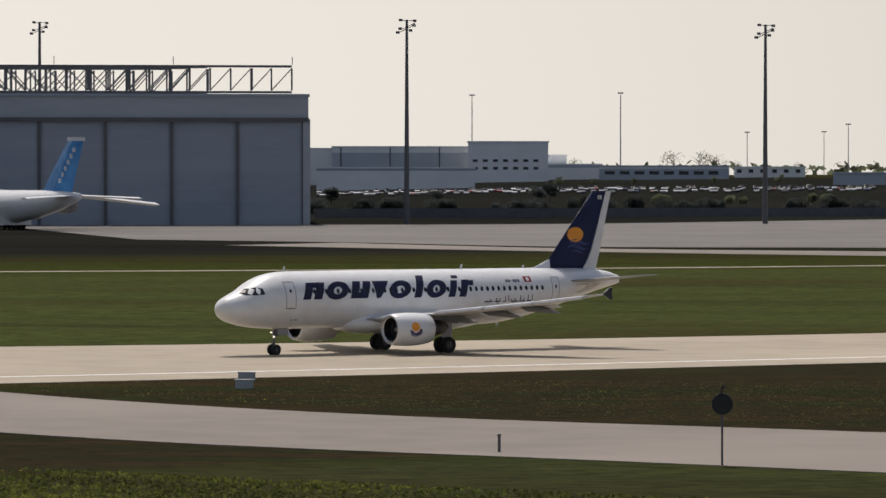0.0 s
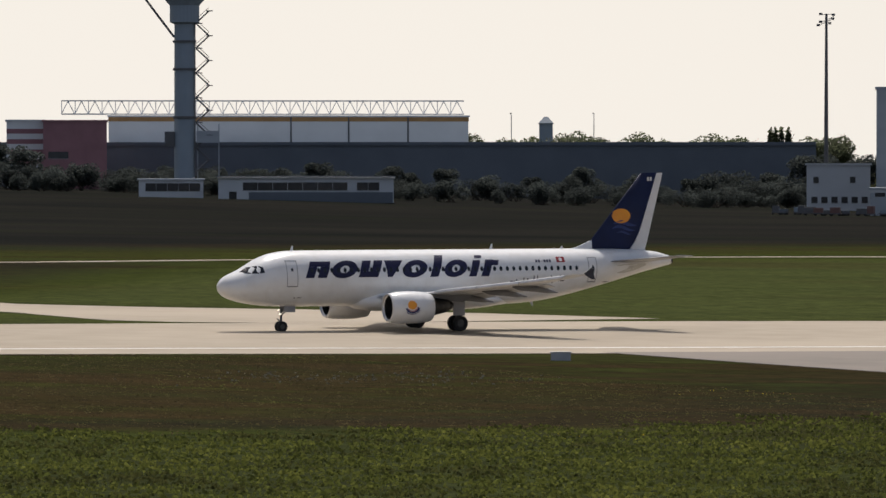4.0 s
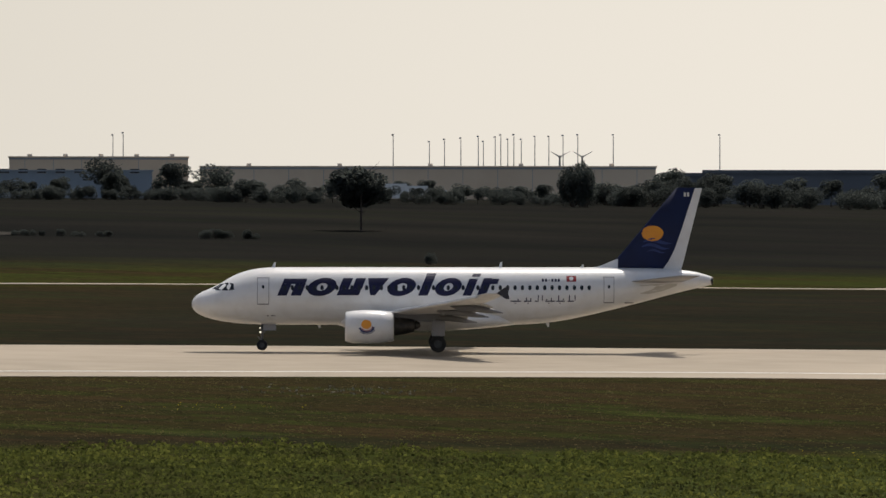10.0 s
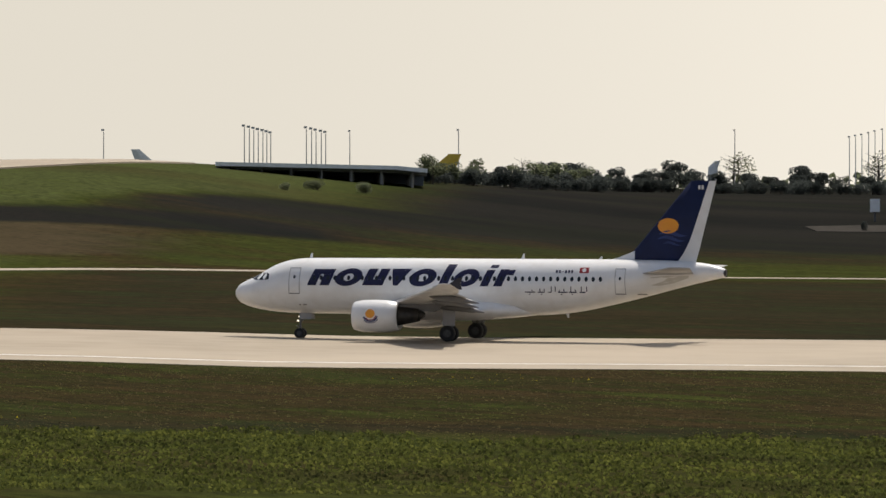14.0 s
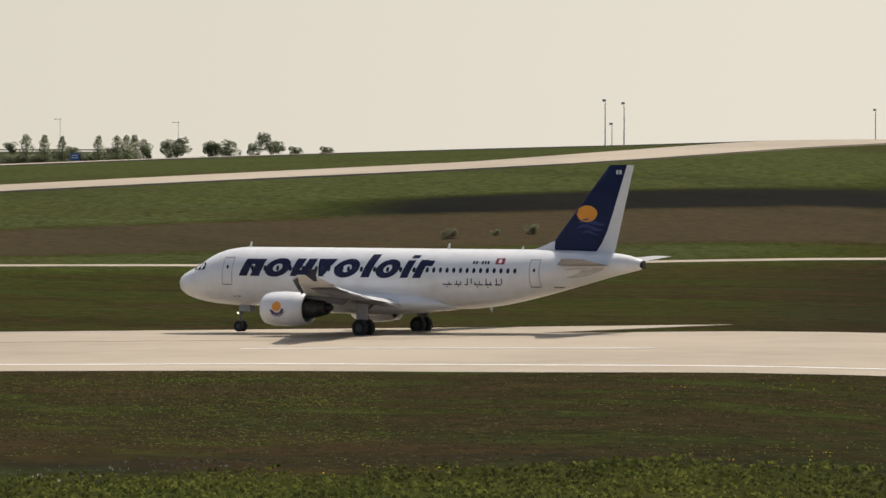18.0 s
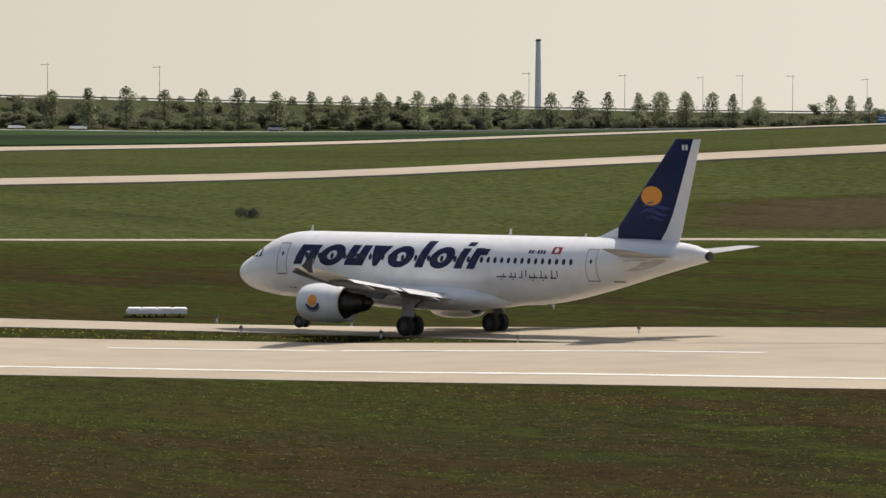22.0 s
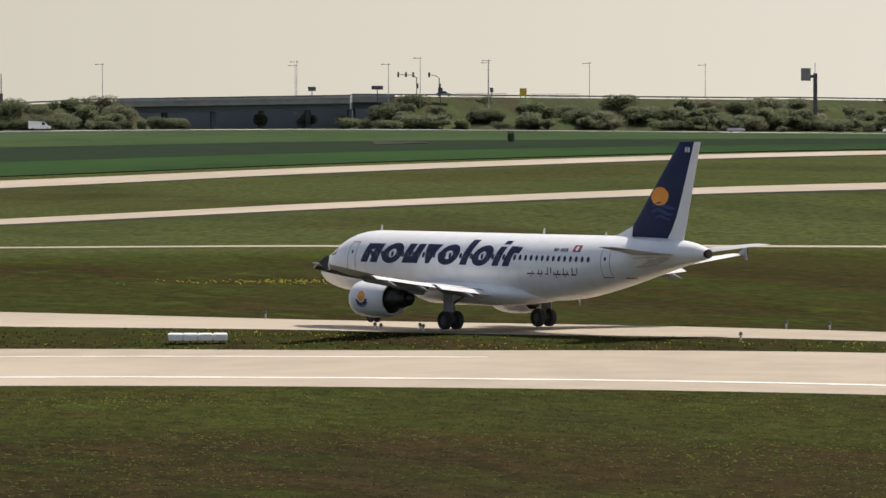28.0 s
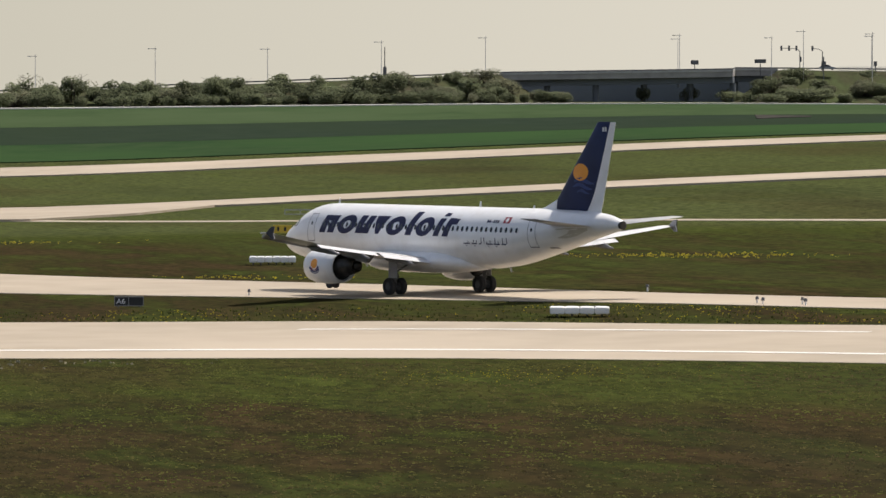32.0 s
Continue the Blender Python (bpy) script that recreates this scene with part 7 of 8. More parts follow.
belt(GREEN_BUSHES, [(-1128.8, 629.3), (-1143.4, 590.7), (-1177.6, 516.3), (-1192.6, 478.5)], 9, 1.8, 4.2, 50, 3)
belt(GREEN_TREES, [(-1134.3, 761.2), (-1126.5, 772.5), (-1127.7, 788.3)], 7, 6.0, 7.6, 51, 4)
for x, y, h in ((-1107.3, 782.6, 9.5), (-1121.7, 761.9, 8.4), (-1122.8, 812.4, 5.0), (-1123.9, 776.3, 6.4), (-1111.6, 793.8, 5.0)):
    plant(GREEN_TREES, x, y, h, x)
belt(GREEN_BUSHES, [(-1124.9, 720.7), (-1132.1, 690.3), (-1129.8, 654.9)], 10, 2.2, 4.0, 52, 3)
plant(DARK_BUSHES, -591.9, 298.2, 1.7, 61, wide=0.75)
plant(DARK_BUSHES, -1090.1, 390.1, 3.0, 62, wide=0.4)
belt(BROWN_BUSHES, [(-504.9, 383.1), (-500.3, 392.3)], 6, 0.8, 1.5, 63, 4)


def street_lamp(x, y, h, lab="tall slim street lamp on the road bank", z=None):
    top = holder("street_lamp", pose(x, y, height(x, y) if z is None else z, 0, 0, facing(x, y, P2)), lab, "street lamp", "street lamps")
    bm = bmesh.new()
    rod(bm, (0, 0, -4), (0, 0, h), 0.11, 0.06, 6)
    part("pole", bm, GALV, top)
    part("arm", boxes((-1.4, 0.5, -0.06, 0.06, h - 0.5, h - 0.38)), GALV, top)
    part("lamp_head", boxes((-1.9, -1.3, -0.15, 0.15, h - 0.55, h - 0.35)), GALV, top)


def crest_z(x, y):
    i = min(range(len(cc)), key=lambda k: math.dist(cc[k], (x, y)))
    return cz[i]


for x, y, h in ((-1308.8, 455.1, 9.6), (-1309.8, 483.6, 9.8), (-1316.4, 518.7, 9.8), (-1319.4, 405.5, 9.2), (-1312.4, 324.8, 10), (-1312.4, 352.2, 10), (-1307.7, 402.7, 10), (-1305.0, 426.7, 9.2), (-1303.6, 434.9, 10.5), (-1317.7, 236.3, 9.4), (-1315.1, 266.6, 10.5), (-1312.2, 295.1, 9.5), (-1297.3, 451.6, 10), (-1345.4, 594.6, 10), (-1346.4, 629.7, 10), (-1351.8, 753.0, 11), (-1372.4, 797.9, 11.5), (-1377.5, 828.8, 11.5), (-1362.1, 833.7, 12), (-1353.9, 846.9, 12), (-1341.7, 866.2, 11), (-1320.8, 897.7, 10)):
    street_lamp(x, y, h, z=crest_z(x, y))


def road_sign(name, x, y, z, posts, panels, lab, cat="road sign"):
    top = holder(name, pose(x, y, z, 0, 0, facing(x, y, P2)), lab, cat)
    for px, h in posts:
        part("post", boxes((px - 0.12, px + 0.12, -0.1, 0.1, -3, h)), STEEL, top)
    for x0, x1, z0, z1, mat in panels:
        part("panel", boxes((x0, x1, -0.25, -0.1, z0, z1)), mat, top)
    return top


def on_crest(name, x, y, posts, panels, lab, cat="road sign"):
    return road_sign(name, x, y, crest_z(x, y), posts, panels, lab, cat)


# camera-like sign on a thick post
x, y = -1315.2, 549.8
top = holder("gantry_sign", pose(x, y, crest_z(x, y), 0, 0, facing(x, y, P2)), "grey box sign on a thick cantilever post", "sign")
part("post", boxes((-0.5, 0.6, -0.5, 0.5, -4, 7.2)), STEEL, top)
part("arm", boxes((-1.2, -0.5, -0.3, 0.3, 6.0, 6.8)), STEEL, top)
part("sign_box", boxes((-3.8, -1.2, -0.5, 0.5, 5.2, 8.6)), CONCRETE_GREY, top)
part("aerial", boxes((-0.1, 0.05, -0.05, 0.05, 7.2, 10)), STEEL, top)
on_crest("direction_sign", -1306.7, 406.5, [(0, 2.2)], [(-1.0, 1.0, 2.0, 3.1, STEEL)], "dark direction sign on a post seen from behind")
on_crest("direction_sign", -1305.8, 423.9, [(0, 2.3)], [(-1.5, 1.5, 2.2, 3.2, STEEL)], "dark arrow-shaped direction sign on a post")
on_crest("round_sign", -1303.0, 440.2, [(0, 2.0)], [(-0.6, 0.6, 1.0, 2.4, STEEL)], "dark road sign beside the signals")
on_crest("speed_sign", -1308.5, 456.0, [(0, 1.5)], [(-0.45, 0.45, 1.4, 2.6, STEEL)], "round dark road sign on a post")
on_crest("yellow_sign", -1309.7, 465.1, [(-0.6, 1.0), (0.6, 1.0)], [(-0.9, 0.9, 0.6, 2.6, YELLOW)], "yellow board sign beside the road")
on_crest("banner_pole", -1308.3, 324.8, [(0, 8.2)], [(-0.45, 0.45, 0.8, 3.2, STEEL)], "dark hanging banner on a lamp pole")
x, y = -1136.8, 739.1
on_ = road_sign("motorway_sign", x, y, height(x, y), [(1.2, 3.6), (-0.8, 3.6)], [(-1.6, 0.9, 1.4, 3.3, SIGNBLUE), (-0.6, 2.0, 0.2, 1.3, SIGNBLUE)], "blue direction sign boards beside the road")
for z in (2.0, 2.6):
    part("lettering_bar", boxes((-1.3, 0.5, -0.3, -0.255, z, z + 0.25)), BRIGHT, on_)
# low railings beside the yellow sign
for x, y, w in ((-1307.4, 452.7, 13), (-1310.9, 474.2, 13)):
    t = holder("bridge_railing", pose(x, y, crest_z(x, y), 0, 0, facing(x, y, P2)), "pale bridge railing at the roadside", "railing", "bridge railings")
    part("top_bar", boxes((-w / 2, w / 2, -0.05, 0.05, 1.05, 1.15)), PALE, t)
    part("low_bar", boxes((-w / 2, w / 2, -0.05, 0.05, 0.3, 0.38)), PALE, t)
    for i in range(12):
        part("baluster", boxes((-w / 2 + i * w / 11 - 0.05, -w / 2 + i * w / 11 + 0.05, -0.05, 0.05, 0, 1.05)), PALE, t)


def traffic_light(x, y, arms, lab):
    top = holder("traffic_light", pose(x, y, crest_z(x, y), 0, 0, facing(x, y, P2)), lab, "traffic light", "traffic lights")
    bm = bmesh.new()
    rod(bm, (0, 0, -0.3), (0, 0, 5.0), 0.13, n=7)
    rod(bm, (0, 0, 5.0), (-1.0, 0, 5.6), 0.1, n=6)
    rod(bm, (-1.0, 0, 5.6), (min(arms), 0, 5.8), 0.09, n=6)
    part("mast_arm", bm, STEEL, top)
    for px in arms:
        part("signal_head", boxes((px - 0.25, px + 0.25, -0.25, 0.15, 5.1, 6.4)), STEEL, top)
    part("signal_head", boxes((-0.1, 0.45, -0.3, 0.1, 2.2, 3.5)), STEEL, top)


traffic_light(-1303.8, 434.0, [-4.8, -2.8, -0.9], "dark traffic signals on a mast arm")
traffic_light(-1303.1, 439.9, [-2.6], "dark traffic signal on a curved arm")
part_x, part_y = -1305.6, 442.0
car = parked_car(part_x, part_y, facing(part_x, part_y, P2), CARMATS[2], "road cars", "grey car on the upper road")
car.location.z = crest_z(part_x, part_y) + 0.15

# chimney far off
x, y = -2208.2, 1229.4
t = holder("chimney", pose(x, y, height(x, y), 0, 0, 0), "tall pale slender chimney on the horizon", "chimney")
bm = bmesh.new()
rod(bm, (0, 0, -1), (0, 0, 45.18), 2.0, 1.25, 14)
part("shaft", bm, BRIGHT, t)
bm = bmesh.new()
rod(bm, (0, 0, 44.61), (0, 0, 45.74), 1.35, 1.35, 14)
part("rim", bm, STEEL, t)

# skyline woods, a low uneven belt all round the horizon
bm = bmesh.new()
rw = random.Random(77)
for i in range(900):
    a = -14 + 110 * i / 900
    x, y = polar(a, 3000 + rw.uniform(-120, 120), (0, 0))
    z, s = height(x, y), rw.uniform(4, 9)
    for _ in range(5):
        c = Vector((x + rw.uniform(-8, 8), y + rw.uniform(-8, 8), z + rw.uniform(0.1, 1) * s))
        q = Euler((rw.uniform(-1, 1), rw.uniform(-1, 1), rw.uniform(0, 6))).to_matrix()
        bm.faces.new([bm.verts.new(c + q @ Vector(p)) for p in ((-2.6, -1.6, 0), (1, -2.4, 1), (2.6, 1, 0), (-0.8, 2.4, -0.8))])
tagged(part("distant_woods", bm, LEAF_GREEN), "low hazy woods along the horizon", "woods", kind="stuff")

# ---- small airfield furniture ----
SIGNBLACK = material("sign_black", (0.015, 0.015, 0.015), 0.5, second=(0.02, 0.02, 0.02), scale=2)
x, y = -417.3, 118.4
sg = holder("taxiway_sign", pose(x, y, height(x, y), 0, 0, facing(x, y, P2)), "low black taxiway sign board with pale characters", "airfield sign")
part("board", boxes((-0.95, 0.95, -0.12, 0.12, 0.1, 0.72)), SIGNBLACK, sg)
for d in ((-0.95, 0.95, -0.135, -0.121, 0.68, 0.72), (-0.95, 0.95, -0.135, -0.121, 0.1, 0.14), (-0.95, -0.91, -0.135, -0.121, 0.14, 0.68), (0.91, 0.95, -0.135, -0.121, 0.14, 0.68), (-0.04, 0.0, -0.135, -0.121, 0.14, 0.68)):
    part("border", boxes(d), CONCRETE_GREY, sg)
for px in (-0.7, 0.7):
    part("leg", boxes((px - 0.05, px + 0.05, -0.05, 0.05, -0.1, 0.1)), STEEL, sg)
cu = bpy.data.curves.new("characters", "FONT")
cu.body, cu.size, cu.extrude = "A6", 0.5, 0.004
cu.materials.append(BRIGHT)
tx = new("characters", cu)
tx.parent = sg
tx.matrix_basis = pose(-0.82, -0.13, 0.25, 90, 0, 0)
x, y = -590.4, 161.6
sg = holder("yellow_taxiway_sign", pose(x, y, height(x, y), 0, 0, facing(x, y, P2)), "yellow taxiway sign board with dark marks", "airfield sign")
part("board", boxes((-1.0, 0.85, -0.12, 0.12, 0.15, 0.95)), YELLOW, sg)
for px in (-0.5, 0.2):
    part("mark", boxes((px - 0.1, px + 0.12, -0.14, -0.121, 0.35, 0.75)), SIGNBLACK, sg)
for px in (-0.7, 0.6):
    part("leg", boxes((px - 0.05, px + 0.05, -0.05, 0.05, -0.1, 0.15)), STEEL, sg)
x, y = -668.6, 178.6
fr = holder("sign_frame", pose(x, y, height(x, y), 0, 0, facing(x, y, P2)), "low open grey sign frame in the grass", "sign frame")
for d in ((-1.9, 1.9, -0.06, 0.06, 0.6, 0.72), (-1.9, 1.9, -0.06, 0.06, 0.1, 0.2), (-1.9, -1.8, -0.06, 0.06, 0.2, 0.6), (1.8, 1.9, -0.06, 0.06, 0.2, 0.6), (-0.05, 0.05, -0.06, 0.06, 0.2, 0.6)):
    part("frame_bar", boxes(d), GALV, fr)


def light_housing(x, y, w, h, n, lab, eye=P2, turn=0.0):
    """A row of white boxes on short legs, the approach slope lights."""
    t = holder("light_unit", pose(x, y, height(x, y), 0, 0, facing(x, y, eye) + turn), lab, "airfield light", "approach light units")
    for i in range(n):
        x0 = -w / 2 + w * i / n
        bm = boxes((x0 + 0.01, x0 + w / n - 0.01, -1.1, 1.1, 0.22, h))
        bmesh.ops.bevel(bm, geom=bm.edges[:], offset=0.05, segments=2, affect="EDGES")
        part("housing", bm, BRIGHT, t)
        part("leg", boxes((x0 + w / n / 2 - 0.06, x0 + w / n / 2 + 0.06, -0.2, 0.2, -0.1, 0.22)), STEEL, t)


light_housing(-384.9, 193.1, 3.95, 0.62, 4, "white light housing row in the grass")
light_housing(-388.1, 141.3, 3.60, 0.62, 4, "white light housing row in the grass")
light_housing(-496.3, 142.8, 3.85, 0.68, 6, "white light housing row in the grass")
light_housing(-385.2, 192.3, 2.39, 0.5, 3, "white light housing row in the grass")


def edge_light(x, y, s=1.0, eye=P2):
    t = holder("edge_light", pose(x, y, height(x, y), 0, 0, facing(x, y, eye)), "small taxiway edge light on a short stem", "airfield light", "edge lights")
    bm = bmesh.new()
    rod(bm, (0, 0, -0.05), (0, 0, 0.28 * s), 0.06 * s, n=8)
    part("stem", bm, BRIGHT, t)
    bm = bmesh.new()
    rod(bm, (0, 0, 0.28 * s), (0, 0, 0.48 * s), 0.13 * s, 0.08 * s, 10)
    part("lens", bm, STEEL, t)


for x, y in ((-399.8, 158.9), (-402.5, 156.7), (-359.1, 187.0), (-376.3, 171.8), (-400.5, 156.5), (-397.8, 158.5), (-425.7, 155.7), (-431.7, 129.0), (-392.1, 180.9), (-389.2, 182.7), (-341.0, 204.5), (-348.2, 191.0), (-335.7, 193.4), (-375.6, 193.1), (-364.6, 197.3)):
    edge_light(x, y)


def marker_post(x, y, h, disc=False):
    t = holder("marker_post" if not disc else "round_marker", pose(x, y, height(x, y), 0, 0, facing(x, y)), "short dark marker post in the grass" if not disc else "dark round marker disc on a thin post", "marker")
    bm = bmesh.new()
    rod(bm, (0, 0, -0.1), (0, 0, h), 0.05 if disc else 0.07, n=8)
    part("post", bm, STEEL, t)
    if disc:
        bm = bmesh.new()
        rod(bm, (0, -0.06, h), (0, 0.06, h), 0.47, 0.47, 24)
        part("disc", bm, SIGNBLACK, t)
        bm = bmesh.new()
        rod(bm, (-0.05, 0, h + 0.45), (0.02, 0, h + 0.85), 0.07, 0.04, 6)
        rod(bm, (0.0, 0, h + 0.72), (0.22, 0, h + 0.8), 0.07, 0.03, 6)
        part("lamp_bracket", bm, SIGNBLACK, t)
    else:
        part("cap", boxes((-0.09, 0.09, -0.09, 0.09, h, h + 0.12)), STEEL, t)


marker_post(11.0, 254.6, 2.75, True)
marker_post(1.2, 265.0, 0.75)
marker_post(-28.3, 282.6, 0.75)
for x, y, w in ((-62.2, 305.7, 1.3), (-13.8, 343.7, 1.1), (-36.6, 414.4, 0.8), (-13.5, 332.7, 1.1), (-137.6, 369.2, 4.6)):
    t = holder("junction_box", pose(x, y, height(x, y), 0, 0, facing(x, y)), "low grey junction box in the grass", "junction box", "junction boxes")
    part("cabinet", boxes((-w / 2, w / 2, -0.3, 0.3, -0.05, 0.5)), GALV, t)
    part("lid", boxes((-w / 2 - 0.05, w / 2 + 0.05, -0.35, 0.35, 0.504, 0.56)), PALE, t)


# cars standing along the lower road
for x, y, k in ((-1123.4, 559.0, 2), (-1148.6, 502.8, 0), (-1162.0, 469.1, 3), (-1142.9, 516.2, 0)):
    car = parked_car(x, y, facing(x, y, P2), CARMATS[k], "roadside cars", "car standing on the road along the crop")
    car.location.z += 0.4
t0, t1 = [(-1110.5, 364.9), (-1103.2, 368.4), (-1097.5, 373.7)], [(-1089.3, 359.2), (-1091.7, 365.0), (-1091.7, 371.9)]
ribbon("field_track", curve_through(t0, 5), curve_through(t1, 5), GRAVEL, 0.32, "short pale track at the crop's edge", "track", cols=1)


# ---- tufts and flowers in the near grass ----
def along(line, x, y):
    """Distances of many plan points to a line, and whether each lies on its left."""
    best, side = np.full(x.shape, 1e12), np.zeros(x.shape)
    for (ax, ay), (bx, by) in zip(line, line[1:]):
        dx, dy = bx - ax, by - ay
        u = np.clip(((x - ax) * dx + (y - ay) * dy) / (dx * dx + dy * dy), 0, 1)
        d = (x - ax - u * dx) ** 2 + (y - ay - u * dy) ** 2
        nearer = d < best
        side = np.where(nearer, dx * (y - ay) - dy * (x - ax), side)
        best = np.where(nearer, d, best)
    return np.sqrt(best), side > 0


FLOOR_AZ = np.arange(-60, 131, 1.0)
FLOOR_Z = np.array([spline(RING_KNOTS[0], a) for a in FLOOR_AZ])


def scatter(name, seed, count, d0, d1, az0, az1, size, mat, label, category, keep, blades=3, flat=0.5, patchy=0.0, rise=1.0):
    """Many small upright clumps or flower heads spread over the near meadow."""
    g = np.random.default_rng(seed)
    n = count * 5
    if patchy:
        k = max(1, int(count * patchy))
        pick = g.integers(0, k, n)
        a = g.uniform(az0, az1, k)[pick] + g.normal(0, 0.7, n)
        d = g.uniform(d0, d1, k)[pick] + g.normal(0, 3.5, n)
    else:
        a, d = g.uniform(az0, az1, n), np.sqrt(g.uniform(d0 * d0, d1 * d1, n))
    x, y = -d * np.sin(np.radians(a)), d * np.cos(np.radians(a))
    ok = np.flatnonzero(keep(x, y))[:count]
    x, y = np.repeat(x[ok], blades), np.repeat(y[ok], blades)
    n = len(x)
    bear = np.degrees(np.arctan2(-(x - MID[0]), y - MID[1]))
    z = np.interp(bear, FLOOR_AZ, FLOOR_Z) if d1 < 450 else np.array([height(p, q) for p, q in zip(x, y)])
    t, s = g.uniform(0, 6.283, n), size * g.uniform(0.5, 1.4, n)
    x, y = x + g.normal(0, size, n), y + g.normal(0, size, n)
    cx, cy = np.cos(t) * s * flat, np.sin(t) * s * flat
    lean = 0.3 + 0.7 * (1 - rise)
    lx, ly = g.normal(0, lean, n) * s, g.normal(0, lean, n) * s
    v = np.stack([np.stack(p, 1) for p in ((x - cx, y - cy, z - 0.02), (x + cx, y + cy, z - 0.02), (x + cx * 0.6 + lx, y + cy * 0.6 + ly, z + s * rise), (x - cx * 0.4 + lx, y - cy * 0.4 + ly, z + s * rise * 0.85))], 1).reshape(-1, 3)
    me = bpy.data.meshes.new(name)
    me.from_pydata(v.tolist(), [], np.arange(4 * n).reshape(-1, 4).tolist())
    me.materials.append(mat)
    return tagged(new(name, me), label, category, kind="stuff")


TAXI = [(-60, 324), (-14, 280), (40, 242), (120, 190)]


def on_meadow(x, y):
    """On the mound's side of the runway's near edge, clear of the side taxiway."""
    n, left = along(NEAR, x, y)
    return left & (n > 1.5) & (along(TAXI, x, y)[0] > 26)


def border(x, y):
    """How far from the runway the mown strip ends, wavering on the way."""
    u = 0.85 * x + 0.53 * y
    return 79 + 2.5 * np.sin(0.11 * u) + 2.0 * np.sin(0.29 * u + 1.3) + 2.0 * np.sin(0.83 * u + 0.4) + 2.0 * np.sin(2.7 * x + 1.9 * y)


def long_grass(x, y):
    return on_meadow(x, y) & (along(NEAR, x, y)[0] > border(x, y))


def short_grass(x, y):
    return on_meadow(x, y) & (along(NEAR, x, y)[0] < border(x, y))


def clump_material(name, dark, mid, bright, scale=0.13, speckle=0.2):
    """Backlit grass whose shade changes from clump to clump and in wider patches."""
    m = leaf_material(name, mid, mid)
    nt = m.node_tree
    geo, info = nt.nodes.new("ShaderNodeNewGeometry"), nt.nodes.new("ShaderNodeTexNoise")
    tc = nt.nodes.new("ShaderNodeTexCoord")
    info.inputs["Scale"].default_value, info.inputs["Detail"].default_value = scale, 6
    nt.links.new(tc.outputs["Object"], info.inputs["Vector"])
    add = nt.nodes.new("ShaderNodeMath")
    add.operation = "MULTIPLY_ADD"
    add.inputs[1].default_value = speckle
    nt.links.new(geo.outputs["Random Per Island"], add.inputs[0])
    nt.links.new(info.outputs["Fac"], add.inputs[2])
    ramp = nt.nodes.new("ShaderNodeValToRGB")
    e = ramp.color_ramp.elements
    mean = 0.5 + speckle / 2
    e[0].position, e[0].color, e[1].position, e[1].color = mean - 0.14, (*dark, 1), mean + 0.16, (*bright, 1)
    e.new(mean).color = (*mid, 1)
    nt.links.new(add.outputs[0], ramp.inputs[0])
    for node in nt.nodes:
        if node.type == "BSDF_TRANSLUCENT":
            nt.links.new(ramp.outputs[0], node.inputs["Color"])
    nt.links.new(ramp.outputs[0], nt.nodes["Principled BSDF"].inputs["Base Color"])
    return m


TUFT = leaf_material("tuft_green", (0.085, 0.1, 0.026), (0.055, 0.07, 0.02))
PALEFLOWER = material("pale_flower", (0.4, 0.36, 0.26), 0.9, second=(0.28, 0.25, 0.17), scale=2.0, spec=0.0)
CLUMP = clump_material("clump_green", (0.068, 0.07, 0.024), (0.092, 0.106, 0.026), (0.13, 0.138, 0.033))
CLUMPDRY = clump_material("clump_dry", (0.076, 0.061, 0.034), (0.092, 0.078, 0.038), (0.105, 0.107, 0.036), 0.1, 0.08)
CLUMPMIX = clump_material("clump_mixed", (0.092, 0.072, 0.037), (0.104, 0.1, 0.034), (0.112, 0.135, 0.032), 0.07, 0.06)
scatter("long_grass", 21, 90000, 180, 262, -8, 66, 0.1, CLUMP, "long green grass clumps on the mound side", "grass", long_grass, 2, 0.9)
scatter("dry_grass", 22, 50000, 215, 345, -8, 56, 0.06, CLUMPDRY, "short dry grass clumps beside the runway", "grass", short_grass, 2, 1.1, rise=0.55)
scatter("verge_grass", 29, 75000, 250, 410, 54, 84, 0.06, CLUMPMIX, "mixed short grass clumps on the runway verge", "grass", on_meadow, 2, 1.1, rise=0.5)
scatter("yellow_flowers", 23, 260, 190, 330, -6, 56, 0.045, FLOWER, "scattered yellow flowers in the meadow", "flowers", on_meadow, 2, 0.8, 0.05)
scatter("pale_flowers", 24, 450, 200, 380, -6, 80, 0.08, PALEFLOWER, "small patches of pale flowers in the meadow", "flowers", on_meadow, 2, 0.9, 0.025)


def verge(x, y):
    return on_meadow(x, y) & (along(NEAR, x, y)[0] < 38)


scatter("verge_flowers", 27, 450, 250, 400, 58, 80, 0.03, FLOWER, "low yellow flowers along the runway verge", "flowers", verge, 2, 0.9, 0.02)


def median(x, y):
    """In the grass strip between the runway's far edge and the exit taxiway."""
    (d, left), (e, near_side) = along(FAR, x, y), along(P_NEAR, x, y)
    return (x > -412) & (x < -336) & ~left & (d > 1.0) & near_side & (e > 1.0)


scatter("median_flowers", 25, 1500, 330, 440, 60, 84, 0.045, FLOWER, "yellow flowers in the strip between runway and taxiway", "flowers", median, 2, 0.9, 0.12)
scatter("median_grass", 26, 2500, 330, 440, 60, 84, 0.1, TUFT, "grass tufts in the strip between runway and taxiway", "grass", median, 2)


def beyond_taxiway(x, y):
    d, left = along(P_FAR, x, y)
    return ~left & (d > 3) & (d < 75)


scatter("field_flowers", 28, 600, 460, 600, 69, 79, 0.07, FLOWER, "yellow flowers in drifts beyond the taxiway", "flowers", beyond_taxiway, 2, 0.9, 0.006)


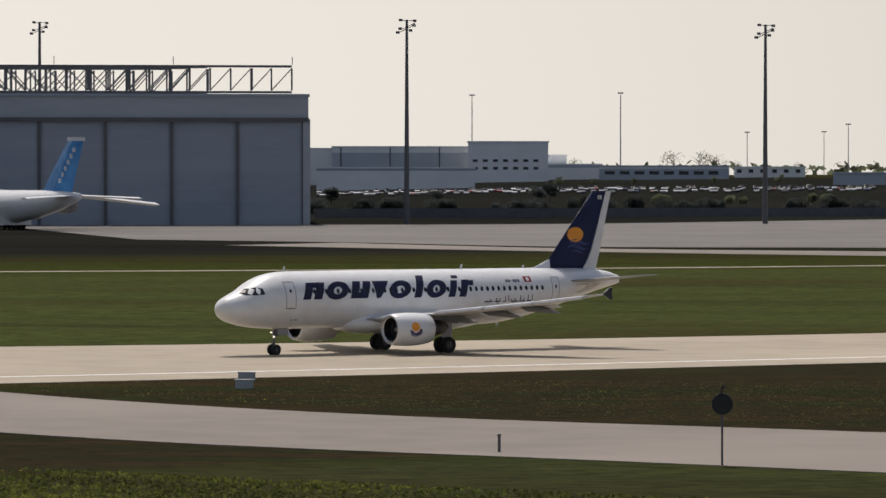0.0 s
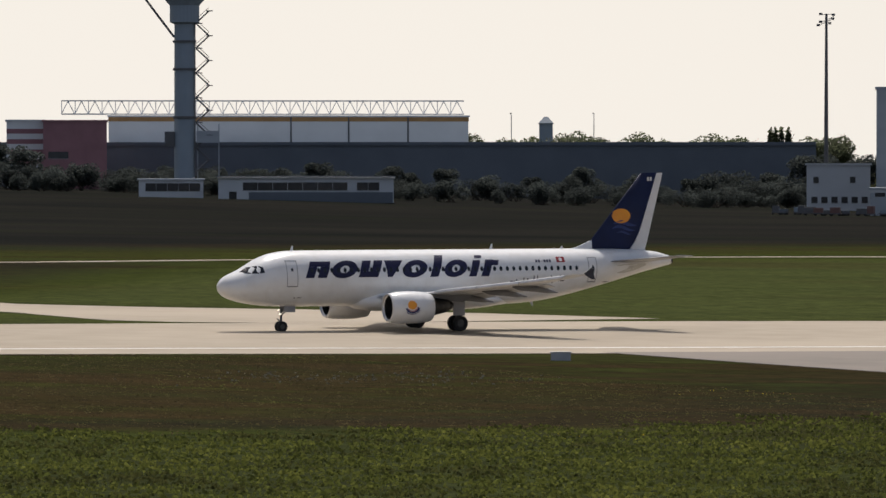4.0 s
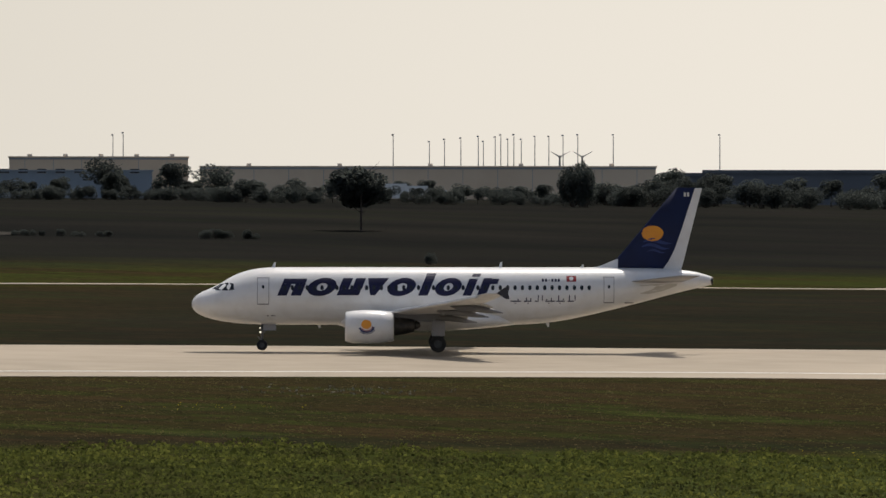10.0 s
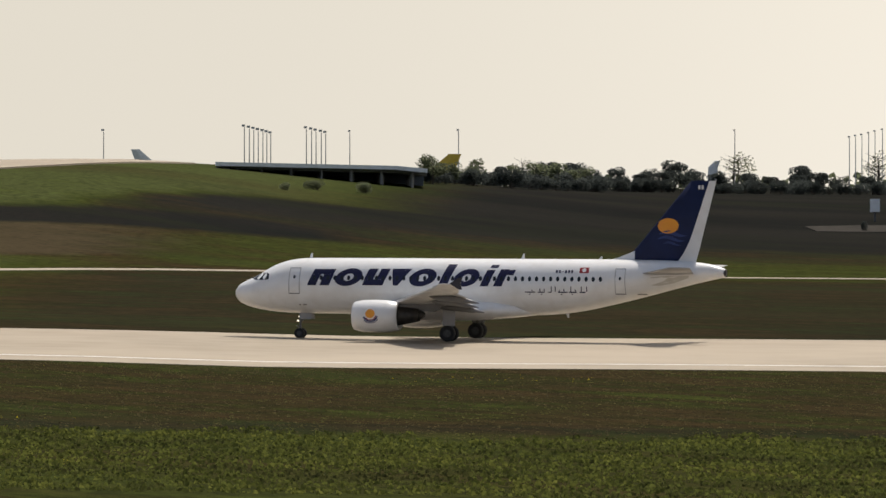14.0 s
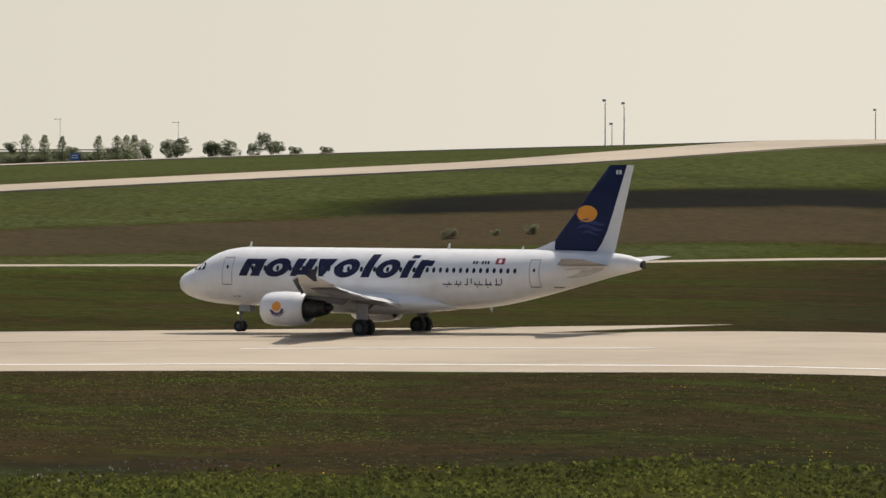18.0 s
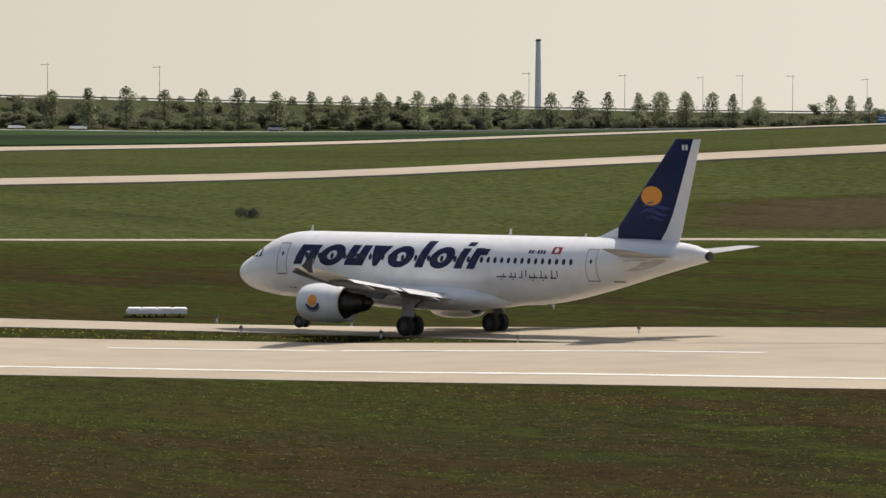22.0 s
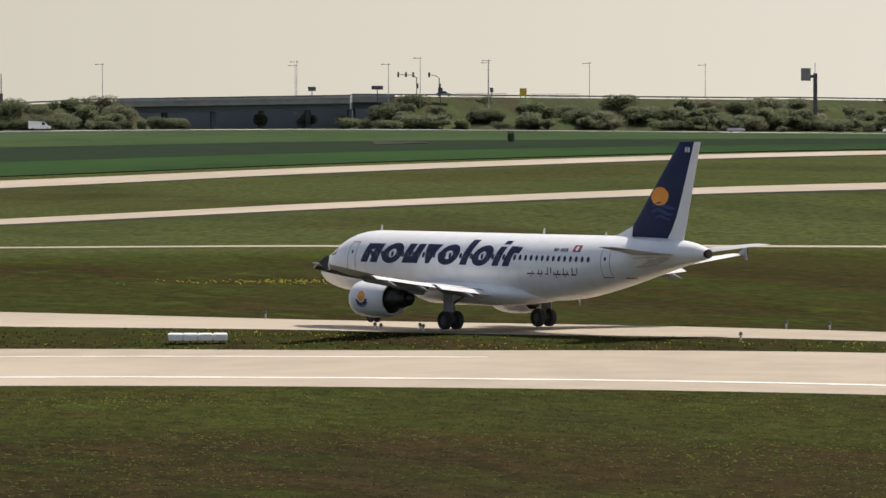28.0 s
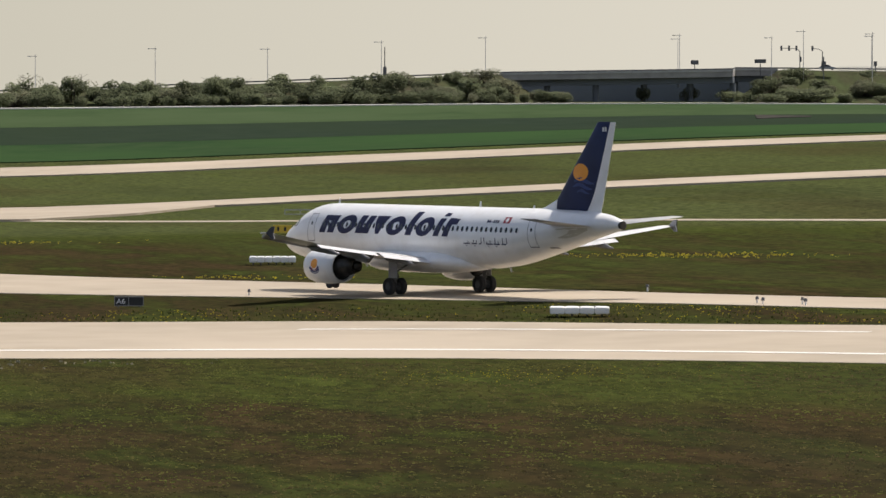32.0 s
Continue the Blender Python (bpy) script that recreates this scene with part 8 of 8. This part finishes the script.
def weed(x, y, h, seed):
    rnd = random.Random(seed)
    top = holder("flowering_weed", pose(x, y, height(x, y)), "tall weed with yellow flower heads in the grass", "plant", "flowering weeds")
    for _ in range(7):
        a, k = rnd.uniform(0, 6.28), rnd.uniform(0.08, 0.34) * h
        tip = Vector((k * math.cos(a), k * math.sin(a), h * rnd.uniform(0.55, 1.0)))
        bm = bmesh.new()
        rod(bm, (0, 0, -0.05), tip, 0.012, 0.006, 4)
        for j in range(4):
            c, q = tip * rnd.uniform(0.2, 0.75), rnd.uniform(0, 6.28)
            d = Vector((math.cos(q), math.sin(q), 0.5)) * 0.1
            n = Vector((-math.sin(q), math.cos(q), 0)) * 0.025
            bm.faces.new([bm.verts.new(p) for p in (c, c + d * 0.5 + n, c + d, c + d * 0.5 - n)])
        stalk = part("stalk", bm, TUFT, top)
        bm = bmesh.new()
        for j in range(7):
            c = tip + Vector((rnd.gauss(0, 0.05), rnd.gauss(0, 0.05), rnd.uniform(-0.16, 0.03)))
            rod(bm, c, c + Vector((0, 0, 0.03)), 0.034, 0.022, 6)
        part("bloom", bm, FLOWER, stalk, "small yellow flower heads")


for i, (x, y, h) in enumerate(((-21.0, 204.9, 0.75), (-85.3, 176.4, 1.3), (-85.3, 178.7, 0.8), (-87.4, 179.9, 1.6), (-88.2, 179.5, 1.1), (-86.6, 180.3, 1.2))):
    weed(x, y, h, 300 + i)


# the lower taxiway widens where a link joins it
ribbon("taxiway_link", curve_through([(-770.3, 149.7), (-764.9, 159.9), (-757.4, 169.8), (-744.8, 184.7)], 10), curve_through([(-698.8, 141.0), (-693.6, 150.1), (-696.5, 157.9), (-740.8, 184.0)], 10), CONCRETE, 0.28, "pale concrete link widening the taxiway", "taxiway", cols=3, thick=0.6)


# white van that drives along the lower road
VAN_R, VAN_AZ, VAN_TURN = 1152.0, 74.45, -1.55
van_x, van_y = polar(VAN_AZ, VAN_R)
VAN = holder("van", pose(van_x, van_y, height(van_x, van_y) + 0.4), "white delivery van driving on the road along the crop", "van")
bm = bmesh.new()
loft(bm, [[Vector((px, sy * k, pz)) for px, pz, k in ((-2.7, 0.45, 1), (2.6, 0.45, 1), (2.7, 1.0, 1), (1.9, 1.25, 1), (1.2, 2.1, 0.92), (-2.7, 2.3, 0.92))] for sy in (-1.0, 1.0)])
bmesh.ops.recalc_face_normals(bm, faces=bm.faces[:])
part("body", bm, BRIGHT, VAN)
for sy in (-1, 1):
    part("side_window", boxes((0.5, 1.25, sy * 1.0 - 0.03, sy * 1.0 + 0.03, 1.3, 1.95)), GLASSDARK, VAN)
VAN_WHEELS = []
for px in (-1.7, 1.8):
    for sy in (-0.9, 0.9):
        w = part("wheel", wheel_mesh(0.36, 0.24, 12), BLACK, VAN)
        w.location = (px, sy, 0.36)
        VAN_WHEELS.append((w, px, sy, 0.36))


# ---- what moves ----
# seconds, x, y, ground height, heading to the left of +y
AIRLINER_ROWS = [
    (0.0, -3.67, 393.56, -0.82, 128.51),
    (0.5, -13.32, 388.70, -0.73, 128.40),
    (1.0, -22.81, 384.29, -0.63, 128.15),
    (1.5, -32.52, 379.16, -0.51, 127.86),
    (2.0, -42.50, 374.03, -0.40, 127.81),
    (2.5, -52.39, 369.46, -0.31, 127.84),
    (3.0, -62.07, 363.86, -0.24, 127.83),
    (3.5, -71.57, 357.48, -0.21, 127.80),
    (4.0, -81.01, 351.18, -0.20, 127.86),
    (4.5, -90.42, 344.81, -0.20, 127.96),
    (6.5, -125.89, 320.40, -0.08, 127.32),
    (7.0, -134.34, 314.74, -0.02, 126.82),
    (7.5, -142.37, 308.81, 0.06, 126.23),
    (8.0, -150.63, 303.91, 0.18, 125.61),
    (8.5, -159.76, 301.17, 0.35, 125.06),
    (9.0, -169.19, 299.65, 0.53, 124.47),
    (9.5, -178.00, 296.96, 0.66, 123.77),
    (10.0, -185.86, 292.65, 0.73, 123.19),
    (10.5, -193.20, 287.98, 0.75, 122.73),
    (11.0, -200.48, 283.37, 0.76, 122.26),
    (11.5, -207.69, 278.70, 0.76, 121.63),
    (12.0, -214.81, 273.96, 0.76, 120.85),
    (12.5, -221.95, 269.45, 0.76, 120.13),
    (13.0, -229.57, 265.43, 0.80, 119.45),
    (13.5, -237.28, 261.68, 0.87, 118.68),
    (14.0, -244.33, 257.25, 0.92, 117.64),
    (14.5, -250.64, 252.16, 0.91, 116.58),
    (15.0, -256.79, 247.15, 0.89, 115.93),
    (15.5, -262.84, 242.02, 0.86, 115.42),
    (17.5, -304.29, 232.07, 0.80, 112.04),
    (18.0, -310.42, 227.89, 0.71, 111.35),
    (18.5, -316.10, 223.59, 0.62, 110.67),
    (19.0, -322.04, 219.50, 0.54, 110.11),
    (19.5, -327.97, 215.83, 0.46, 109.79),
    (20.0, -333.57, 212.07, 0.39, 109.64),
    (20.5, -338.72, 208.16, 0.31, 109.60),
    (21.0, -343.28, 204.29, 0.21, 109.62),
    (21.5, -346.85, 200.20, 0.08, 109.68),
    (22.0, -349.53, 196.56, -0.05, 109.75),
    (22.5, -352.62, 193.68, -0.13, 109.77),
    (23.0, -356.93, 191.02, -0.17, 109.76),
    (23.5, -361.55, 188.32, -0.23, 109.83),
    (24.0, -365.93, 185.70, -0.27, 109.96),
    (24.5, -370.09, 183.06, -0.30, 110.13),
    (25.0, -374.18, 180.33, -0.29, 110.37),
    (25.5, -378.11, 177.52, -0.25, 110.63),
    (26.0, -381.81, 174.63, -0.20, 110.83),
    (26.5, -385.39, 171.70, -0.19, 111.03),
    (28.5, -398.74, 159.71, -0.12, 111.83),
    (29.0, -402.61, 156.99, -0.14, 112.06),
    (29.5, -406.51, 154.33, -0.18, 112.31),
    (30.0, -410.44, 151.73, -0.25, 112.59),
    (30.5, -414.42, 149.13, -0.33, 112.89),
    (31.0, -418.48, 146.53, -0.41, 113.22),
    (31.5, -422.58, 143.91, -0.49, 113.59),
    (32.0, -426.70, 141.32, -0.57, 114.02),
]


def motions():
    walk(AIRLINER, [(t, pose(x, y, z + 0.05, 0, 0, hd + 90)) for t, x, y, z, hd in AIRLINER_ROWS])
    # wheels turn by the way the aircraft has rolled
    way = [0.0]
    for a, b in zip(AIRLINER_ROWS, AIRLINER_ROWS[1:]):
        way.append(way[-1] + math.hypot(b[1] - a[1], b[2] - a[2]))
    knots = [(r[0], w) for r, w in zip(AIRLINER_ROWS, way)]
    for wheel, x, y, r in SPINNING:
        step = 1 / 30 if r > 0.5 else 1 / 60
        rows = []
        for i in range(int(32 * 30) + 1):
            rows.append((i / 30, pose(x, y, r, 0, math.degrees(spline(knots, i / 30) / max(r, 0.56)) % 360, 0)))
        walk(wheel, rows)
    # the van rolls along the road at a steady speed
    rows = []
    for i in range(65):
        az = VAN_AZ + VAN_TURN * (i / 2 - 30)
        x, y = polar(az, VAN_R)
        rows.append((i / 2, pose(x, y, height(x, y) + 0.42, 0, 0, az)))
    walk(VAN, rows)
    speed = abs(radians(VAN_TURN)) * VAN_R
    for wheel, x, y, r in VAN_WHEELS:
        walk(wheel, [(i / 60, pose(x, y, r, 0, math.degrees(speed * i / 60 / r) % 360, 0)) for i in [0] + list(range(1650, 1921))])


motions()
